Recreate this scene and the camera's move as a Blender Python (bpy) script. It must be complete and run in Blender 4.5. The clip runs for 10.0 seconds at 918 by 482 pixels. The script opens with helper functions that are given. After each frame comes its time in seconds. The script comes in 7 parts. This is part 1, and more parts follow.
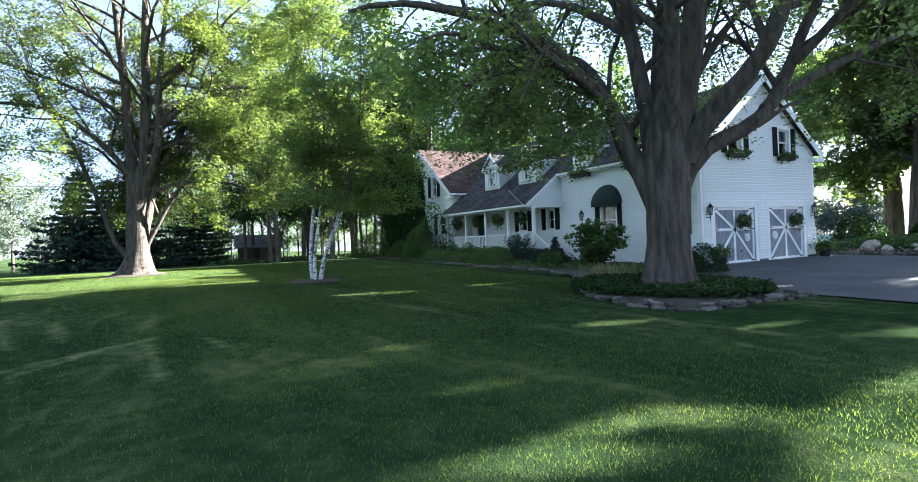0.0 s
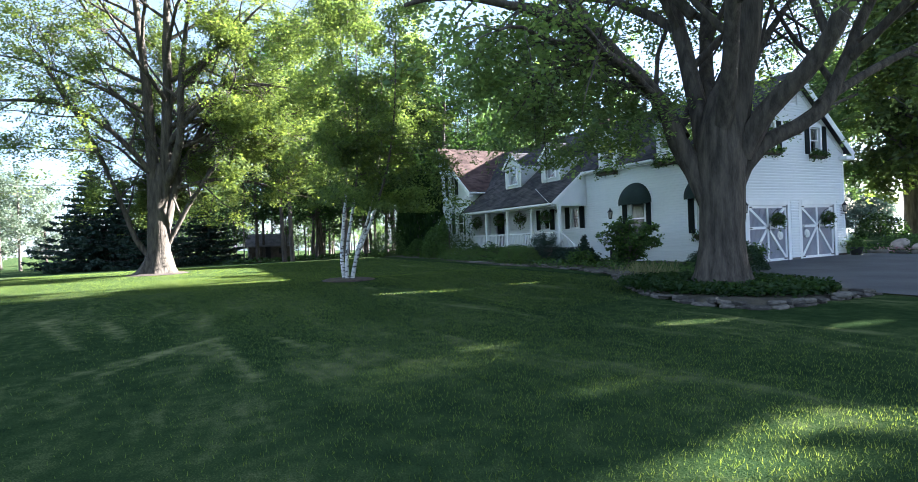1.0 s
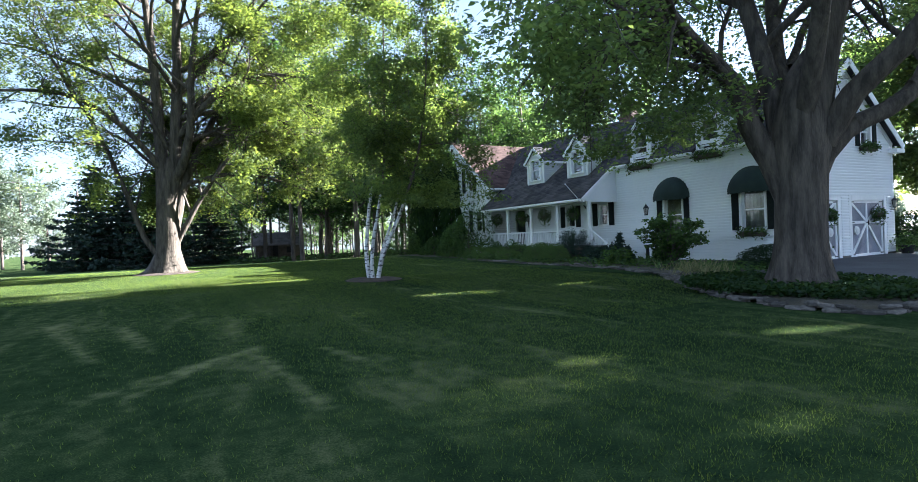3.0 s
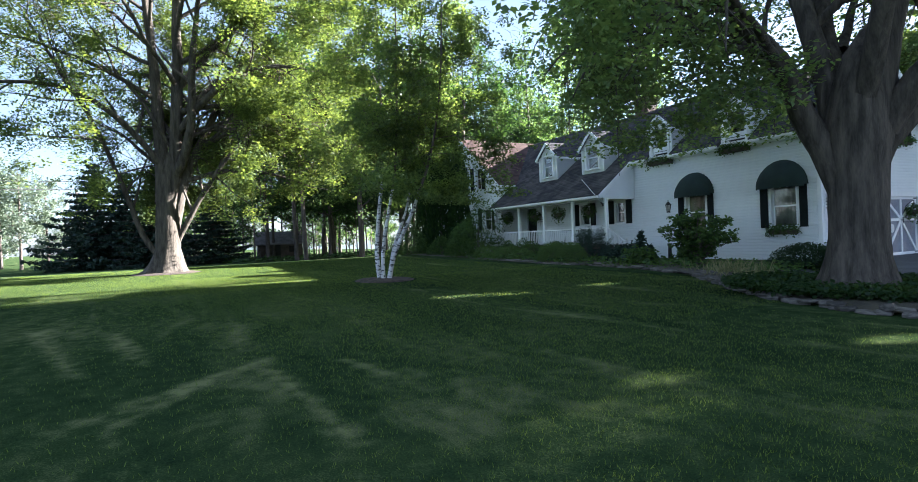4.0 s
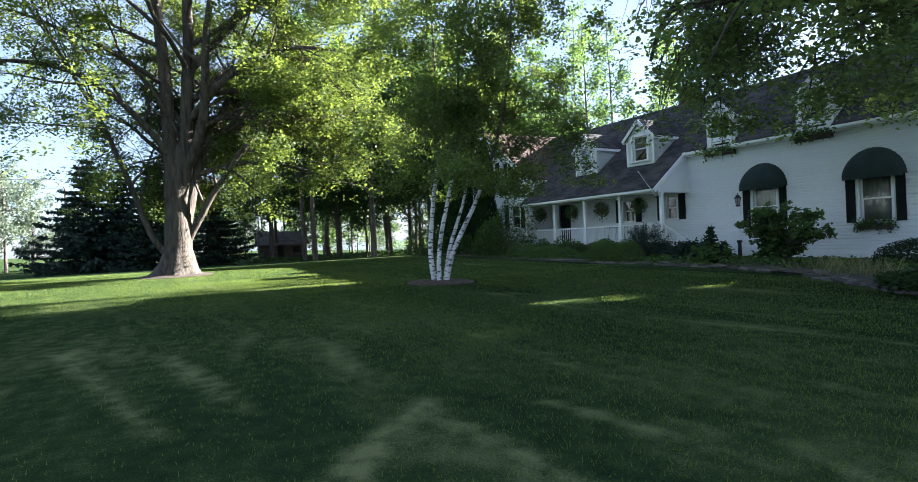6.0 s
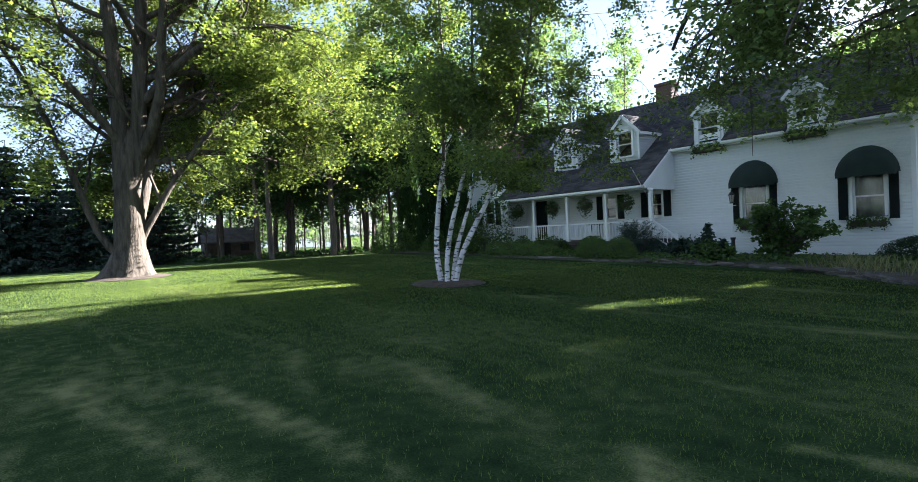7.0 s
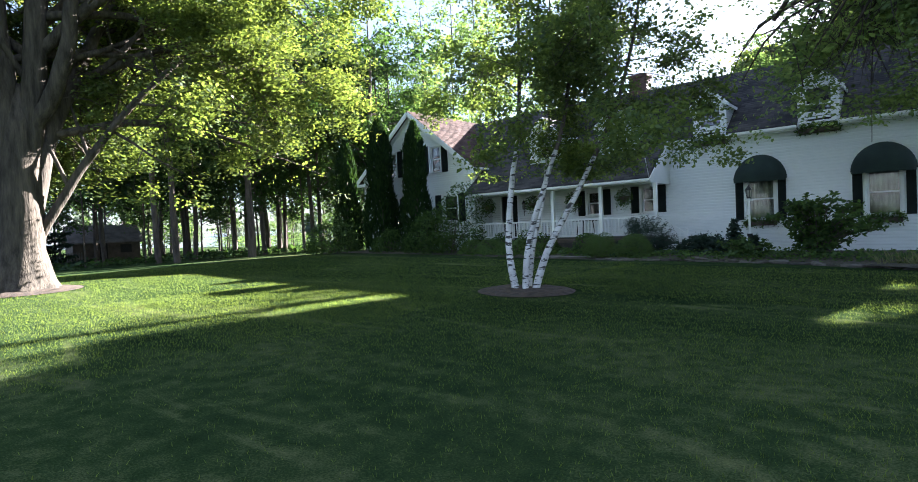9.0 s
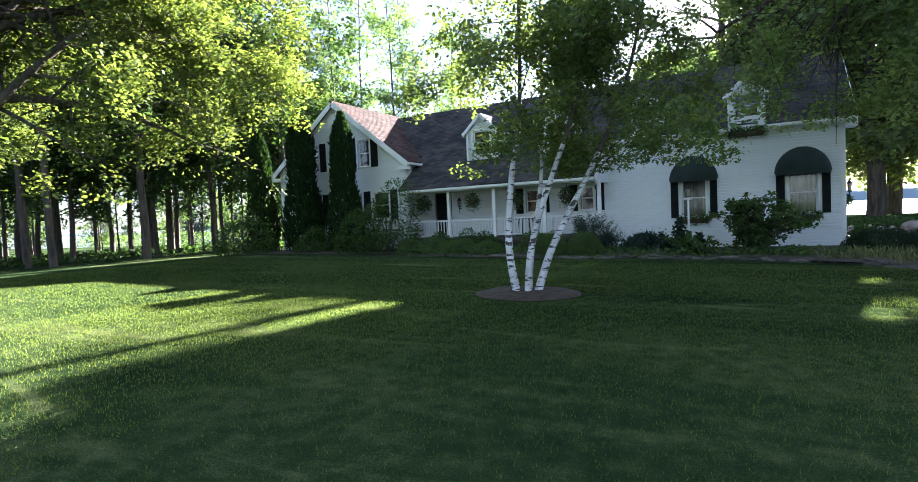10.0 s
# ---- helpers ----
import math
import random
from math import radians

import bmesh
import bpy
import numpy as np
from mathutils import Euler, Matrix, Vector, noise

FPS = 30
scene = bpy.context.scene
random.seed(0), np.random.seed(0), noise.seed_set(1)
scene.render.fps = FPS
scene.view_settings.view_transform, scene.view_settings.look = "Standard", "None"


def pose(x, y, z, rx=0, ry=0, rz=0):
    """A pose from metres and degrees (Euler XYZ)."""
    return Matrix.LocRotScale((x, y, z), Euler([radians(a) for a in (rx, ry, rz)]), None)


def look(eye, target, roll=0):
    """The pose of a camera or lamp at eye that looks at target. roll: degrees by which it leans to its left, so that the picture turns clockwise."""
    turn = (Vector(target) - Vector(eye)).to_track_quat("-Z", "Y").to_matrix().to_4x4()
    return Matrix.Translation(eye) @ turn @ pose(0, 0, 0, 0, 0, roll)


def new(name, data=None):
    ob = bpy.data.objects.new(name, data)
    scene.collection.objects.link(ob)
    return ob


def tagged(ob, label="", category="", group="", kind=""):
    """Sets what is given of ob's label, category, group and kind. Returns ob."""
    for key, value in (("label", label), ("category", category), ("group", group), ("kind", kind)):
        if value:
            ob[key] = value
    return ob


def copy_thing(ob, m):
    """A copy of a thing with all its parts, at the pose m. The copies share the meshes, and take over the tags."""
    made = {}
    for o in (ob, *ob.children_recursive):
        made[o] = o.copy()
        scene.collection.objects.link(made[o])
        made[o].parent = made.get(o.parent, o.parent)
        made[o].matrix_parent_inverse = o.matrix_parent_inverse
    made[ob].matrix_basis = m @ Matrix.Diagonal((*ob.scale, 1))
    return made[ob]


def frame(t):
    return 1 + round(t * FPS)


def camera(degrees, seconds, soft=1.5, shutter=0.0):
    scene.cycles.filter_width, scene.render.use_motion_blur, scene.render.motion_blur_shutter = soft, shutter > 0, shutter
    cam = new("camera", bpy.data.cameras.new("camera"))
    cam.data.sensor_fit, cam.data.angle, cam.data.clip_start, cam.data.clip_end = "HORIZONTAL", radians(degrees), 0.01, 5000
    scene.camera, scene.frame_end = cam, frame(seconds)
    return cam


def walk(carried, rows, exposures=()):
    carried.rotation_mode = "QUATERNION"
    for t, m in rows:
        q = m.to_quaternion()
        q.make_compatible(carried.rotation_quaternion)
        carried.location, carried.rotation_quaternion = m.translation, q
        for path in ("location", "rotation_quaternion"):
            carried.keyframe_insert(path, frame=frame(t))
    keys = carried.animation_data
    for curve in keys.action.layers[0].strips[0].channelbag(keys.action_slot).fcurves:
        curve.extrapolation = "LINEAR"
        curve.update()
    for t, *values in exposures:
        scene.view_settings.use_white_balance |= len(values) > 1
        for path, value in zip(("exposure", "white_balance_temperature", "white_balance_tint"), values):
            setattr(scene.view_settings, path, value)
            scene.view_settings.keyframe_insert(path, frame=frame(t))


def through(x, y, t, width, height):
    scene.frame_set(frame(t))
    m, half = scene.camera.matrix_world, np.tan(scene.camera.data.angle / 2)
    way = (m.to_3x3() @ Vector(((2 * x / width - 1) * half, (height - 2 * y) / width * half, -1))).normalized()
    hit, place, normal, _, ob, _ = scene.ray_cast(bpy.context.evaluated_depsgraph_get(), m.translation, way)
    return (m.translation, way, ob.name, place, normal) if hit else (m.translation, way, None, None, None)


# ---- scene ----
cam = camera(79.95, 10.0, soft=0.88, shutter=0.0)
PATH = [
    (0, (13.09, -17.225, 1.365), (11.338, -16.261, 1.358), -2.4),
    (0.5, (12.706, -17.705, 1.38), (10.954, -16.741, 1.372), -2.4),
    (1, (12.346, -18.159, 1.376), (10.595, -17.194, 1.367), -2.4),
    (1.5, (11.996, -18.464, 1.364), (10.243, -17.502, 1.355), -2.4),
    (2, (11.559, -18.618, 1.378), (9.807, -17.654, 1.367), -2.4),
    (2.5, (11.201, -18.558, 1.366), (9.448, -17.594, 1.355), -2.4),
    (4, (9.695, -18.417, 1.309), (7.94, -17.458, 1.297), -2.4),
    (4.5, (9.078, -18.547, 1.303), (7.324, -17.586, 1.29), -2.4),
    (5, (8.39, -18.725, 1.289), (6.634, -17.767, 1.275), -2.4),
    (5.5, (7.699, -18.952, 1.265), (5.944, -17.993, 1.254), -2.5),
    (7, (4.963, -20.218, 1.375), (3.35, -19.036, 1.342), -2.6),
    (7.5, (3.819, -20.633, 1.414), (2.29, -19.346, 1.37), -2.6),
    (8, (2.541, -20.999, 1.427), (1.106, -19.607, 1.374), -2.5),
    (8.5, (1.173, -21.282, 1.458), (-0.195, -19.824, 1.399), -2.5),
    (9, (-0.144, -21.517, 1.471), (-1.446, -20.0, 1.414), -2.6),
    (9.5, (-1.346, -21.767, 1.528), (-2.499, -20.134, 1.46), -2.7),
    (10, (-2.396, -21.963, 1.584), (-3.366, -20.216, 1.499), -2.6),
]
EXPOSURES = [(0.0, 4.18, 5350, 14), (2.5, 4.02, 5350, 15), (5.5, 3.74, 5450, 15), (7.5, 3.76, 5550, 16), (10.0, 4.02, 5550, 17)]
walk(cam, [(t, look(eye, target, roll)) for t, eye, target, roll in PATH], EXPOSURES)

# ---- light ----
SUN_AZ, SUN_EL = 6.0, 22.0          # degrees from +y towards +x, and above the horizon
SUN_POWER, SKY_POWER = 5.0, 0.0246
HAZE, HAZE_COLOUR = 0.4, (3.3, 3.6, 3.9)     # thin summer haze over the whole sky
world = bpy.data.worlds.new("sky")
scene.world = world
world.use_nodes = True
wn = world.node_tree
sky = wn.nodes.new("ShaderNodeTexSky")
sky.sky_type, sky.sun_disc = "NISHITA", False
sky.sun_elevation, sky.sun_rotation = radians(SUN_EL), radians(SUN_AZ)
sky.air_density, sky.dust_density, sky.ozone_density = 1.0, 1.0, 1.5
haze = wn.nodes.new("ShaderNodeMix")
haze.data_type = "RGBA"
haze.inputs["Factor"].default_value = HAZE
haze.inputs["B"].default_value = (*HAZE_COLOUR, 1)
wn.links.new(sky.outputs[0], haze.inputs["A"])
wn.links.new(haze.outputs["Result"], wn.nodes["Background"].inputs[0])
wn.nodes["Background"].inputs[1].default_value = SKY_POWER
sun = new("sun", bpy.data.lights.new("sun", "SUN"))
sun.data.energy, sun.data.angle, sun.data.color = SUN_POWER, radians(0.53), (1.0, 0.89, 0.72)
SUN_DIR = Vector((math.cos(radians(SUN_EL)) * math.sin(radians(SUN_AZ)), math.cos(radians(SUN_EL)) * math.cos(radians(SUN_AZ)), math.sin(radians(SUN_EL))))
sun.matrix_world = look(SUN_DIR * 100, (0, 0, 0))

# where the sun reaches the shaded lawn between the crowns: centre, half length, half width, turn from +y towards +x
SUN_GAPS = [
    (-0.85, -12.20, 1.40, 0.36, 14), (-0.66, -8.85, 0.75, 0.20, 5), (1.87, -17.55, 0.35, 0.06, 8), (-3.33, -17.10, 0.45, 0.02, 4),
    (11.95, -12.45, 2.60, 1.20, -20), (10.25, -15.00, 0.85, 0.18, 23), (9.93, -14.00, 0.70, 0.06, 0), (10.41, -13.44, 0.35, 0.06, 10), (8.40, -9.12, 0.65, 0.25, 20),
    (6.55, -10.75, 0.60, 0.14, 20), (9.50, -8.85, 0.55, 0.22, 20), (8.44, -14.30, 0.35, 0.02, 10), (-5.70, -14.70, 0.30, 0.04, 20), (-1.95, -17.85, 0.20, 0.0, 40),
]


def in_sun_gap(P, rng):
    """Which of the world points P would shade one of the gaps; their edges are ragged."""
    k = (P[:, 2] + 0.04) / SUN_DIR.z
    x, y = P[:, 0] - SUN_DIR.x * k, P[:, 1] - SUN_DIR.y * k
    out = np.zeros(len(P), bool)
    for cx, cy, hl, hw, turn in SUN_GAPS:
        s, c = math.sin(radians(turn)), math.cos(radians(turn))
        u, v = (x - cx) * s + (y - cy) * c, (x - cx) * c - (y - cy) * s
        out |= (u / (hl + 0.2)) ** 2 + (v / (hw + 0.2)) ** 2 + 0.2 * np.sin(u * 5.3 + cx) < rng.uniform(0.95, 1.2, len(P))
    return out


# ---- materials ----
def material(name, a, b, scale=4.0, fine=60.0, rough=0.7, bump=0.3, metal=0.0, stretch=(1, 1, 1), dist=0.01, random_amount=0.0, island=False, gloss=0.5):
    """Two-scale mottled surface between the colours a and b, with grain and fine relief."""
    m = bpy.data.materials.new(name)
    m.use_nodes = True
    nt = m.node_tree
    n, ln = nt.nodes, nt.links
    p = n["Principled BSDF"]
    co = n.new("ShaderNodeTexCoord")
    mp = n.new("ShaderNodeMapping")
    mp.inputs["Scale"].default_value = stretch
    ln.new(co.outputs["Object"], mp.inputs["Vector"])
    big, small = n.new("ShaderNodeTexNoise"), n.new("ShaderNodeTexNoise")
    big.inputs["Scale"].default_value, big.inputs["Detail"].default_value = scale, 6
    small.inputs["Scale"].default_value, small.inputs["Detail"].default_value = fine, 3
    ln.new(mp.outputs[0], big.inputs["Vector"])
    ln.new(mp.outputs[0], small.inputs["Vector"])
    add = n.new("ShaderNodeMath")
    add.operation = "MULTIPLY_ADD"
    ln.new(small.outputs["Fac"], add.inputs[0])
    add.inputs[1].default_value = 0.5
    half = n.new("ShaderNodeMath")
    half.operation = "MULTIPLY_ADD"
    ln.new(big.outputs["Fac"], half.inputs[0])
    half.inputs[1].default_value, half.inputs[2].default_value = 1.6, -0.55
    ln.new(half.outputs[0], add.inputs[2])
    last = add.outputs[0]
    if random_amount:
        if island:
            r = n.new("ShaderNodeNewGeometry").outputs["Random Per Island"]
        else:
            r = n.new("ShaderNodeObjectInfo").outputs["Random"]
        ra = n.new("ShaderNodeMath")
        ra.operation = "MULTIPLY_ADD"
        ln.new(r, ra.inputs[0])
        ra.inputs[1].default_value = random_amount
        sub = n.new("ShaderNodeMath")
        sub.operation = "SUBTRACT"
        ln.new(last, sub.inputs[0])
        sub.inputs[1].default_value = random_amount / 2
        ln.new(sub.outputs[0], ra.inputs[2])
        last = ra.outputs[0]
    ramp = n.new("ShaderNodeValToRGB")
    ramp.color_ramp.elements[0].color, ramp.color_ramp.elements[1].color = (*a, 1), (*b, 1)
    ramp.color_ramp.elements[0].position, ramp.color_ramp.elements[1].position = 0.2, 0.85
    ln.new(last, ramp.inputs[0])
    ln.new(ramp.outputs[0], p.inputs["Base Color"])
    p.inputs["Roughness"].default_value, p.inputs["Metallic"].default_value = rough, metal
    p.inputs["Specular IOR Level"].default_value = gloss
    if bump:
        bp = n.new("ShaderNodeBump")
        bp.inputs["Strength"].default_value, bp.inputs["Distance"].default_value = bump, dist
        ln.new(add.outputs[0], bp.inputs["Height"])
        ln.new(bp.outputs[0], p.inputs["Normal"])
    return m


def leaf_material(name, a, b, through, glow=0.5, gloss=0.016):
    """A leaf: diffuse, some gloss, and light that comes through it from behind; each leaf has its own tone."""
    m = bpy.data.materials.new(name)
    m.use_nodes = True
    nt = m.node_tree
    n, ln = nt.nodes, nt.links
    out = n["Material Output"]
    n.remove(n["Principled BSDF"])
    geo = n.new("ShaderNodeNewGeometry")
    ramp = n.new("ShaderNodeValToRGB")
    ramp.color_ramp.elements[0].color, ramp.color_ramp.elements[1].color = (*a, 1), (*b, 1)
    ln.new(geo.outputs["Random Per Island"], ramp.inputs[0])
    dif, tra, glo = n.new("ShaderNodeBsdfDiffuse"), n.new("ShaderNodeBsdfTranslucent"), n.new("ShaderNodeBsdfGlossy")
    ln.new(ramp.outputs[0], dif.inputs[0])
    mul = n.new("ShaderNodeMix")
    mul.data_type, mul.blend_type = "RGBA", "MULTIPLY"
    mul.inputs["Factor"].default_value = 1.0
    ln.new(ramp.outputs[0], mul.inputs["A"])
    mul.inputs["B"].default_value = (*through, 1)
    ln.new(mul.outputs["Result"], tra.inputs[0])
    glo.inputs["Roughness"].default_value = 0.45
    mix, mix2 = n.new("ShaderNodeMixShader"), n.new("ShaderNodeMixShader")
    mix.inputs[0].default_value = glow
    ln.new(dif.outputs[0], mix.inputs[1])
    ln.new(tra.outputs[0], mix.inputs[2])
    mix2.inputs[0].default_value = gloss
    ln.new(mix.outputs[0], mix2.inputs[1])
    ln.new(glo.outputs[0], mix2.inputs[2])
    ln.new(mix2.outputs[0], out.inputs[0])
    return m


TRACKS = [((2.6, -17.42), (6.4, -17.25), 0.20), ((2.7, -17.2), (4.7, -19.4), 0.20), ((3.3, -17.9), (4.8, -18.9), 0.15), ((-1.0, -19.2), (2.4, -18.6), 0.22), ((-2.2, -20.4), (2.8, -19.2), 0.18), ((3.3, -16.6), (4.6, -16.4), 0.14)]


def lawn_material():
    """Mown grass: fine blade grain, patches, faint mowing stripes along the house's front and dry flecks."""
    m = bpy.data.materials.new("lawn")
    m.use_nodes = True
    nt = m.node_tree
    n, ln = nt.nodes, nt.links
    p = n["Principled BSDF"]
    co = n.new("ShaderNodeTexCoord")

    def tex(scale, detail, stretch=(1, 1, 1), turn=0.0, bend=0.0):
        mp = n.new("ShaderNodeMapping")
        mp.inputs["Scale"].default_value, mp.inputs["Rotation"].default_value = stretch, (0, 0, turn)
        ln.new(co.outputs["Object"], mp.inputs["Vector"])
        t = n.new("ShaderNodeTexNoise")
        t.inputs["Scale"].default_value, t.inputs["Detail"].default_value = scale, detail
        t.inputs["Distortion"].default_value = bend
        ln.new(mp.outputs[0], t.inputs["Vector"])
        return t.outputs["Fac"]

    def math_node(op, x, y, z=None):
        k = n.new("ShaderNodeMath")
        k.operation = op
        for i, v in enumerate((x, y, z)):
            if v is None:
                continue
            if isinstance(v, (int, float)):
                k.inputs[i].default_value = v
            else:
                ln.new(v, k.inputs[i])
        return k.outputs[0]

    patches = tex(0.35, 5)
    tufts = tex(5.0, 4)
    blades = tex(70.0, 2)
    stripe = tex(0.9, 2, (0.06, 1.0, 1.0), radians(-62))
    s = math_node("MULTIPLY_ADD", blades, 0.55, math_node("MULTIPLY_ADD", tufts, 0.5, -0.5))
    s = math_node("MULTIPLY_ADD", patches, 0.40, s)
    s = math_node("MULTIPLY_ADD", stripe, 0.45, s)
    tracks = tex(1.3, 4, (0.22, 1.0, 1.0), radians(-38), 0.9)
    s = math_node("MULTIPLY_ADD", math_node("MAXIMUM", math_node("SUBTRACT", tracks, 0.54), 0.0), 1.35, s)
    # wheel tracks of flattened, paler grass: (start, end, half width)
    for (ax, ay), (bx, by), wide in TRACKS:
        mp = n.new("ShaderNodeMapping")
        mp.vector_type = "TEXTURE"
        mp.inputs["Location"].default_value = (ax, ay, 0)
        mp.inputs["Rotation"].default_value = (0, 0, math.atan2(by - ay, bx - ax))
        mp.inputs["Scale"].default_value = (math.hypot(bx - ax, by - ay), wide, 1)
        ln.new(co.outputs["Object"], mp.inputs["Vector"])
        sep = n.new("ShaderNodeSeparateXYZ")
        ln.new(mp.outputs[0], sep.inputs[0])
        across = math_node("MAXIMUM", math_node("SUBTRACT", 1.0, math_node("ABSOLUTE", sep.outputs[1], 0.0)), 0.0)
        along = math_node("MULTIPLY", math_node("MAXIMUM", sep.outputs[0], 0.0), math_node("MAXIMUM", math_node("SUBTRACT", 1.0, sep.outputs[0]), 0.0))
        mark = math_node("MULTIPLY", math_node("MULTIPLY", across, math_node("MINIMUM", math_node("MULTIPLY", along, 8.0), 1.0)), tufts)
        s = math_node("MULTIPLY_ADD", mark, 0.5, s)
    ramp = n.new("ShaderNodeValToRGB")
    cr = ramp.color_ramp
    cr.elements[0].position, cr.elements[0].color = 0.2, (0.0110, 0.0235, 0.0120, 1)
    cr.elements[1].position, cr.elements[1].color = 0.90, (0.165, 0.178, 0.080, 1)
    mid = cr.elements.new(0.49)
    mid.color = (0.036, 0.060, 0.0220, 1)
    ln.new(s, ramp.inputs[0])
    ln.new(ramp.outputs[0], p.inputs["Base Color"])
    p.inputs["Roughness"].default_value = 0.85
    p.inputs["Specular IOR Level"].default_value = 0.0
    bp = n.new("ShaderNodeBump")
    bp.inputs["Strength"].default_value, bp.inputs["Distance"].default_value = 0.8, 0.06
    ln.new(math_node("MULTIPLY_ADD", tufts, 0.6, blades), bp.inputs["Height"])
    ln.new(bp.outputs[0], p.inputs["Normal"])
    return m


def glass_material(name, tint=(0.02, 0.025, 0.03), rough=0.03):
    m = bpy.data.materials.new(name)
    m.use_nodes = True
    p = m.node_tree.nodes["Principled BSDF"]
    p.inputs["Base Color"].default_value = (0.9, 0.95, 0.95, 1)
    p.inputs["Roughness"].default_value = rough
    p.inputs["Transmission Weight"].default_value = 1.0
    p.inputs["IOR"].default_value = 1.45
    return m


def birch_material():
    """White birch bark with dark horizontal marks."""
    m = material("birch_bark", (0.42, 0.40, 0.38), (0.72, 0.70, 0.68), 3, 40, 0.75, 0.3)
    nt = m.node_tree
    n, ln = nt.nodes, nt.links
    p = n["Principled BSDF"]
    old = p.inputs["Base Color"].links[0].from_socket
    co, mp, t = n.new("ShaderNodeTexCoord"), n.new("ShaderNodeMapping"), n.new("ShaderNodeTexNoise")
    mp.inputs["Scale"].default_value = (3.5, 3.5, 11.0)
    ln.new(co.outputs["Object"], mp.inputs["Vector"])
    ln.new(mp.outputs[0], t.inputs["Vector"])
    t.inputs["Scale"].default_value, t.inputs["Detail"].default_value = 1.6, 4
    r = n.new("ShaderNodeValToRGB")
    r.color_ramp.elements[0].position, r.color_ramp.elements[1].position = 0.53, 0.60
    ln.new(t.outputs["Fac"], r.inputs[0])
    mix = n.new("ShaderNodeMix")
    mix.data_type = "RGBA"
    ln.new(r.outputs[0], mix.inputs["Factor"])
    ln.new(old, mix.inputs["A"])
    mix.inputs["B"].default_value = (0.05, 0.045, 0.04, 1)
    ln.new(mix.outputs["Result"], p.inputs["Base Color"])
    return m


def water_material():
    m = material("lake_water", (0.02, 0.04, 0.05), (0.03, 0.06, 0.07), 0.05, 1.5, 0.12, 0.25, dist=0.05)
    return m


M_LAWN = lawn_material()
M_SIDING = material("white_siding", (0.74, 0.76, 0.77), (0.84, 0.85, 0.85), 0.8, 25, 0.55, 0.08, random_amount=0.15)
M_TRIM = material("white_trim", (0.76, 0.77, 0.77), (0.86, 0.86, 0.85), 1.5, 40, 0.5, 0.06)
M_SHINGLE = material("roof_shingle", (0.040, 0.040, 0.045), (0.100, 0.091, 0.093), 1.2, 90, 0.9, 0.5, random_amount=0.5, island=True, gloss=0.12)
M_SHINGLE_RED = material("wing_shingle", (0.060, 0.041, 0.037), (0.132, 0.088, 0.077), 1.2, 90, 0.9, 0.5, random_amount=0.5, island=True, gloss=0.08)
M_SHUTTER = material("black_green_shutter", (0.006, 0.009, 0.009), (0.014, 0.019, 0.018), 3, 60, 0.8, 0.1, gloss=0.2)
M_AWNING = material("dark_green_canvas", (0.006, 0.016, 0.013), (0.013, 0.030, 0.024), 2, 180, 0.85, 0.2)
M_DOORGREY = material("grey_door_panel", (0.20, 0.205, 0.25), (0.27, 0.275, 0.32), 2, 50, 0.5, 0.1)
# near-black: the shade of unlit interiors is put into the colour
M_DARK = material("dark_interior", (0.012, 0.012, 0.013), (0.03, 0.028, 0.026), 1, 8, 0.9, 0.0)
M_CURTAIN = material("pale_curtain", (0.10, 0.10, 0.08), (0.19, 0.185, 0.145), 3, 30, 0.9, 0.1)
M_GLASS = glass_material("window_glass")
M_BLACK = material("black_metal", (0.01, 0.01, 0.011), (0.025, 0.025, 0.025), 6, 60, 0.45, 0.1, metal=0.3)
M_ASPHALT = material("asphalt", (0.035, 0.036, 0.040), (0.075, 0.076, 0.082), 0.6, 140, 0.9, 0.5)
M_STONE = material("field_stone", (0.046, 0.042, 0.036), (0.145, 0.131, 0.113), 3, 30, 0.9, 0.7, random_amount=0.7, gloss=0.2)
M_ROCK = material("boulder", (0.22, 0.18, 0.15), (0.42, 0.36, 0.31), 2, 20, 0.85, 0.6, random_amount=0.4)
M_BRICK = material("chimney_brick", (0.085, 0.050, 0.042), (0.17, 0.10, 0.08), 5, 40, 0.85, 0.5)
M_MULCH = material("bark_mulch", (0.026, 0.019, 0.013), (0.075, 0.050, 0.033), 6, 60, 0.95, 1.0, dist=0.03)
M_SOIL = material("bed_soil", (0.025, 0.022, 0.014), (0.07, 0.06, 0.035), 4, 50, 0.95, 1.0, dist=0.03)
M_BARK = material("maple_bark", (0.030, 0.026, 0.021), (0.105, 0.088, 0.070), 2.5, 14, 0.9, 0.7, stretch=(3, 3, 0.5), dist=0.045, gloss=0.2)
M_BARK_DARK = material("woods_bark", (0.035, 0.028, 0.024), (0.12, 0.095, 0.078), 2.5, 14, 0.9, 0.8, stretch=(3, 3, 0.5), dist=0.05)
M_BIRCH = birch_material()
M_LEAF = leaf_material("maple_leaf", (0.047, 0.078, 0.032), (0.116, 0.156, 0.056), (2.2, 2.0, 0.74), 0.44)
# maple leaf copy, brightened to make up for little light in the driveway crown
M_LEAF_LIFTED = leaf_material("lifted_maple_leaf", (0.068, 0.112, 0.052), (0.142, 0.196, 0.086), (2.3, 2.15, 1.0), 0.54)
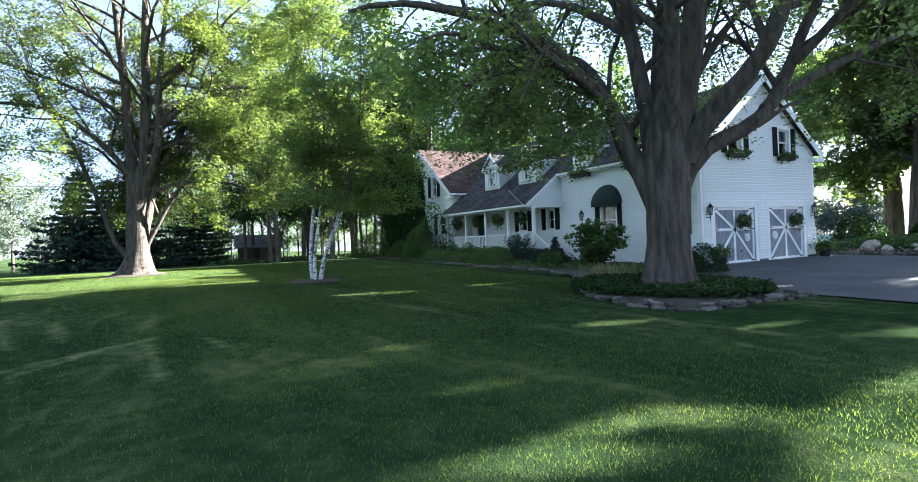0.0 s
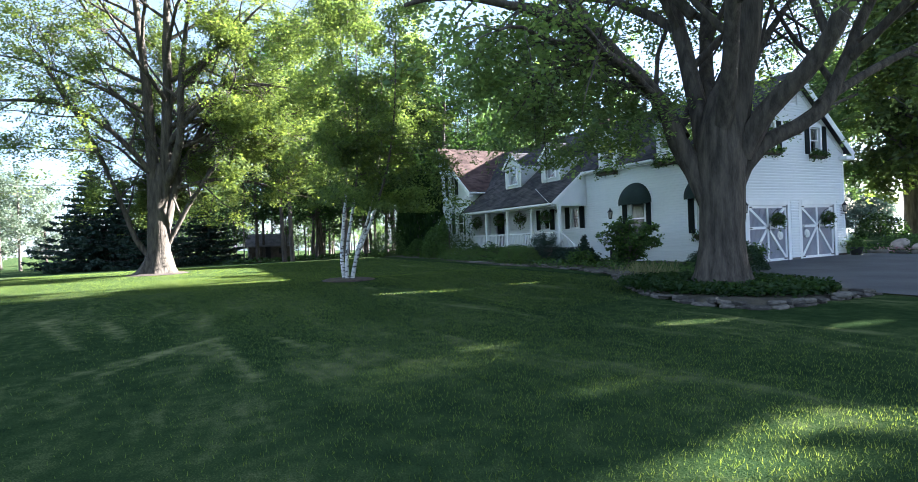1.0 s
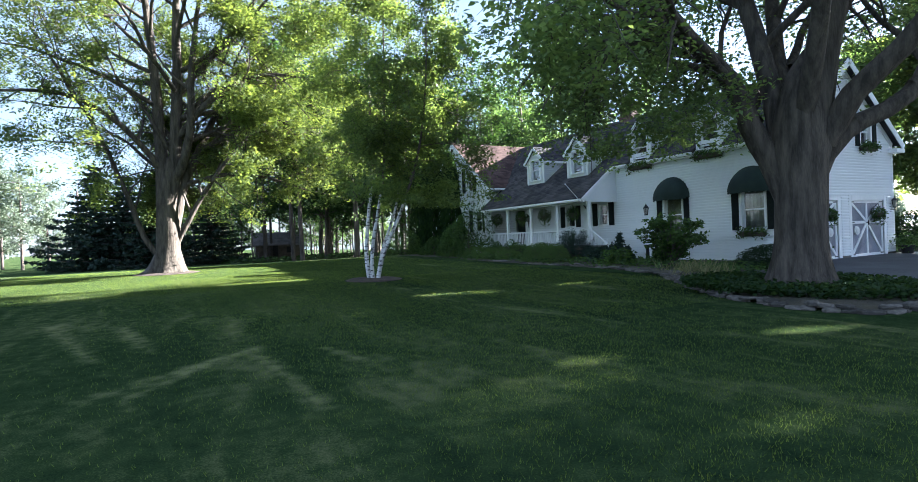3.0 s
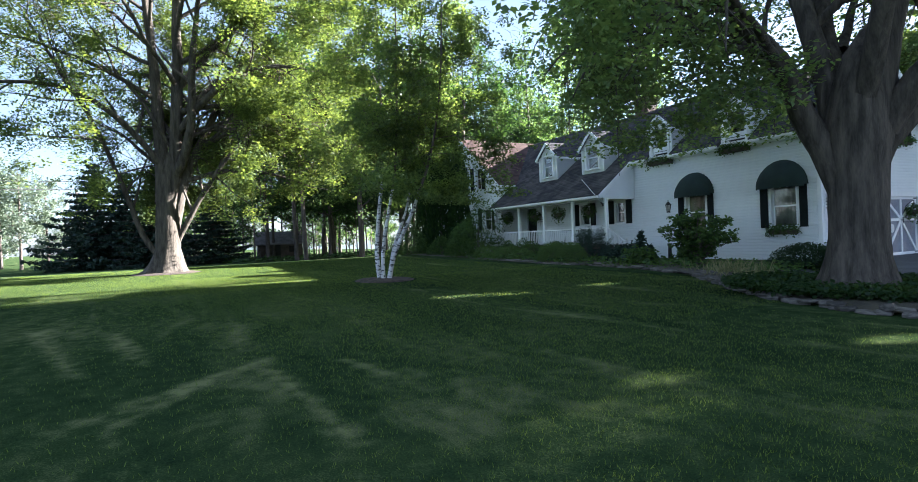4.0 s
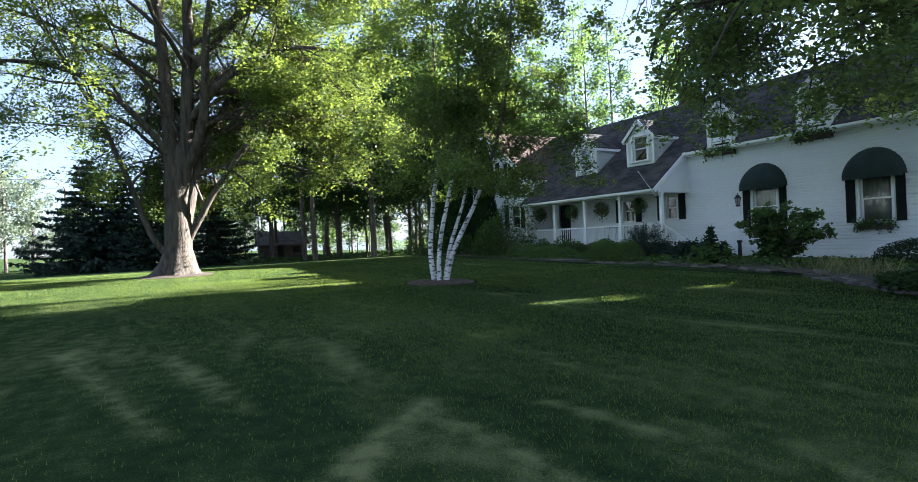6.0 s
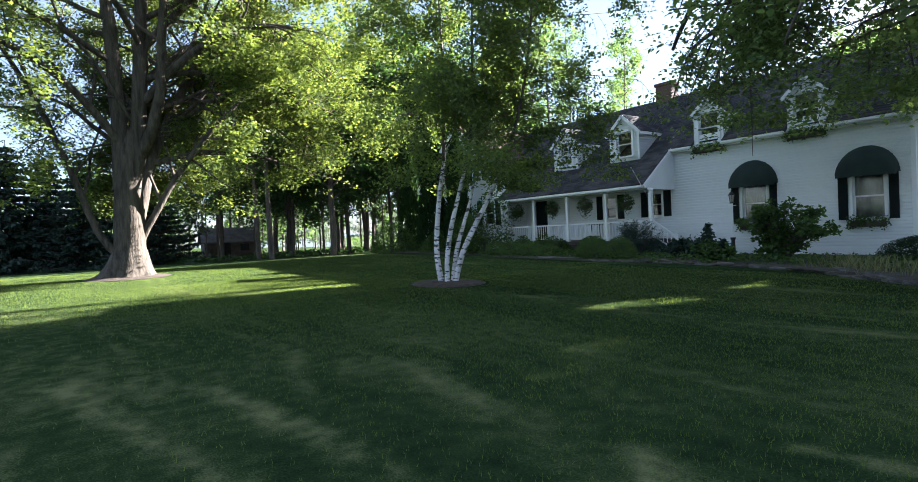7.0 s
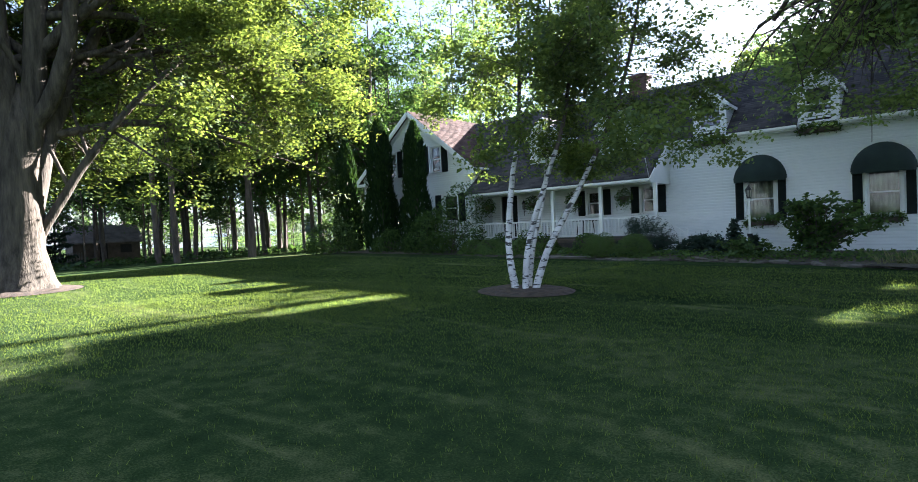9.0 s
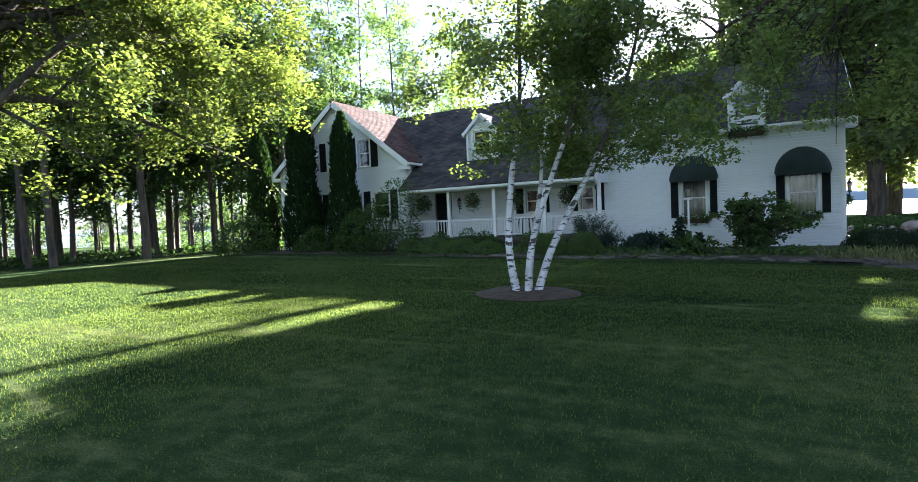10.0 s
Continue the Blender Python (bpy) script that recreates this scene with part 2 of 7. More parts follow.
M_LEAF_BIRCH = leaf_material("birch_leaf", (0.050, 0.083, 0.036), (0.126, 0.172, 0.066), (2.3, 2.15, 0.85), 0.50)
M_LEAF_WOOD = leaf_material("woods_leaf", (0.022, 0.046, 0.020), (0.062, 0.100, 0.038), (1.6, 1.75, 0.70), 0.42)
# leaves of the far trees: the air's haze is mixed into the colour
M_LEAF_HAZE = leaf_material("hazed_leaf", (0.085, 0.115, 0.085), (0.145, 0.180, 0.130), (1.3, 1.3, 1.0), 0.4)
# far shore trees, their green dulled towards blue for the haze over the lake
M_LEAF_SHORE = leaf_material("hazed_shore_leaf", (0.050, 0.075, 0.062), (0.085, 0.115, 0.090), (1.2, 1.2, 1.0), 0.3)
M_LEAF_PALE = leaf_material("far_leaf", (0.06, 0.11, 0.04), (0.13, 0.19, 0.075), (1.5, 1.5, 0.8), 0.5)
M_LEAF_SHRUB = leaf_material("shrub_leaf", (0.026, 0.056, 0.020), (0.080, 0.130, 0.040), (2.1, 2.1, 1.0), 0.4)
M_LEAF_LIGHT = leaf_material("light_shrub_leaf", (0.05, 0.09, 0.03), (0.10, 0.15, 0.05), (2.0, 2.0, 1.0), 0.4)
M_LEAF_DRY = leaf_material("straw_flower", (0.10, 0.11, 0.05), (0.24, 0.23, 0.12), (1.5, 1.5, 1.0), 0.4)
M_NEEDLE = leaf_material("spruce_needle", (0.018, 0.034, 0.028), (0.050, 0.076, 0.060), (1.5, 1.6, 1.0), 0.25)
M_ARBOR = leaf_material("arborvitae_scale", (0.008, 0.022, 0.008), (0.026, 0.052, 0.015), (2.0, 2.0, 0.8), 0.25)
M_GRASS = leaf_material("grass_blade", (0.031, 0.052, 0.019), (0.066, 0.094, 0.033), (4.2, 3.75, 1.3), 0.5, 0.006)
M_YEW = leaf_material("yew_needle", (0.012, 0.028, 0.014), (0.038, 0.064, 0.030), (1.8, 1.8, 1.0), 0.25)
M_HOSTA = leaf_material("ground_cover", (0.013, 0.032, 0.011), (0.034, 0.060, 0.021), (2.0, 2.0, 0.9), 0.4)
M_WATER = water_material()
# wooded hills painted blue-grey: distance haze is in the base colour
M_HILL = material("hazed_hill", (0.16, 0.22, 0.26), (0.22, 0.28, 0.31), 0.002, 0.05, 1.0, 0.0)
M_SHED = material("brown_boards", (0.055, 0.042, 0.034), (0.13, 0.10, 0.08), 2, 30, 0.85, 0.3)
M_SHEDROOF = material("shed_shingle", (0.10, 0.09, 0.085), (0.20, 0.18, 0.165), 2, 40, 0.9, 0.4)
M_WIRE = material("cable_black", (0.015, 0.015, 0.016), (0.03, 0.03, 0.03), 2, 20, 0.7, 0.0)
M_PLAQUE = material("white_plaque", (0.62, 0.62, 0.60), (0.74, 0.74, 0.72), 4, 40, 0.5, 0.1)
M_FLOWER = leaf_material("pink_flower", (0.30, 0.10, 0.14), (0.60, 0.40, 0.42), (1.3, 1.2, 1.2), 0.4)
M_LAMP = material("lantern_glass", (0.30, 0.29, 0.25), (0.45, 0.43, 0.38), 4, 40, 0.2, 0.0)


# ---- tools for building ----
def part(name, bm, mat, parent=None, label="", smooth=False):
    """Links a bmesh as one mesh object under a thing or a part."""
    me = bpy.data.meshes.new(name)
    bm.normal_update()
    bm.to_mesh(me)
    bm.free()
    me.materials.append(mat)
    if smooth:
        me.shade_smooth()
    ob = new(name, me)
    ob.parent = parent
    if label:
        tagged(ob, label)
    return ob


def mesh_part(name, verts, faces, mat, parent=None, label="", smooth=False):
    """The same from arrays: verts (n, 3) and faces (m, k) of equal size."""
    verts, faces = np.asarray(verts, np.float32), np.asarray(faces, np.int32)
    me = bpy.data.meshes.new(name)
    k = faces.shape[1]
    me.vertices.add(len(verts))
    me.vertices.foreach_set("co", verts.ravel())
    me.loops.add(faces.size)
    me.loops.foreach_set("vertex_index", faces.ravel())
    me.polygons.add(len(faces))
    me.polygons.foreach_set("loop_start", np.arange(0, faces.size, k, dtype=np.int32))
    me.update(calc_edges=True)
    me.validate()
    me.materials.append(mat)
    if smooth:
        me.shade_smooth()
    ob = new(name, me)
    ob.parent = parent
    if label:
        tagged(ob, label)
    return ob


def thing(name, label, category, at=(0, 0, 0), group="", kind=""):
    ob = new(name)
    ob.empty_display_size = 0.2
    ob.location = at
    return tagged(ob, label, category, group, kind)


def box(bm, lo, hi, bevel=0.0):
    """An axis-aligned box from corner to corner, its edges taken off where bevel is given."""
    lo, hi = Vector(lo), Vector(hi)
    made = bmesh.ops.create_cube(bm, size=1.0, matrix=Matrix.LocRotScale((lo + hi) / 2, None, hi - lo))
    if bevel:
        edges = list({e for v in made["verts"] for e in v.link_edges})
        bmesh.ops.bevel(bm, geom=edges, offset=bevel, segments=1, affect="EDGES")


def beam(bm, a, b, w, d, up=(0, 0, 1)):
    """A bar of section w x d from a to b."""
    a, b = Vector(a), Vector(b)
    z = (b - a).normalized()
    x = Vector(up).cross(z)
    if x.length < 1e-3:
        x = Vector((1, 0, 0))
    x.normalize()
    y = z.cross(x)
    m = Matrix((x, y, z)).transposed().to_4x4()
    m.translation = (a + b) / 2
    bmesh.ops.create_cube(bm, size=1.0, matrix=m @ Matrix.Diagonal((w, d, (b - a).length, 1)))


def rod(bm, a, b, r1, r2=None, sides=10):
    a, b = Vector(a), Vector(b)
    q = (b - a).to_track_quat("Z", "Y").to_matrix().to_4x4()
    q.translation = (a + b) / 2
    bmesh.ops.create_cone(bm, cap_ends=True, segments=sides, radius1=r1, radius2=r1 if r2 is None else r2, depth=(b - a).length, matrix=q)


def ball(bm, c, r, scale=(1, 1, 1), sub=2):
    bmesh.ops.create_icosphere(bm, subdivisions=sub, radius=r, matrix=Matrix.LocRotScale(c, None, scale))


def prism(bm, outline, lo, hi, axis):
    """A polygon in the two other axes, pushed out along axis (0 x, 1 y, 2 z) from lo to hi."""
    def at(p, h):
        q = list(p)
        q.insert(axis, h)
        return bm.verts.new(q)
    a, b = [at(p, lo) for p in outline], [at(p, hi) for p in outline]
    bm.faces.new(a), bm.faces.new(b[::-1])
    for i in range(len(a)):
        j = (i + 1) % len(a)
        bm.faces.new((a[i], b[i], b[j], a[j]))
    bmesh.ops.recalc_face_normals(bm, faces=bm.faces[:])


def ground_z(x, y):
    """The lawn rises gently towards the woods; a low bank lies beyond the driveway, and behind it the ground falls to the lake."""
    z = -0.014 * np.clip(x, -22.0, 7.0) - 0.018 * np.clip(-22.0 - x, 0, 40)
    fall = np.clip((y - 24.0) / 14.0, 0, 1)
    fall = fall * fall * (3 - 2 * fall)
    bank = np.clip((y - 9.0) / 4.0, 0, 1) * np.clip((x + 5.0) / 4.0, 0, 1)
    z = z + 0.62 * bank * bank * (3 - 2 * bank)
    return z * (1 - fall) - 2.2 * fall


def tube_arrays(lines, sides=8):
    """Swept, tapered limbs from lines of (points, radii)."""
    V, F, base = [], [], 0
    ang = np.arange(sides) * 2 * np.pi / sides
    for P, R in lines:
        P, R = np.asarray(P, float), np.asarray(R, float)
        T = np.gradient(P, axis=0)
        T /= np.linalg.norm(T, axis=1, keepdims=True) + 1e-9
        ref = np.array([1.0, 0, 0]) if abs(T[0, 0]) < 0.8 else np.array([0, 1.0, 0])
        X = np.cross(T, ref)
        X /= np.linalg.norm(X, axis=1, keepdims=True) + 1e-9
        Y = np.cross(T, X)
        rings = P[:, None] + R[:, None, None] * (np.cos(ang)[None, :, None] * X[:, None] + np.sin(ang)[None, :, None] * Y[:, None])
        V.append(rings.reshape(-1, 3))
        k = len(P)
        i, j = np.meshgrid(np.arange(k - 1), np.arange(sides), indexing="ij")
        a, b = base + i * sides + j, base + i * sides + (j + 1) % sides
        F.append(np.stack([a, b, b + sides, a + sides], -1).reshape(-1, 4))
        base += k * sides
    return np.concatenate(V), np.concatenate(F)


def smooth_line(pts, radii, step=0.35):
    """A rounded line with radii through a few points."""
    P, R = np.asarray(pts, float), np.asarray(radii, float)
    n = len(P)
    out, rad = [], []
    for i in range(n - 1):
        p0, p1, p2, p3 = P[max(i - 1, 0)], P[i], P[i + 1], P[min(i + 2, n - 1)]
        m = max(2, int(np.linalg.norm(p2 - p1) / step))
        for u in np.arange(m) / m:
            out.append(0.5 * (2 * p1 + (p2 - p0) * u + (2 * p0 - 5 * p1 + 4 * p2 - p3) * u * u + (3 * p1 - p0 - 3 * p2 + p3) * u ** 3))
            rad.append(R[i] * (1 - u) + R[i + 1] * u)
    out.append(P[-1]), rad.append(R[-1])
    return np.array(out), np.array(rad)


def branch(rng, lines, twigs, start, way, length, radius, depth, spec):
    """Grows one limb with its side limbs; the last order carries the leaves."""
    n = max(4, int(length / 0.5))
    p, d = np.array(start, float), np.array(way, float)
    d /= np.linalg.norm(d)
    pts = [p.copy()]
    for i in range(n):
        d = d + rng.normal(0, spec["wander"], 3) + np.array([0, 0, spec["lift"][depth]]) / n
        d /= np.linalg.norm(d)
        p = p + d * length / n
        pts.append(p.copy())
    pts = np.array(pts)
    rad = np.linspace(radius, max(radius * 0.3, 0.004), n + 1)
    lines.append((pts, rad))
    side_limbs(rng, lines, twigs, pts, rad, length, depth, spec)


def side_limbs(rng, lines, twigs, pts, rad, length, depth, spec, first=0.3):
    if depth >= spec["orders"]:
        twigs.append(pts)
        return
    count = max(2, int(round(length * spec["per_metre"][depth] * rng.uniform(0.8, 1.2))))
    for f in np.linspace(first, 1.0, count):
        k = min(int(f * (len(pts) - 1)), len(pts) - 2)
        at = pts[k] + (pts[k + 1] - pts[k]) * (f * (len(pts) - 1) - k)
        axis = pts[k + 1] - pts[k]
        axis /= np.linalg.norm(axis) + 1e-9
        turn = rng.normal(0, 1, 3)
        turn -= axis * (turn @ axis)
        turn /= np.linalg.norm(turn) + 1e-9
        if "flat" in spec:
            turn[2] *= spec["flat"]
        ang = radians(rng.uniform(*spec["angle"]))
        d = axis * math.cos(ang) + turn * math.sin(ang)
        branch(rng, lines, twigs, at, d, length * rng.uniform(*spec["shrink"]) * (1.1 - 0.35 * f), max(rad[k] * 0.48, 0.005), depth + 1, spec)


def leaf_arrays(rng, centres, size, shape="rhomb", droop=0.0, flatness=0.5, spray=None):
    """One small leaf at every centre; sizes, turns and tilts vary. Leaves with the same number in spray lie much alike."""
    n = len(centres)
    s = size * rng.uniform(0.65, 1.3, n)
    yaw = rng.uniform(0, 2 * np.pi, n)
    nz = np.abs(rng.normal(flatness, 0.5, n)) + 0.02
    nx, ny = rng.normal(0, 0.5, n), rng.normal(0, 0.5, n)
    N = np.stack([nx, ny, nz], 1)
    if spray is not None:
        N = 0.35 * N + N[spray]
        yaw = yaw[spray] + rng.normal(0, 0.9, n)
    N /= np.linalg.norm(N, axis=1, keepdims=True)
    A = np.stack([np.cos(yaw), np.sin(yaw), np.full(n, -droop)], 1)
    A -= N * (A * N).sum(1, keepdims=True)
    A /= np.linalg.norm(A, axis=1, keepdims=True) + 1e-9
    B = np.cross(N, A)
    if shape == "rhomb":
        prof = [(0.0, 0.0, 0.0), (0.45, 0.33, 0.06), (1.0, 0.0, -0.04), (0.45, -0.33, 0.06)]
    elif shape == "far":
        prof = [(0.0, -0.30, 0.0), (0.15, 0.36, 0.05), (1.0, 0.04, -0.05)]
    elif shape == "maple":
        prof = [(0.0, 0.0, 0.0), (0.22, 0.5, 0.05), (0.5, 0.22, 0.02), (1.0, 0.0, -0.08), (0.5, -0.22, 0.02), (0.22, -0.5, 0.05)]
    else:
        prof = [(0.0, 0.05, 0.0), (1.0, 0.0, -0.1), (0.0, -0.05, 0.0)]
    V = np.stack([centres + s[:, None] * (a * A + b * B + c * N) for a, b, c in prof], 1)
    F = np.arange(n * len(prof)).reshape(n, len(prof))
    return V.reshape(-1, 3), F


def sprays(rng, centres, count, radius):
    """Every centre becomes a loose spray of several leaves."""
    C = np.repeat(centres, count, axis=0)
    return C + rng.normal(0, radius, C.shape) * np.array([1, 1, 0.6])


def clumped(rng, C, scale, cut, soft=0.10):
    """Thins leaf centres by a slow noise, so that the crown falls into clumps with gaps between."""
    v = np.array([noise.noise(Vector(c) * scale) for c in C])
    return C[v + rng.normal(0, soft, len(C)) > cut]


def twig_leaves(rng, twigs, per_metre, spread):
    out = []
    for pts in twigs:
        seg = np.linalg.norm(np.diff(pts, axis=0), axis=1)
        n = max(2, int(seg.sum() * per_metre))
        f = rng.uniform(0.1, 1.0, n) * (len(pts) - 1)
        k = np.minimum(f.astype(int), len(pts) - 2)
        out.append(pts[k] + (pts[k + 1] - pts[k]) * (f - k)[:, None] + rng.normal(0, spread, (n, 3)))
    return np.concatenate(out)


# ---- ground, driveway, lake, far shore ----
def make_ground():
    near = np.arange(-60, 61, 1.5)
    xs = np.concatenate([-np.geomspace(2500, 64, 24), near, np.geomspace(64, 2500, 24)])
    ys = np.concatenate([-np.geomspace(2500, 64, 24), near, np.geomspace(64, 900, 14)])
    X, Y = np.meshgrid(xs, ys, indexing="ij")
    Z = ground_z(X, Y)
    V = np.stack([X, Y, Z], -1).reshape(-1, 3)
    nx, ny = len(xs), len(ys)
    i, j = np.meshgrid(np.arange(nx - 1), np.arange(ny - 1), indexing="ij")
    a = i * ny + j
    F = np.stack([a, a + ny, a + ny + 1, a + 1], -1).reshape(-1, 4)
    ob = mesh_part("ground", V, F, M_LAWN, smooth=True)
    tagged(ob, "mown green lawn with faint stripes and dry flecks", "lawn", kind="structure")


make_ground()


def blob_sheet(name, outline, mat, lift, label, category, dome=0.0, kind="structure"):
    """A low mound or a flat sheet with a rounded outline that follows the ground."""
    P, _ = smooth_line([(x, y, 0) for x, y in outline] + [(*outline[0], 0)], [1] * (len(outline) + 1), 0.5)
    P = P[:-1, :2]
    c = P.mean(0)
    rings = [0.0, 0.25, 0.5, 0.72, 0.88, 1.0]
    V, n = [(c[0], c[1], ground_z(c[0], c[1]) + lift + dome)], len(P)
    rng = np.random.default_rng(7)
    for r in rings[1:]:
        for p in P:
            q = c + (p - c) * r
            z = ground_z(q[0], q[1]) + (lift + dome * (1 - r * r) + (rng.normal(0, 0.012) if r < 1 else 0) if r < 1 else lift * 0.4)
            V.append((q[0], q[1], z))
    bm = bmesh.new()
    vs = [bm.verts.new(v) for v in V]
    for i in range(n):
        bm.faces.new((vs[0], vs[1 + i], vs[1 + (i + 1) % n]))
    for k in range(len(rings) - 2):
        for i in range(n):
            a, b = 1 + k * n + i, 1 + k * n + (i + 1) % n
            bm.faces.new((vs[a], vs[a + n], vs[b + n], vs[b]))
    ob = part(name, bm, mat, smooth=True)
    return tagged(ob, label, category, kind=kind)


def make_drive():
    xs, ys = np.arange(0.0, 40.1, 0.5), np.arange(-5.0, 8.6, 0.5)
    X, Y = np.meshgrid(xs, ys, indexing="ij")
    south = -5.4 - 0.12 * (X - 6.0)
    Yb = south + (Y + 5.0) / 13.5 * (8.3 - south)
    Xb = X + np.where(X < 0.6, 0.02, 0)
    Z = ground_z(Xb, Yb) + 0.03
    V = np.stack([Xb, Yb, Z], -1).reshape(-1, 3)
    ny = len(ys)
    i, j = np.meshgrid(np.arange(len(xs) - 1), np.arange(ny - 1), indexing="ij")
    a = i * ny + j
    F = np.stack([a, a + ny, a + ny + 1, a + 1], -1).reshape(-1, 4)
    ob = mesh_part("driveway", V, F, M_ASPHALT, smooth=True)
    tagged(ob, "dark grey asphalt driveway in front of the garage", "driveway", kind="structure")


make_drive()

bm = bmesh.new()
bmesh.ops.create_grid(bm, x_segments=2, y_segments=2, size=1.0, matrix=Matrix.LocRotScale((0, 1230, -1.1), None, (2400, 1200, 1)))
tagged(part("water", bm, M_WATER), "calm pale lake behind the house", "lake", kind="structure")


def make_hills():
    rng = np.random.default_rng(3)
    xs = np.linspace(-2400, 2400, 140)
    h = 16 + 10 * np.sin(xs / 310) + 7 * np.sin(xs / 127 + 1) + rng.normal(0, 1.5, len(xs))
    V, F = [], []
    for x, z in zip(xs, h):
        V += [(x, 1500 - 0.00008 * x * x, -2), (x, 1540 - 0.00008 * x * x, max(z, 4)), (x, 1700, max(z, 4) * 0.6)]
    for i in range(len(xs) - 1):
        a = 3 * i
        F += [(a, a + 3, a + 4, a + 1), (a + 1, a + 4, a + 5, a + 2)]
    tagged(mesh_part("backdrop", V, F, M_HILL), "low wooded hills on the far shore, painted blue-grey for haze", "hills", kind="structure")


make_hills()
BED = [(-15.6, -2.0), (-15.2, -4.2), (-12.5, -4.7), (-10, -4.9), (-7.4, -4.8), (-5, -4.5), (-2.5, -4.9), (-0.6, -5.4), (0.6, -6.3), (1.6, -6.0), (0.9, -3.2), (0.4, -0.3), (-7.0, -0.2), (-15.0, -0.2)]
blob_sheet("planting_bed", BED, M_SOIL, 0.05, "dark soil planting bed along the white house", "flower bed", 0.03)
BED_WING = [(-26, -1.5), (-26, -3.6), (-22, -4.2), (-18, -4.2), (-15.4, -3.8), (-15.3, -1.6), (-20, -1.4)]
blob_sheet("planting_bed", BED_WING, M_SOIL, 0.04, "dark soil bed under the columnar evergreens", "flower bed", 0.03)
BED_TREE = [(1.2, -6.5), (2.4, -7.7), (3.4, -8.4), (4.7, -8.9), (5.8, -9.0), (6.4, -8.45), (6.6, -7.2), (6.6, -5.7), (6.0, -5.0), (4.2, -4.7), (2.4, -4.9)]
blob_sheet("planting_bed", BED_TREE, M_SOIL, 0.06, "raised bed of leafy ground cover round the big maple", "flower bed", 0.13)
blob_sheet("mulch_ring", [(-6.3 + 1.02 * math.cos(a), -12.35 + 0.90 * math.sin(a)) for a in np.arange(0, 6.2, 0.5)], M_MULCH, 0.03, "brown mulch ring round the birch clump", "mulch", 0.05)
blob_sheet("mulch_ring", [(-18.2 + 1.5 * math.cos(a), -18.2 + 1.4 * math.sin(a)) for a in np.arange(0, 6.2, 0.5)], M_MULCH, 0.03, "brown mulch ring at the foot of the maple", "mulch", 0.06)


# ---- the house ----
SLOPE, EAVE0, RIDGE_Y = 0.77, 4.52, 3.60      # main roof: z = EAVE0 + SLOPE * y up to the ridge
RIDGE_Z = EAVE0 + SLOPE * RIDGE_Y
DEPTH = 7.2
XL, XM, XW = -7.75, -16.4, -24.3              # garage wing's far end, wing's near and far corner
YW = -1.34                                    # the wing's front
WMID = (XM + XW) / 2
W_EAVE = 4.40
W_RIDGE = W_EAVE + SLOPE * (XM - XW) / 2
house = thing("house", "long white clapboard house with dark shingle roof and garage", "house")


def slabs(u0, u1, base, top, holes, kinks=()):
    """Cuts a wall into upright slabs round its holes: (ua, ub, za, zb at ua, zb at ub)."""
    cuts = sorted({u0, u1, *kinks, *[h[0] for h in holes], *[h[1] for h in holes]})
    for a, b in zip(cuts, cuts[1:]):
        mid = (a + b) / 2
        zs = base
        for h in sorted((h for h in holes if h[0] <= mid <= h[1]), key=lambda h: h[2]):
            if h[2] > zs + 0.005:
                yield a, b, zs, h[2], h[2]
            zs = h[3]
        yield a, b, zs, top(a), top(b)


def make_wall(name, place, u0, u1, base, top, holes=(), kinks=(), thick=0.18):
    """The backing of a wall; place(u, out, z) gives the world point, out being the way out of the house."""
    bm = bmesh.new()
    for a, b, z0, za, zb in slabs(u0, u1, base, top, holes, kinks):
        lo = [bm.verts.new(place(u, o, z)) for o in (-thick, 0) for u, z in ((a, z0), (b, z0), (b, zb), (a, za))]
        for q in ((0, 1, 2, 3), (7, 6, 5, 4), (0, 4, 5, 1), (1, 5, 6, 2), (2, 6, 7, 3), (3, 7, 4, 0)):
            bm.faces.new([lo[k] for k in q])
    bmesh.ops.recalc_face_normals(bm, faces=bm.faces[:])
    bmesh.ops.remove_doubles(bm, verts=bm.verts[:], dist=0.0005)
    return part(name, bm, M_SIDING, house)


def clapboard_mesh():
    """A bevelled board, one metre long, to be scaled along x; out is -y."""
    bm = bmesh.new()
    prism(bm, [(-0.003, 0.010), (-0.040, 0.003), (-0.052, 0.0), (-0.054, 0.007), (-0.046, 0.066), (-0.010, 0.080), (-0.005, 0.118), (-0.003, 0.118)], -0.5, 0.5, 0)
    me = bpy.data.meshes.new("siding_board")
    bm.to_mesh(me)
    bm.free()
    me.materials.append(M_SIDING)
    return me


BOARD = clapboard_mesh()
STEP = 0.105


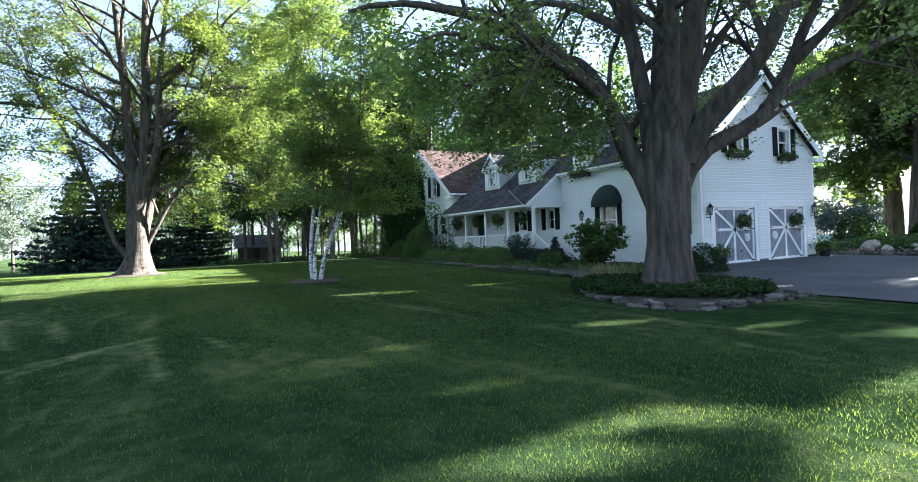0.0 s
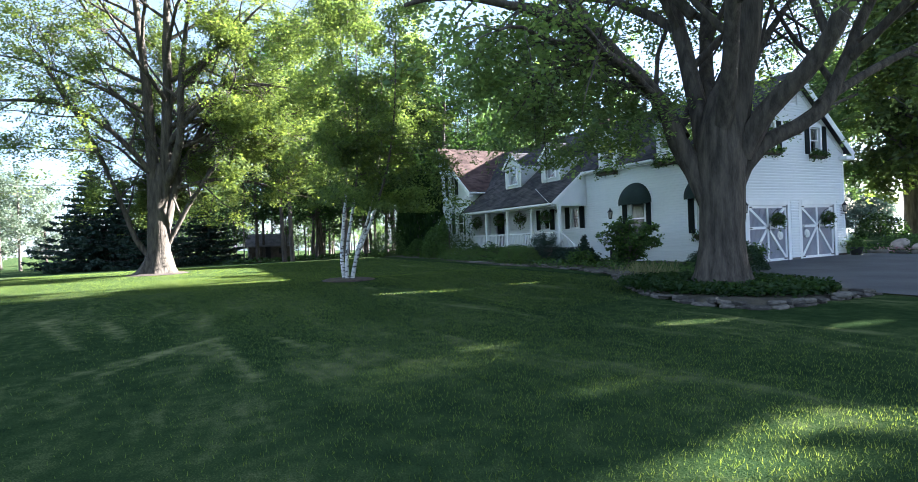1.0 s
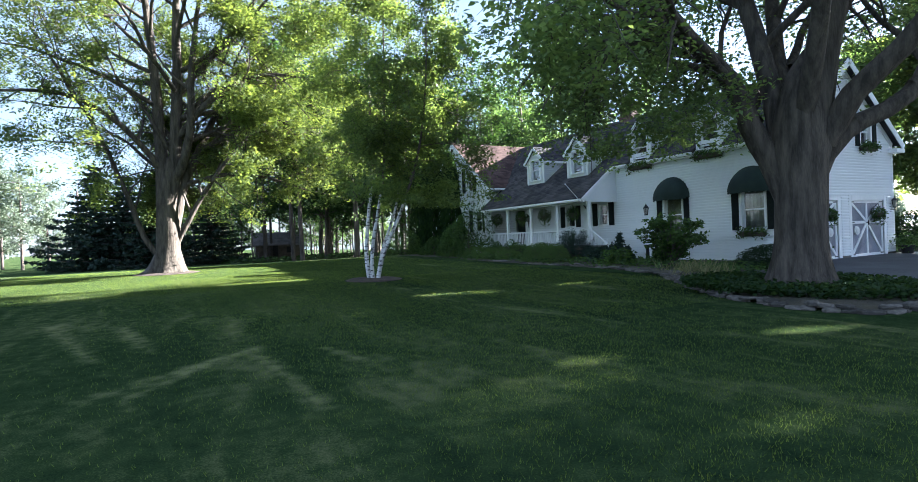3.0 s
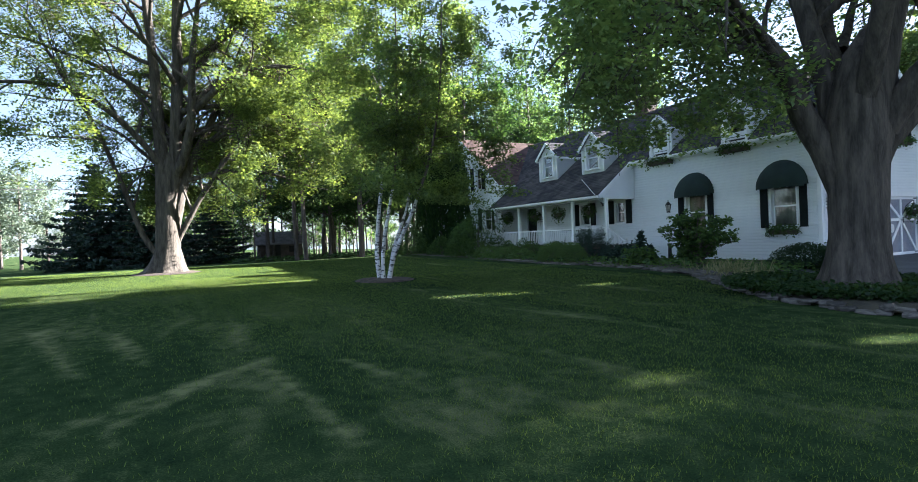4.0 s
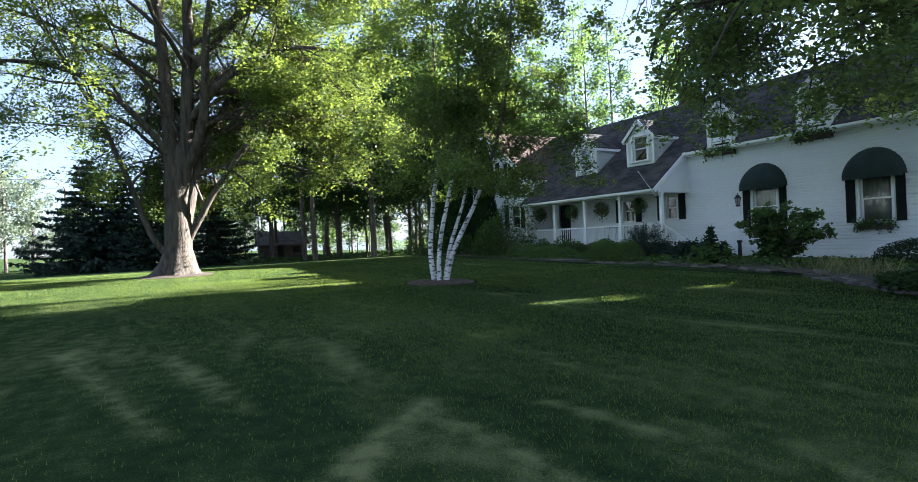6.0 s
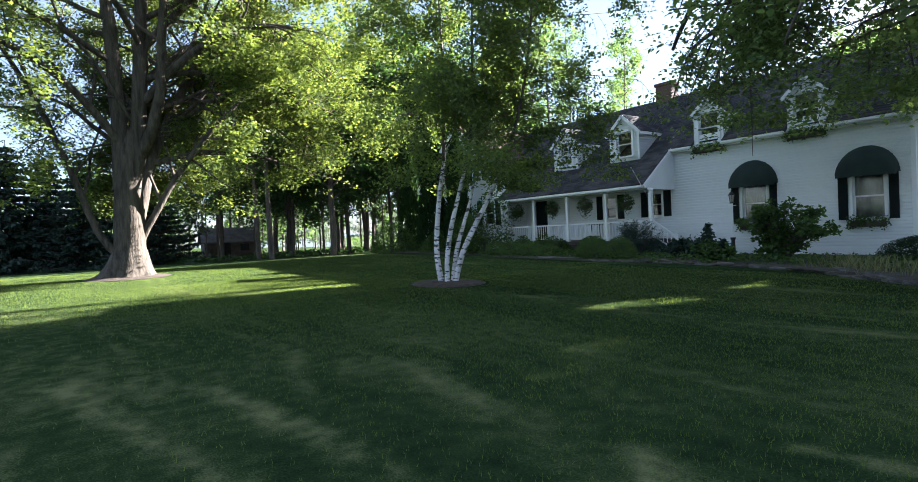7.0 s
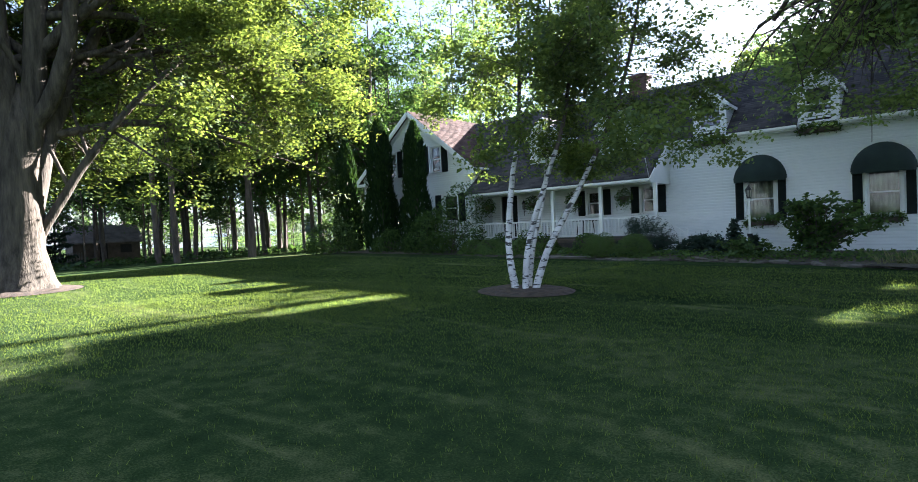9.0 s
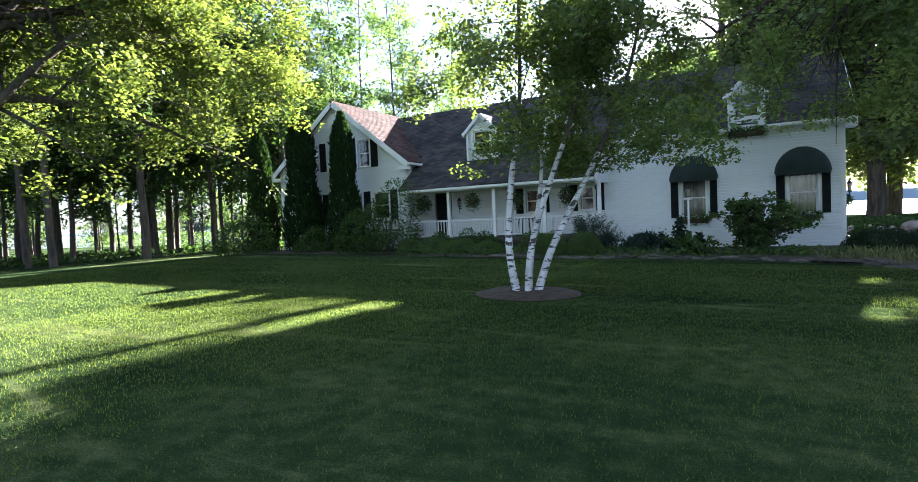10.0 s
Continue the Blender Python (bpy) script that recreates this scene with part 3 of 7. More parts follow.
def clad(wall, turn, origin, u0, u1, base, span, holes=(), joined=False):
    """Boards over a wall, cut at its openings. span(z) gives the wall's ends at a height; turn: degrees about z."""
    rows, z = [], base
    while True:
        lo, hi = span(z + STEP)
        if hi - lo < 0.25:
            break
        lo, hi = max(lo, u0), min(hi, u1)
        gaps = sorted((h[0], h[1]) for h in holes if h[2] < z + STEP * 0.6 and h[3] > z + STEP * 0.4)
        a = lo
        for g in [*gaps, (hi, hi)]:
            if min(g[0], hi) - a > 0.03:
                rows.append((a, min(g[0], hi), z))
            a = max(a, g[1])
        z += STEP
    rot = Matrix.Rotation(radians(turn), 4, "Z")
    for a, b, z in rows:
        ob = new("siding_board", BOARD)
        ob.parent = wall
        ob.matrix_basis = Matrix.Translation(origin) @ rot @ Matrix.Translation(((a + b) / 2, 0, z)) @ Matrix.Diagonal((b - a, 1, 1, 1))


def front(y):
    return lambda u, o, z: (u, y - o, z)


def east(x):
    return lambda u, o, z: (x + o, u, z)


# openings: (u from, u to, z from, z to)
W1, W2 = (-5.02, -4.14, 1.22, 2.62), (-1.60, -0.73, 1.22, 2.62)
DORM_X = [-6.20, -2.82]
FACADE_HOLES = [W1, W2] + [(x - 0.42, x + 0.42, 4.36, 4.7) for x in DORM_X]
G1, G2 = (0.70, 3.10, 0.0, 2.13), (4.03, 6.38, 0.0, 2.13)
GW = [(1.58, 2.42, 4.22, 5.28), (4.78, 5.52, 4.20, 5.26)]
VENT = (3.22, 3.98, 6.05, 6.75)
BASE = 0.10
main_top = lambda y: EAVE0 + SLOPE * min(y, DEPTH - y) - 0.06
wing_top = lambda x: W_EAVE + SLOPE * min(XM - x, x - XW) - 0.06

w = make_wall("wall", front(0.0), XL, 0.0, 0.0, lambda u: EAVE0 - 0.06, FACADE_HOLES)
clad(w, 0, (0, 0, 0), XL, -0.10, BASE, lambda z: (XL, 0) if z < EAVE0 - 0.05 else (0, 0), FACADE_HOLES)
w = make_wall("wall", east(0.0), 0.0, DEPTH, 0.0, main_top, [G1, G2, *GW, VENT], (RIDGE_Y,))
trims = [(0.50, 3.30, 0.0, 2.33), (3.83, 6.58, 0.0, 2.33)]
clad(w, 90, (0, 0, 0), 0.10, DEPTH - 0.10, BASE, lambda z: ((0, DEPTH) if z < EAVE0 else (max((z - EAVE0) / SLOPE, 0), DEPTH - (z - EAVE0) / SLOPE)), [*trims, *GW, VENT])
PD, PW1, PW2 = (-15.75, -14.85, 0.72, 2.78), (-11.23, -10.58, 1.66, 2.64), (-8.85, -8.29, 1.66, 2.64)
w = make_wall("wall", front(0.0), XM, XL, 0.0, lambda u: EAVE0 - 0.06, [PD, PW1, PW2])
clad(w, 0, (0, 0, 0), XM, XL, 0.75, lambda z: (XM, XL) if z < 2.85 else (0, 0), [PD, PW1, PW2])
WW = [(-19.10, -18.40, 4.18, 5.45), (-22.25, -21.55, 4.18, 5.45), (-18.35, -17.40, 1.70, 2.95), (-22.25, -21.50, 1.60, 2.95)]
WVENT = (WMID - 0.55, WMID + 0.3, 6.35, 6.85)
w = make_wall("wall", front(YW), XW, XM, 0.2, wing_top, [*WW], (WMID,))
clad(w, 0, (0, YW, 0), XW + 0.1, XM - 0.1, 0.35, lambda z: (XW, XM) if z < W_EAVE else (XW + (z - W_EAVE) / SLOPE, XM - (z - W_EAVE) / SLOPE), WW)
w = make_wall("wall", east(XM), YW, 0.0, 0.2, lambda u: W_EAVE - 0.02)
clad(w, 90, (XM, 0, 0), YW + 0.1, 0.0, 0.35, lambda z: (YW, 0) if z < W_EAVE else (0, 0))
# the plain back and far walls close the house
bm = bmesh.new()
box(bm, (XW, DEPTH - 0.18, 0), (-0.18, DEPTH, EAVE0 + 0.02))
part("wall", bm, M_SIDING, house)
bm = bmesh.new()
box(bm, (XW, YW + 0.18, 0.2), (XW + 0.18, DEPTH - 0.18, W_EAVE + 0.02))
part("wall", bm, M_SIDING, house)
# a blackened slab and upright sheet stand in for the rooms' shade
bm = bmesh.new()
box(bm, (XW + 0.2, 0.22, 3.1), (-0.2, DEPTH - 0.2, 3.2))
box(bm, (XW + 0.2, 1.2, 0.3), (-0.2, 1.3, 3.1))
part("dark_backing", bm, M_DARK, house, "near-black slabs behind the panes, painted as the rooms' shade")
for lo, hi in (((XL, -0.05), (0.05, 0.0)), ((0.0, 0.0), (0.05, 0.50)), ((0.0, 3.3), (0.05, 3.83)), ((0.0, 6.58), (0.05, DEPTH))):
    bm = bmesh.new()
    box(bm, (*lo, -0.2), (*hi, BASE))
    part("foundation", bm, M_STONE, house, "grey concrete foundation strip")


def corner_board(x, y, z0, z1, sx, sy):
    bm = bmesh.new()
    box(bm, (min(x, x - sx * 0.10), y - 0.028 if sy < 0 else y, z0), (max(x, x - sx * 0.10) + (0.028 if sx > 0 else 0), y if sy < 0 else y + 0.028, z1), 0.004)
    box(bm, (x if sx > 0 else x - 0.028, min(y, y - sy * 0.10) - 0.002, z0 + 0.002), (x + 0.026 if sx > 0 else x, max(y, y - sy * 0.10), z1 - 0.002), 0.004)
    part("corner_board", bm, M_TRIM, house, "white corner board")


corner_board(0, 0, 0.08, EAVE0 - 0.1, 1, -1)
corner_board(0, DEPTH, 0.08, EAVE0 - 0.1, 1, 1)
corner_board(XM, YW, 0.3, W_EAVE - 0.1, 1, -1)
corner_board(XW, YW, 0.3, W_EAVE - 0.1, -1, -1)


# roofs: boards with overlapping shingle tabs
def roof_plane(name, low_a, low_b, high_a, high_b, label="", thick=0.10, course=0.14, tab=0.30, parent=None, mat=None):
    """A sloping roof board with courses of tabs; corners: low edge from a to b, high edge from a to b."""
    la, lb, ha, hb = map(Vector, (low_a, low_b, high_a, high_b))
    nrm = (lb - la).cross(ha - la).normalized()
    if nrm.z < 0:
        nrm = -nrm
    bm = bmesh.new()
    top = [bm.verts.new(p) for p in (la, lb, hb, ha)]
    bot = [bm.verts.new(p - nrm * thick) for p in (la, lb, hb, ha)]
    bm.faces.new(top), bm.faces.new(bot[::-1])
    for i in range(4):
        j = (i + 1) % 4
        bm.faces.new((top[i], bot[i], bot[j], top[j]))
    bmesh.ops.recalc_face_normals(bm, faces=bm.faces[:])
    roof = part(name, bm, mat or M_SHINGLE, parent or house, label)
    rng = np.random.default_rng(int(abs(la.x * 131 + la.y * 17 + 5)))
    rise = ((ha - la).length + (hb - lb).length) / 2
    rows = int(rise / course)
    V, F = [], []
    for r in range(rows):
        f0, f1 = r / rows, (r + 1.08) / rows
        a0, b0 = la.lerp(ha, f0), lb.lerp(hb, f0)
        a1, b1 = la.lerp(ha, min(f1, 1)), lb.lerp(hb, min(f1, 1))
        cols = max(1, int((b0 - a0).length / tab))
        off = (r % 2) * 0.5
        for c in range(-1, cols + 1):
            u0, u1 = max((c + off + 0.012) / cols, 0), min((c + 1 + off - 0.012) / cols, 1)
            if u1 - u0 < 0.1 / cols:
                continue
            lift = 0.014 + rng.uniform(0, 0.008)
            p0, p1 = a0.lerp(b0, u0) + nrm * lift, a0.lerp(b0, u1) + nrm * lift
            p2, p3 = a1.lerp(b1, u1) + nrm * 0.005, a1.lerp(b1, u0) + nrm * 0.005
            q0, q1 = p0 - nrm * (lift - 0.002), p1 - nrm * (lift - 0.002)
            k = len(V)
            V += [p0[:], p1[:], p2[:], p3[:], q0[:], q1[:]]
            F += [(k, k + 1, k + 2, k + 3), (k + 4, k + 5, k + 1, k)]
    tagged(mesh_part("shingles", V, F, mat or M_SHINGLE, roof), kind="stuff")
    return roof


def rz(y):
    return EAVE0 + SLOPE * y


OV = 0.32
EV = -2.12                                                        # the porch's eave
roof_plane("roof", (XL + 0.02, 0.0, rz(0)), (OV, 0.0, rz(0)), (XL + 0.02, RIDGE_Y, RIDGE_Z), (OV, RIDGE_Y, RIDGE_Z), "dark brown-grey shingle roof")
for ua, ub in ((XL + 0.02, DORM_X[0] - 0.60), (DORM_X[0] + 0.60, DORM_X[1] - 0.60), (DORM_X[1] + 0.60, OV)):
    roof_plane("roof", (ua, -0.25, rz(-0.25)), (ub, -0.25, rz(-0.25)), (ua, 0.0, rz(0)), (ub, 0.0, rz(0)), "dark brown-grey shingle eave")
roof_plane("roof", (XM + 0.02, EV, rz(EV)), (XL + 0.02, EV, rz(EV)), (XM + 0.02, RIDGE_Y, RIDGE_Z), (XL + 0.02, RIDGE_Y, RIDGE_Z), "dark brown-grey shingle roof")
roof_plane("roof", (WMID, YW + 1.4, rz(YW + 1.4)), (XM + 0.02, YW + 1.4, rz(YW + 1.4)), (WMID, RIDGE_Y, RIDGE_Z), (XM + 0.02, RIDGE_Y, RIDGE_Z), "dark brown-grey shingle roof")
roof_plane("roof", (OV, DEPTH + 0.25, rz(-0.25)), (WMID, DEPTH + 0.25, rz(-0.25)), (OV, RIDGE_Y, RIDGE_Z), (WMID, RIDGE_Y, RIDGE_Z), course=0.5, tab=1.0)
wz = lambda d: W_EAVE - SLOPE * d
WO, WF = 0.28, YW - 0.30
roof_plane("roof", (XM + WO, 4.6, wz(WO)), (XM + WO, WF, wz(WO)), (WMID, 4.6, W_RIDGE), (WMID, WF, W_RIDGE), "reddish brown shingle roof of the wing", mat=M_SHINGLE_RED)
roof_plane("roof", (XW - WO, WF, wz(WO)), (XW - WO, DEPTH, wz(WO)), (WMID, WF, W_RIDGE), (WMID, DEPTH, W_RIDGE), "reddish brown shingle roof of the wing", mat=M_SHINGLE_RED)


def trim_piece(name, a, b, w, d, label="", up=(0, 0, 1)):
    bm = bmesh.new()
    beam(bm, a, b, w, d, up)
    bmesh.ops.bevel(bm, geom=bm.edges[:], offset=0.006, segments=1, affect="EDGES")
    return part(name, bm, M_TRIM, house, label)


# fascia, gutters and rakes
def gutter(a, b, r=0.055):
    """A half-round gutter along an eave."""
    a, b = Vector(a), Vector(b)
    ax = (b - a).normalized()
    outw = ax.cross(Vector((0, 0, 1)))
    bm = bmesh.new()
    prof = [(-r, 0.05), (-r, -0.03), (-r * 0.5, -0.065), (r * 0.5, -0.065), (r, -0.02), (r, 0.05), (r * 0.8, 0.05), (r * 0.8, -0.01), (-r * 0.8, -0.01), (-r * 0.8, 0.05)]
    ring = [[bm.verts.new(p + outw * u + Vector((0, 0, v))) for u, v in prof] for p in (a, b)]
    k = len(prof)
    for i in range(k):
        bm.faces.new((ring[0][i], ring[1][i], ring[1][(i + 1) % k], ring[0][(i + 1) % k]))
    bm.faces.new(ring[0][::-1]), bm.faces.new(ring[1])
    bmesh.ops.recalc_face_normals(bm, faces=bm.faces[:])
    part("gutter", bm, M_TRIM, house, "white gutter along the eave")


gutter((XM + 0.30, EV - 0.06, rz(EV) - 0.09), (XL + 0.05, EV - 0.06, rz(EV) - 0.09))
cuts = [XL + 0.05, DORM_X[0] - 0.60, DORM_X[0] + 0.60, DORM_X[1] - 0.60, DORM_X[1] + 0.60, OV]
for a, b in ((cuts[0], cuts[1]), (cuts[2], cuts[3]), (cuts[4], cuts[5])):
    if b - a > 0.1:
        gutter((a, -0.31, rz(-0.25) - 0.09), (b, -0.31, rz(-0.25) - 0.09))
        bm = bmesh.new()
        box(bm, (a, -0.24, rz(-0.25) - 0.20), (b, -0.025, rz(-0.25) - 0.13))
        part("soffit", bm, M_TRIM, house, "white soffit under the eave")
for s in (1, -1):
    y0 = -0.25 if s > 0 else DEPTH + 0.25
    trim_piece("rake_board", (OV + 0.012, y0, rz(-0.25) - 0.15), (OV + 0.012, RIDGE_Y, RIDGE_Z - 0.15), 0.03, 0.24, "white rake board")
    trim_piece("rake_board", (0.045, y0 + s * 0.3, rz(0.05) - 0.28), (0.045, RIDGE_Y, RIDGE_Z - 0.26), 0.04, 0.18, "white rake board")
    bm = bmesh.new()
    lo, hi = sorted((y0 - s * 0.02, y0 + s * 0.62))
    box(bm, (0.03, lo, rz(-0.25) - 0.36), (OV + 0.03, hi, rz(-0.25) - 0.20), 0.01)
    part("cornice_return", bm, M_TRIM, house, "white cornice return at the gable")
for s in (1, -1):
    x0 = XM + WO if s > 0 else XW - WO
    trim_piece("rake_board", (x0, WF - 0.012, wz(WO) - 0.15), (WMID, WF - 0.012, W_RIDGE - 0.15), 0.24, 0.03, "white rake board", up=(0, 1, 0))
    trim_piece("rake_board", (x0 - s * 0.3, YW - 0.045, wz(0) - 0.26), (WMID, YW - 0.045, W_RIDGE - 0.26), 0.18, 0.04, "white rake board", up=(0, 1, 0))
    bm = bmesh.new()
    lo, hi = sorted((x0 + s * 0.02, x0 - s * 0.62))
    box(bm, (lo, WF - 0.03, wz(WO) - 0.34), (hi, YW - 0.03, wz(WO) - 0.19), 0.01)
    part("cornice_return", bm, M_TRIM, house, "white cornice return at the gable")
gutter((XM + WO + 0.05, 0.2, wz(WO) - 0.09), (XM + WO + 0.05, WF, wz(WO) - 0.09))


def downspout(x, y, top, bottom, kick):
    bm = bmesh.new()
    P, R = smooth_line([(x + 0.22, y - 0.12, top), (x + 0.15, y - 0.10, top - 0.12), (x - 0.03, y - 0.03, top - 0.32), (x - 0.03, y - 0.03, bottom + 0.15), (x - 0.03 + kick[0], y - 0.03 + kick[1], bottom)], [0.04] * 5, 0.15)
    V, F = tube_arrays([(P, R)], 8)
    bm.free()
    mesh_part("downspout", V, F, M_TRIM, house, "white downspout", smooth=True)


downspout(XM, YW, wz(WO) - 0.15, 0.30, (0.25, -0.9))


# windows
def sash_window(place, u0, u1, z0, z1, muntin=True, curtain=0.0, trim=0.09, deep=0.10):
    """A double-hung window in its opening: frame, sill, two sashes and panes."""
    win = new("window")
    win.parent = house

    def b3(bm, ua, ub, oa, ob_, za, zb, bev=0.004):
        p, q = Vector(place(ua, oa, za)), Vector(place(ub, ob_, zb))
        box(bm, [min(a, b) for a, b in zip(p, q)], [max(a, b) for a, b in zip(p, q)], bev)

    bm = bmesh.new()
    b3(bm, u0 - trim, u0 + 0.02, -0.14, 0.066, z0, z1 + trim)
    b3(bm, u1 - 0.02, u1 + trim, -0.14, 0.066, z0, z1 + trim)
    b3(bm, u0 + 0.02, u1 - 0.02, -0.14, 0.064, z1 - 0.02, z1 + trim)
    part("frame", bm, M_TRIM, win)
    bm = bmesh.new()
    b3(bm, u0 - trim, u1 + trim, -0.14, 0.10, z0 - 0.05, z0)
    part("sill", bm, M_TRIM, win)
    zm = (z0 + z1) / 2
    for k, (za, zb, o) in enumerate(((z0, zm + 0.02, -0.07), (zm - 0.02, z1 - 0.02, -0.035))):
        bm = bmesh.new()
        s = 0.045
        b3(bm, u0 + 0.02, u0 + 0.02 + s, o - 0.03, o, za, zb)
        b3(bm, u1 - 0.02 - s, u1 - 0.02, o - 0.03, o, za, zb)
        b3(bm, u0 + 0.02 + s, u1 - 0.02 - s, o - 0.03, o, za, za + s)
        b3(bm, u0 + 0.02 + s, u1 - 0.02 - s, o - 0.03, o, zb - s, zb)
        part("sash", bm, M_TRIM, win)
        bm = bmesh.new()
        b3(bm, u0 + 0.02 + s, u1 - 0.02 - s, o - 0.02, o - 0.014, za + s, zb - s, 0)
        pane = part("pane", bm, M_GLASS, win)
        pane.visible_shadow = False
    if curtain:
        n = 40
        V, F = [], []
        zlow = z1 - (z1 - z0) * curtain
        for i in range(n + 1):
            f = i / n
            u = u0 + 0.01 + f * (u1 - u0 - 0.02)
            o = -0.165 + 0.012 * math.sin(f * 40) + 0.006 * math.sin(f * 93)
            V += [place(u, o, zlow), place(u, o, z1)]
        F = [(2 * i, 2 * i + 2, 2 * i + 3, 2 * i + 1) for i in range(n)]
        mesh_part("curtain", V, F, M_CURTAIN, win, "pale curtain behind the glass")
    return win


def shutter(place, u0, u1, z0, z1):
    """A louvred shutter: stiles, rails and slats."""
    bm = bmesh.new()

    def b3(ua, ub, oa, ob_, za, zb):
        p, q = Vector(place(ua, oa, za)), Vector(place(ub, ob_, zb))
        box(bm, [min(a, b) for a, b in zip(p, q)], [max(a, b) for a, b in zip(p, q)], 0.003)

    b3(u0, u0 + 0.05, 0.040, 0.090, z0, z1), b3(u1 - 0.05, u1, 0.040, 0.090, z0, z1)
    zm = (z0 + z1) / 2
    for za, zb in ((z0, z0 + 0.08), (zm - 0.03, zm + 0.03), (z1 - 0.07, z1)):
        b3(u0 + 0.05, u1 - 0.05, 0.040, 0.088, za, zb)
    z = z0 + 0.09
    while z < z1 - 0.09:
        if abs(z + 0.015 - zm) > 0.045:
            b3(u0 + 0.05, u1 - 0.05, 0.076, 0.083, z, z + 0.034)
        z += 0.045
    b3(u0 + 0.05, u1 - 0.05, 0.060, 0.074, z0 + 0.08, z1 - 0.07)
    part("shutter", bm, M_SHUTTER, house, "black louvred shutter")


def awning(xc, w, z0, z1, out):
    """A dark green dome awning of ribs and canvas with a straight valance."""
    V, F = [], []
    na, nb = 22, 9
    for j in range(nb + 1):
        b = j / nb * math.pi / 2
        for i in range(na + 1):
            a = i / na * math.pi
            x, z = -math.cos(a), math.sin(a)
            V.append((xc + w / 2 * x * (1.0 - 0.04 * (1 - math.cos(b))), -0.03 - out * math.sin(b) * (0.35 + 0.65 * math.sqrt(max(0, 1 - x * x))) , z0 + (z1 - z0) * z * (0.06 + 0.94 * math.cos(b))))
    for j in range(nb):
        for i in range(na):
            k = j * (na + 1) + i
            F.append((k, k + 1, k + na + 2, k + na + 1))
    k0 = len(V)
    for i in range(na + 1):
        x, y, z = V[nb * (na + 1) + i]
        V.append((x, y, z0 - 0.07 - 0.012 * math.cos(i * math.pi)))
    for i in range(na):
        F.append((nb * (na + 1) + i, nb * (na + 1) + i + 1, k0 + i + 1, k0 + i))
    mesh_part("awning", V, F, M_AWNING, house, "dark green dome canvas awning", smooth=True)


F0 = front(0.0)
for (u0, u1, z0, z1), hang in ((W1, 0.96), (W2, 0.96)):
    sash_window(F0, u0, u1, z0, z1, curtain=hang, trim=0.06)
    shutter(F0, u0 - 0.36, u0 - 0.10, 1.20, 2.62)
    shutter(F0, u1 + 0.10, u1 + 0.34, 1.20, 2.62)
    awning((u0 + u1) / 2 - 0.01, 1.66, 2.58, 3.46, 0.55)
E0 = east(0.0)
for (u0, u1, z0, z1) in GW:
    sash_window(E0, u0, u1, z0, z1, curtain=0.5)
    shutter(E0, u0 - 0.38, u0 - 0.10, z0 - 0.05, z1 + 0.05)
    shutter(E0, u1 + 0.10, u1 + 0.38, z0 - 0.05, z1 + 0.05)
bm = bmesh.new()
z = VENT[2] + 0.03
while z < VENT[3] - 0.03:
    box(bm, (-0.05, VENT[0], z), (0.01, VENT[1], z + 0.035))
    z += 0.055
for y in (VENT[0] - 0.06, VENT[1]):
    box(bm, (-0.1, y, VENT[2] - 0.06), (0.04, y + 0.06, VENT[3] + 0.06))
box(bm, (-0.1, VENT[0], VENT[2] - 0.06), (0.04, VENT[1], VENT[2])), box(bm, (-0.1, VENT[0], VENT[3]), (0.04, VENT[1], VENT[3] + 0.06))
part("gable_vent", bm, M_TRIM, house, "white louvred attic vent")
bm = bmesh.new()
z = WVENT[2]
while z < WVENT[3]:
    box(bm, (WVENT[0], YW - 0.05, z), (WVENT[1], YW - 0.02, z + 0.04))
    z += 0.055
part("gable_vent", bm, M_TRIM, house, "white louvred attic vent")
for (u0, u1, z0, z1) in (PW1, PW2):
    sash_window(F0, u0, u1, z0, z1)
    shutter(F0, u0 - 0.42, u0 - 0.10, z0 - 0.03, z1 + 0.06)
    shutter(F0, u1 + 0.10, u1 + 0.42, z0 - 0.03, z1 + 0.06)
FW = front(YW)
for (u0, u1, z0, z1) in WW:
    sash_window(FW, u0, u1, z0, z1, curtain=0.4)
    shutter(FW, u0 - 0.48, u0 - 0.10, z0 - 0.05, z1 + 0.06)
    shutter(FW, u1 + 0.10, u1 + 0.48, z0 - 0.05, z1 + 0.06)

# the front door, standing in shade
bm = bmesh.new()
box(bm, (PD[0] + 0.03, 0.04, PD[2]), (PD[1] - 0.03, 0.09, PD[3] - 0.03), 0.004)
for zz in ((0.85, 1.45), (1.60, 2.60)):
    for a, b in ((PD[0] + 0.13, -15.34), (-15.26, PD[1] - 0.13)):
        box(bm, (a, 0.025, zz[0]), (b, 0.045, zz[1]), 0.008)
door = part("door", bm, M_SHUTTER, house, "dark panelled front door")
bm = bmesh.new()
ball(bm, (PD[1] - 0.1, 0.0, 1.68), 0.035)
part("handle", bm, M_BLACK, door)
bm = bmesh.new()
for a, b in ((PD[0] - 0.1, PD[0]), (PD[1], PD[1] + 0.1)):
    box(bm, (a, -0.045, PD[2]), (b, 0.1, PD[3] + 0.1), 0.005)
box(bm, (PD[0], -0.045, PD[3]), (PD[1], 0.1, PD[3] + 0.1), 0.005)
part("door_frame", bm, M_TRIM, house)


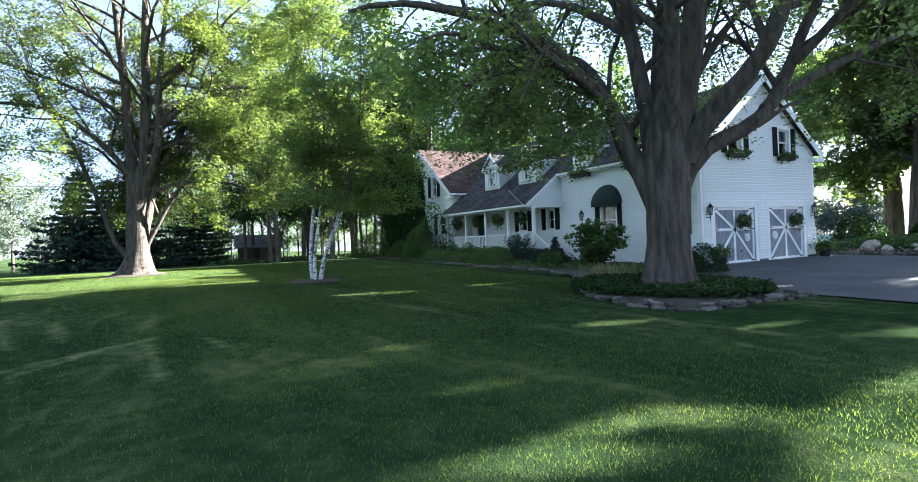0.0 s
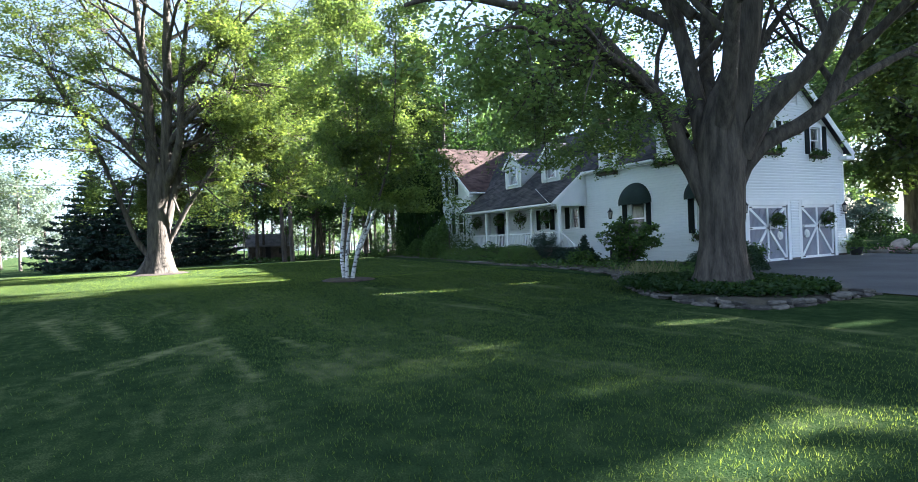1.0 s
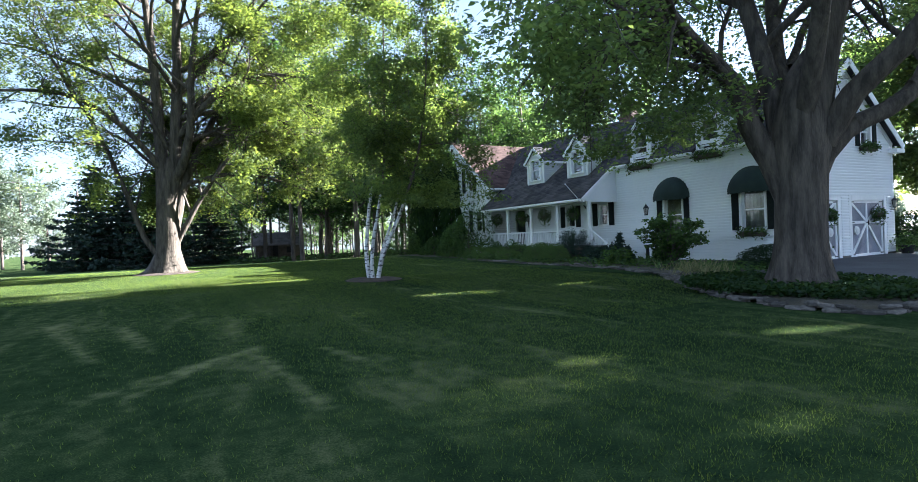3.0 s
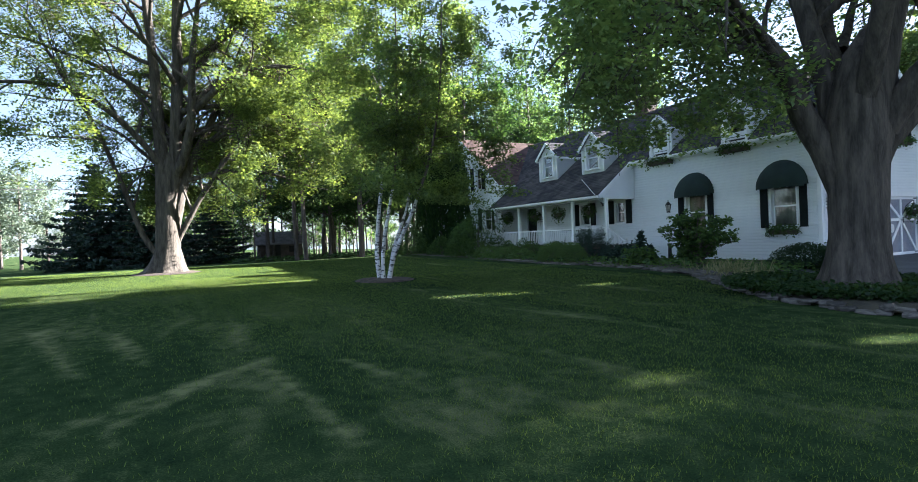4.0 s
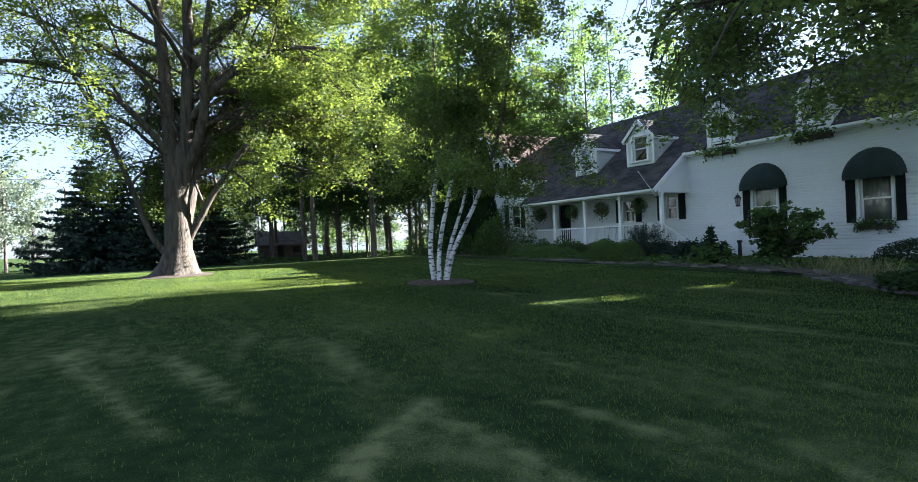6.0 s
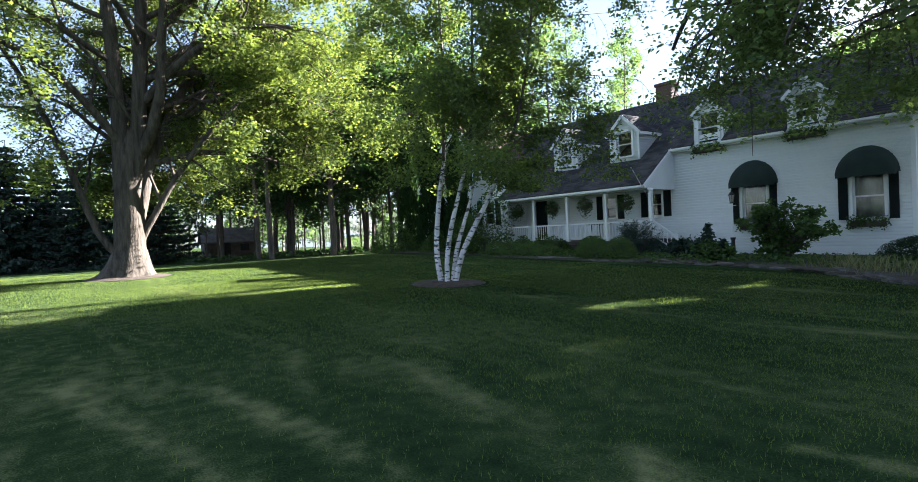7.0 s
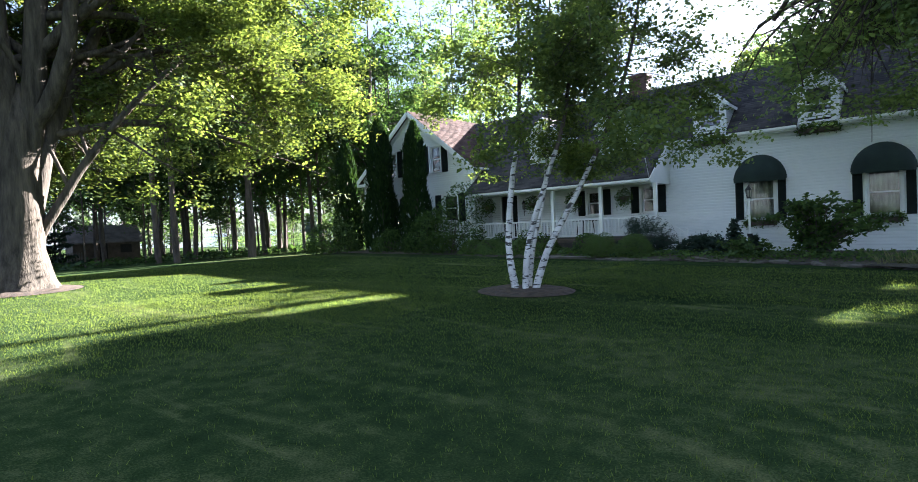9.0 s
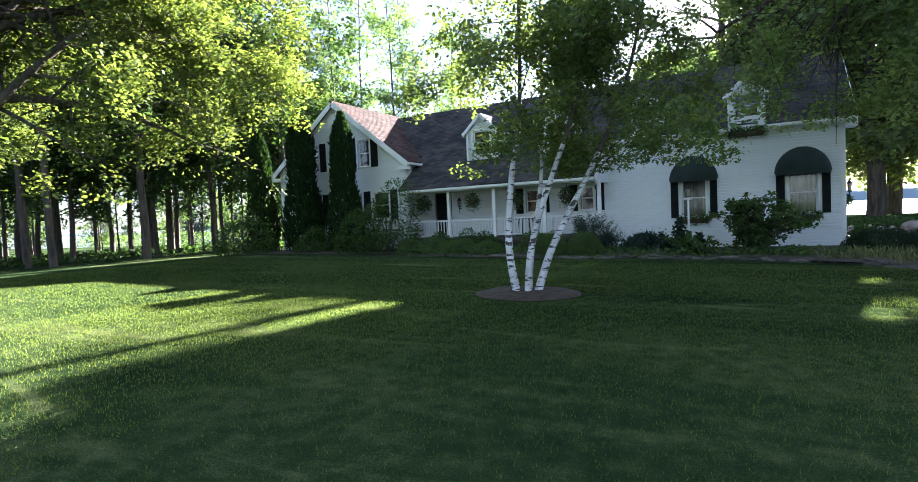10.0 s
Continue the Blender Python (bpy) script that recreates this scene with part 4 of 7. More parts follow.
# garage doors
def garage_door(y0, y1, ztop):
    bm = bmesh.new()
    box(bm, (-0.10, y0, 0.02), (-0.06, y1, ztop))
    gd = part("garage_door", bm, M_DOORGREY, house, "grey beadboard garage door with white cross bracing")
    n = int((y1 - y0) / 0.075)
    for i in range(n):
        ya = y0 + (y1 - y0) * i / n
        bm = bmesh.new()
        box(bm, (-0.06, ya + 0.006, 0.02), (-0.052, ya + (y1 - y0) / n - 0.006, ztop))
        part("bead_board", bm, M_DOORGREY, gd)
    ym, zm = (y0 + y1) / 2, 1.30
    X = -0.04
    bars = [((X, y, 0.02), (X, y, ztop)) for y in (y0 + 0.05, y1 - 0.05, ym)]
    bars += [((X + 0.002, y0, z), (X + 0.002, y1, z)) for z in (0.07, zm, ztop - 0.05)]
    bars += [((X + 0.004, y, z), (X + 0.004, ym, zm)) for y in (y0 + 0.08, y1 - 0.08) for z in (0.10, ztop - 0.08)]
    for a, b in bars:
        bm = bmesh.new()
        beam(bm, a, b, 0.10, 0.03, up=(1, 0, 0))
        part("brace", bm, M_TRIM, gd, "white brace board")
    for ya in (y0 + 0.02, y1 - 0.25):
        for zz in (0.10, zm, ztop - 0.06):
            bm = bmesh.new()
            box(bm, (-0.022, ya, zz - 0.02), (-0.012, ya + 0.23, zz + 0.02), 0.003)
            part("strap_hinge", bm, M_BLACK, gd, "black strap hinge")
    bm = bmesh.new()
    rod(bm, (-0.02, ym - 0.06, zm - 0.02), (0.05, ym - 0.06, zm - 0.02), 0.012)
    rod(bm, (0.05, ym - 0.06, zm - 0.12), (0.05, ym - 0.06, zm + 0.08), 0.014)
    part("handle", bm, M_BLACK, gd)
    bm = bmesh.new()
    box(bm, (-0.18, y0 - 0.20, 0.0), (0.034, y0, ztop + 0.20), 0.006), box(bm, (-0.18, y1, 0.0), (0.034, y1 + 0.20, ztop + 0.20), 0.006), box(bm, (-0.18, y0, ztop), (0.036, y1, ztop + 0.20), 0.006)
    part("door_trim", bm, M_TRIM, house, "wide white garage door casing")


garage_door(G1[0], G1[1], 2.13)
garage_door(G2[0], G2[1], 2.13)


# dormers
def dormer(xc, yf, half, z0, z_eave, z_peak, name="dormer"):
    """A gabled dormer: clapboard front and cheeks, window, roof and rake boards."""
    d = new(name)
    d.parent = house
    back = (z_peak - EAVE0) / SLOPE
    bm = bmesh.new()
    wu0, wu1, wz0, wz1 = xc - 0.40, xc + 0.40, z0 + 0.16, z_eave + 0.02
    fz = lambda u: z_eave + (z_peak - z_eave) * (1 - abs(u - xc) / half)
    for a, b, za, zb, zc in slabs(xc - half, xc + half, z0 - 0.1, fz, [(wu0, wu1, wz0, wz1)], (xc,)):
        lo = [bm.verts.new((u, y, z)) for y in (yf + 0.1, yf) for u, z in ((a, za), (b, za), (b, zc), (a, zb))]
        for q in ((0, 1, 2, 3), (7, 6, 5, 4), (0, 4, 5, 1), (1, 5, 6, 2), (2, 6, 7, 3), (3, 7, 4, 0)):
            bm.faces.new([lo[k] for k in q])
    for s in (-1, 1):
        low = rz(yf) - 0.1
        prism(bm, [(yf, low), (yf, z_eave), ((z_eave - EAVE0) / SLOPE, z_eave), ((low - EAVE0) / SLOPE + 0.13, low)], xc + s * half - (0.08 if s > 0 else 0), xc + s * half + (0.08 if s < 0 else 0), 0)
    bmesh.ops.recalc_face_normals(bm, faces=bm.faces[:])
    part("dormer_wall", bm, M_SIDING, d)
    V, F = [], []
    z = z0 - 0.05
    while z < z_peak - 0.12:
        k = half if z < z_eave else half * (z_peak - z) / (z_peak - z_eave)
        spans = [(xc - k, xc + k)] if not (wz0 - 0.1 < z < wz1) else [(xc - k, wu0 - 0.05), (wu1 + 0.05, xc + k)]
        for a, b in spans:
            i = len(V)
            V += [(a, yf - 0.022, z), (b, yf - 0.022, z), (b, yf - 0.006, z + 0.105), (a, yf - 0.006, z + 0.105), (a, yf, z), (b, yf, z)]
            F += [(i, i + 1, i + 2, i + 3), (i + 4, i + 5, i + 1, i)]
        if z < z_eave - 0.06:
            yb = (z - EAVE0) / SLOPE + 0.05
            for s in (-1, 1):
                x = xc + s * half
                i = len(V)
                V += [(x + s * 0.022, yf, z), (x + s * 0.022, max(yb, yf + 0.02), z), (x + s * 0.006, max(yb, yf + 0.02), z + 0.105), (x + s * 0.006, yf, z + 0.105), (x, yf, z), (x, max(yb, yf + 0.02), z)]
                F += [(i, i + 1, i + 2, i + 3), (i + 4, i + 5, i + 1, i)]
        z += 0.105
    mesh_part("dormer_siding", V, F, M_SIDING, d)
    sl = (z_peak - z_eave) / half
    for s in (-1, 1):
        e = 0.12
        lowz = z_eave - sl * e
        la, lb = (xc + s * (half + e), yf - 0.14, lowz + 0.05), (xc + s * (half + e), back + 0.1, lowz + 0.05)
        ha, hb = (xc, yf - 0.14, z_peak + 0.05), (xc, back + 0.1, z_peak + 0.05)
        if s > 0:
            la, lb, ha, hb = lb, la, hb, ha
        roof_plane("dormer_roof", la, lb, ha, hb, thick=0.06)
        bm = bmesh.new()
        beam(bm, (xc + s * (half + e), yf - 0.15, lowz - 0.03), (xc, yf - 0.15, z_peak - 0.03), 0.13, 0.03, up=(0, 1, 0))
        beam(bm, (xc + s * (half + e - 0.01), yf - 0.13, lowz - 0.03), (xc + s * (half + e - 0.01), (lowz - EAVE0) / SLOPE, lowz - 0.03), 0.03, 0.12)
        beam(bm, (xc + s * (half - 0.04), yf - 0.018, z0), (xc + s * (half - 0.04), yf - 0.018, z_eave), 0.09, 0.03, up=(0, 1, 0))
        part("dormer_trim", bm, M_TRIM, d)
    sash_window(front(yf), wu0, wu1, wz0, wz1, curtain=0.3, trim=0.08)
    return d


for x in (-12.90, -9.58):
    dormer(x, -0.62, 0.74, 4.08, 5.28, 5.98)
for x in DORM_X:
    dormer(x, 0.0, 0.58, 4.20, 5.50, 6.05)

# chimney
bm = bmesh.new()
rng = np.random.default_rng(12)
box(bm, (-10.62, 3.35, 6.6), (-9.82, 3.95, 8.0))
box(bm, (-10.68, 3.29, 7.90), (-9.76, 4.01, 8.04), 0.01)
chim = part("chimney", bm, M_BRICK, house, "red brick chimney on the ridge")
brick = bmesh.new()
box(brick, (-0.1, -0.008, -0.03), (0.1, 0.008, 0.03))
bme = bpy.data.meshes.new("brick")
brick.to_mesh(bme), brick.free()
bme.materials.append(M_BRICK)
for r in range(18):
    for c in range(4):
        for face in (0, 1):
            ob = new("brick", bme)
            ob.parent = chim
            o = 0.1 if r % 2 else 0.0
            if face == 0:
                ob.matrix_basis = pose(-10.52 + c * 0.2 + o * 0.6, 3.345, 6.72 + r * 0.066)
            elif c < 3:
                ob.matrix_basis = pose(-9.815, 3.45 + c * 0.2 + o * 0.4, 6.72 + r * 0.066, 0, 0, 90)

# ---- porch ----
PZ, PF = 0.72, -1.95
bm = bmesh.new()
box(bm, (XM, PF, PZ - 0.14), (XL + 0.05, -0.02, PZ - 0.03))
porch_floor = part("porch_floor", bm, M_SHED, house, "painted grey-brown porch floor")
pl = bmesh.new()
box(pl, (-0.5, -0.065, -0.015), (0.5, 0.065, 0.015), 0.004)
plm = bpy.data.meshes.new("plank")
pl.to_mesh(plm), pl.free()
plm.materials.append(M_SHED)
y = PF + 0.03
while y < -0.06:
    ob = new("plank", plm)
    ob.parent = porch_floor
    ob.matrix_basis = Matrix.Translation(((XM + XL) / 2, y + 0.03, PZ - 0.012)) @ Matrix.Diagonal((XL - XM + 0.1, 1, 1, 1))
    y += 0.135
bm = bmesh.new()
box(bm, (XM, PF + 0.02, 0.1), (XL, PF + 0.06, PZ - 0.14))
box(bm, (XL - 0.02, PF + 0.06, 0.05), (XL + 0.02, -0.05, PZ - 0.14))
part("porch_skirt", bm, M_STONE, house, "grey porch skirt")
bm = bmesh.new()
for k in range(-3, 16):
    for s in (1, -1):
        a = Vector((XL + 0.035 + 0.006 * s, PF + 0.08 + k * 0.12, 0.08))
        b = a + Vector((0, s * 0.5, 0.5))
        if PF <= min(a.y, b.y) and max(a.y, b.y) <= 0:
            beam(bm, a, b, 0.008, 0.03, up=(1, 0, 0))
part("lattice", bm, M_TRIM, house, "white lattice under the porch end")
POSTS = [XM + 0.12, -14.0, -11.88, -9.75, -7.62]
PY = -1.80
for x in POSTS:
    bm = bmesh.new()
    box(bm, (x - 0.065, PY - 0.065, PZ), (x + 0.065, PY + 0.065, 2.72), 0.008)
    box(bm, (x - 0.085, PY - 0.085, PZ), (x + 0.085, PY + 0.085, PZ + 0.14), 0.008)
    box(bm, (x - 0.08, PY - 0.08, 2.62), (x + 0.08, PY + 0.08, 2.70), 0.008)
    part("porch_post", bm, M_TRIM, house, "square white porch post")
bm = bmesh.new()
box(bm, (XM, PY - 0.09, 2.70), (XL + 0.06, PY + 0.09, 2.92), 0.006)
part("porch_beam", bm, M_TRIM, house, "white porch beam")
bm = bmesh.new()
box(bm, (XM, PY + 0.09, 2.80), (XL, -0.03, 2.84))
part("porch_ceiling", bm, M_TRIM, house, "white porch ceiling")
# end gable of the porch roof
bm = bmesh.new()
prism(bm, [(PY - 0.09, 2.70), (0.0, 2.70), (0.0, rz(0) - 0.12), (PY - 0.09, rz(PY - 0.09) - 0.12)], XL - 0.02, XL + 0.06, 0)
wl = part("wall", bm, M_SIDING, house)
trim_piece("rake_board", (XL + 0.08, EV, rz(EV) - 0.12), (XL + 0.08, 0.0, rz(0) - 0.12), 0.03, 0.20, "white rake board")
# railings with balusters
bal = bmesh.new()
box(bal, (-0.018, -0.018, 0), (0.018, 0.018, 0.60), 0.004)
balm = bpy.data.meshes.new("baluster")
bal.to_mesh(balm), bal.free()
balm.materials.append(M_TRIM)
for a, b in zip(POSTS, POSTS[1:]):
    bm = bmesh.new()
    box(bm, (a + 0.065, PY - 0.035, 1.44), (b - 0.065, PY + 0.035, 1.50), 0.008)
    box(bm, (a + 0.065, PY - 0.025, 0.82), (b - 0.065, PY + 0.025, 0.87), 0.006)
    rail = part("railing", bm, M_TRIM, house, "white porch railing")
    n = int((b - a) / 0.135)
    for i in range(1, n):
        ob = new("baluster", balm)
        ob.parent = rail
        ob.location = (a + (b - a) * i / n, PY, 0.855)
# steps at the porch end, with a sloping handrail
for i in range(4):
    bm = bmesh.new()
    box(bm, (XL + 0.05 + i * 0.28, -1.75, 0.05), (XL + 0.05 + (i + 1) * 0.28 + 0.03, -0.45, PZ - 0.17 * (i + 1) + 0.03), 0.01)
    part("porch_step", bm, M_TRIM if i % 2 else M_SHED, house, "wooden porch step")
bm = bmesh.new()
beam(bm, (-7.55, PY, 1.47), (-6.55, PY, 0.80), 0.05, 0.06), beam(bm, (-7.55, PY, 0.90), (-6.55, PY, 0.26), 0.04, 0.05)
box(bm, (-6.60, PY - 0.05, 0.05), (-6.50, PY + 0.05, 0.92), 0.008)
ball(bm, (-6.55, PY, 0.97), 0.05)
for i in range(6):
    f = (i + 0.5) / 6
    box(bm, (-7.55 + f - 0.016, PY - 0.016, 0.90 - 0.64 * f), (-7.55 + f + 0.016, PY + 0.016, 1.45 - 0.67 * f))
part("stair_rail", bm, M_TRIM, house, "white stair handrail")


# ---- trees ----
def in_plane(base, toward, rows):
    """Limb points given as (sideways, height, depth) about the foot of a tree, seen along toward."""
    d = np.array(toward, float) / np.hypot(*toward)
    r = np.array([d[1], -d[0]])
    return [(base[0] + s * r[0] + q * d[0], base[1] + s * r[1] + q * d[1], z) for s, z, q in rows]


def flare(rng, P, R, sides=20, lobes=7, amount=0.16):
    """A trunk with root flare and ridged bark."""
    V, F = tube_arrays([(P, R)], sides)
    c = np.repeat(P, sides, axis=0)
    ang = np.tile(np.arange(sides) * 2 * np.pi / sides, len(P))
    h = np.repeat((P[:, 2] - P[0, 2]), sides)
    k = 1 + amount * np.exp(-h / 0.7) * np.sin(lobes * ang + 0.7) + 0.035 * np.sin(11 * ang + 3 * h) + rng.normal(0, 0.012, len(ang))
    V = c + (V - c) * k[:, None]
    return V, F


def joined(*pairs):
    V, F, base = [], [], 0
    for v, f in pairs:
        V.append(v), F.append(f + base)
        base += len(v)
    return np.concatenate(V), np.concatenate(F)


BOUGH = dict(orders=2, wander=0.12, lift=[-0.9, -0.5, -0.5], per_metre=[4.6, 5.2, 0], angle=(35, 70), shrink=(0.30, 0.52), first=0.15)


def big_tree(name, label, base, z0, toward, trunk, limbs, spec, leaf, seed, bark, leafmat, shape="rhomb", droop=0.4):
    rng = np.random.default_rng(seed)
    t = thing(name, label, "tree", (base[0], base[1], z0))
    loc = np.array([base[0], base[1], z0])
    P, R = smooth_line(in_plane(base, toward, [(s, z, q) for s, z, q, _ in trunk]), [r for *_, r in trunk], 0.25)
    wood = [flare(rng, P - loc, R)]
    lines, twigs, mains = [], [], set()
    for pts, radii in limbs:
        P, R = smooth_line(in_plane(base, toward, pts), radii, 0.4)
        P = P + np.cumsum(rng.normal(0, 0.015, P.shape), 0)
        lines.append((P, R))
        mains.add(id(P))
        length = np.linalg.norm(np.diff(P, axis=0), axis=1).sum()
        side_limbs(rng, lines, twigs, P, R, length, 0, spec, first=spec.get("first", 0.3))
    if "boughs" in spec:
        d = np.array(toward, float) / np.hypot(*toward)
        every = np.concatenate([p for p, _ in lines if id(p) in mains])
        e = every - loc
        starts = []
        for count, region, way in spec["boughs"]:
            P = every[region(e[:, 0] * d[1] - e[:, 1] * d[0], e[:, 0] * d[0] + e[:, 1] * d[1], e[:, 2])]
            starts += [(p, way) for p in P[rng.integers(0, len(P), count)]]
        for p, way in starts:
            a, b, up = way[0] + rng.normal(0, 0.6), way[1] + rng.normal(0, 0.8), way[2] + rng.normal(0, 0.2)
            branch(rng, lines, twigs, p, (a * d[1] + b * d[0], -a * d[0] + b * d[1], up), rng.uniform(1.5, 2.8), 0.03, 0, BOUGH)
    if "keep" in spec:
        d = np.array(toward, float) / np.hypot(*toward)
        kept = []
        for p, r in lines:
            e = p[-1] - loc
            side, deep = e[0] * d[1] - e[1] * d[0], e[0] * d[0] + e[1] * d[1]
            if id(p) in mains or (e[2] > spec["low_wood"] and bool(spec["keep"](side, deep, e[2], 0.0))):
                kept.append((p, r))
        lines = kept
    wood.append(tube_arrays([(p - loc, r) for p, r in lines if r[0] > 0.03], 7))
    thin = [(p - loc, r) for p, r in lines if 0.007 < r[0] <= 0.03]
    if thin:
        wood.append(tube_arrays(thin, 3))
    V, F = joined(*wood)
    mesh_part("trunk", V, F, bark, t, smooth=True)
    C = twig_leaves(rng, twigs, leaf[1], leaf[2]) - loc
    if "keep" in spec:
        d = np.array(toward, float) / np.hypot(*toward)
        side, deep = C[:, 0] * d[1] - C[:, 1] * d[0], C[:, 0] * d[0] + C[:, 1] * d[1]
        C = C[spec["keep"](side, deep, C[:, 2], rng.uniform(size=len(C)))]
    C = clumped(rng, C, spec["clump"][0], spec["clump"][1])
    C = sprays(rng, C, leaf[3], leaf[4])
    spray = np.arange(len(C)) // leaf[3]
    stay = C[:, 2] > spec.get("clear", 2.2)
    if spec.get("gaps"):
        stay &= ~in_sun_gap(C + loc, rng)
    C, spray = C[stay], np.unique(spray[stay], return_inverse=True)[1]
    V, F = leaf_arrays(rng, C, leaf[0], shape, droop, 0.65, spray)
    mesh_part("crown", V, F, leafmat, t)
    return t


# the big maple by the driveway
SPEC_R = dict(orders=3, wander=0.10, lift=[0.25, 0.0, -0.25, -0.45], per_metre=[0.95, 1.35, 1.9, 0], angle=(32, 68), shrink=(0.38, 0.58), first=0.22, clear=3.2, low_wood=3.5, clump=(0.85, -0.02), gaps=True, boughs=[(36, lambda s, q, z: (s < -1.8) & (s > -5.4) & (z > 4.6) & (z < 6.8), (-0.1, 0.0, -0.8)), (10, lambda s, q, z: (s > -2.6) & (s < 4.0) & (z > 5.2) & (z < 9.0), (0.0, 0.2, 0.2)), (22, lambda s, q, z: (s < -2.0) & (s > -5.4) & (q > 1.2) & (z > 4.6) & (z < 8.2), (0.0, 0.3, -0.5))],
              keep=lambda s, q, z, u: (s > -6.3 - 0.4 * np.sin(1.7 * z + q)) & ((s > -5.2) | (u < 0.55)) & ((z < 8.8) | (u < 0.25)))
TRUNK_R = [(0.09, -0.05, 0.00, 0.74), (0.09, 0.30, 0.00, 0.59), (0.11, 1.00, 0.00, 0.49), (0.13, 2.04, 0.00, 0.48), (0.14, 2.90, 0.00, 0.55), (0.19, 3.65, 0.00, 0.49), (0.32, 4.40, 0.00, 0.37), (0.55, 5.10, 0.00, 0.10)]
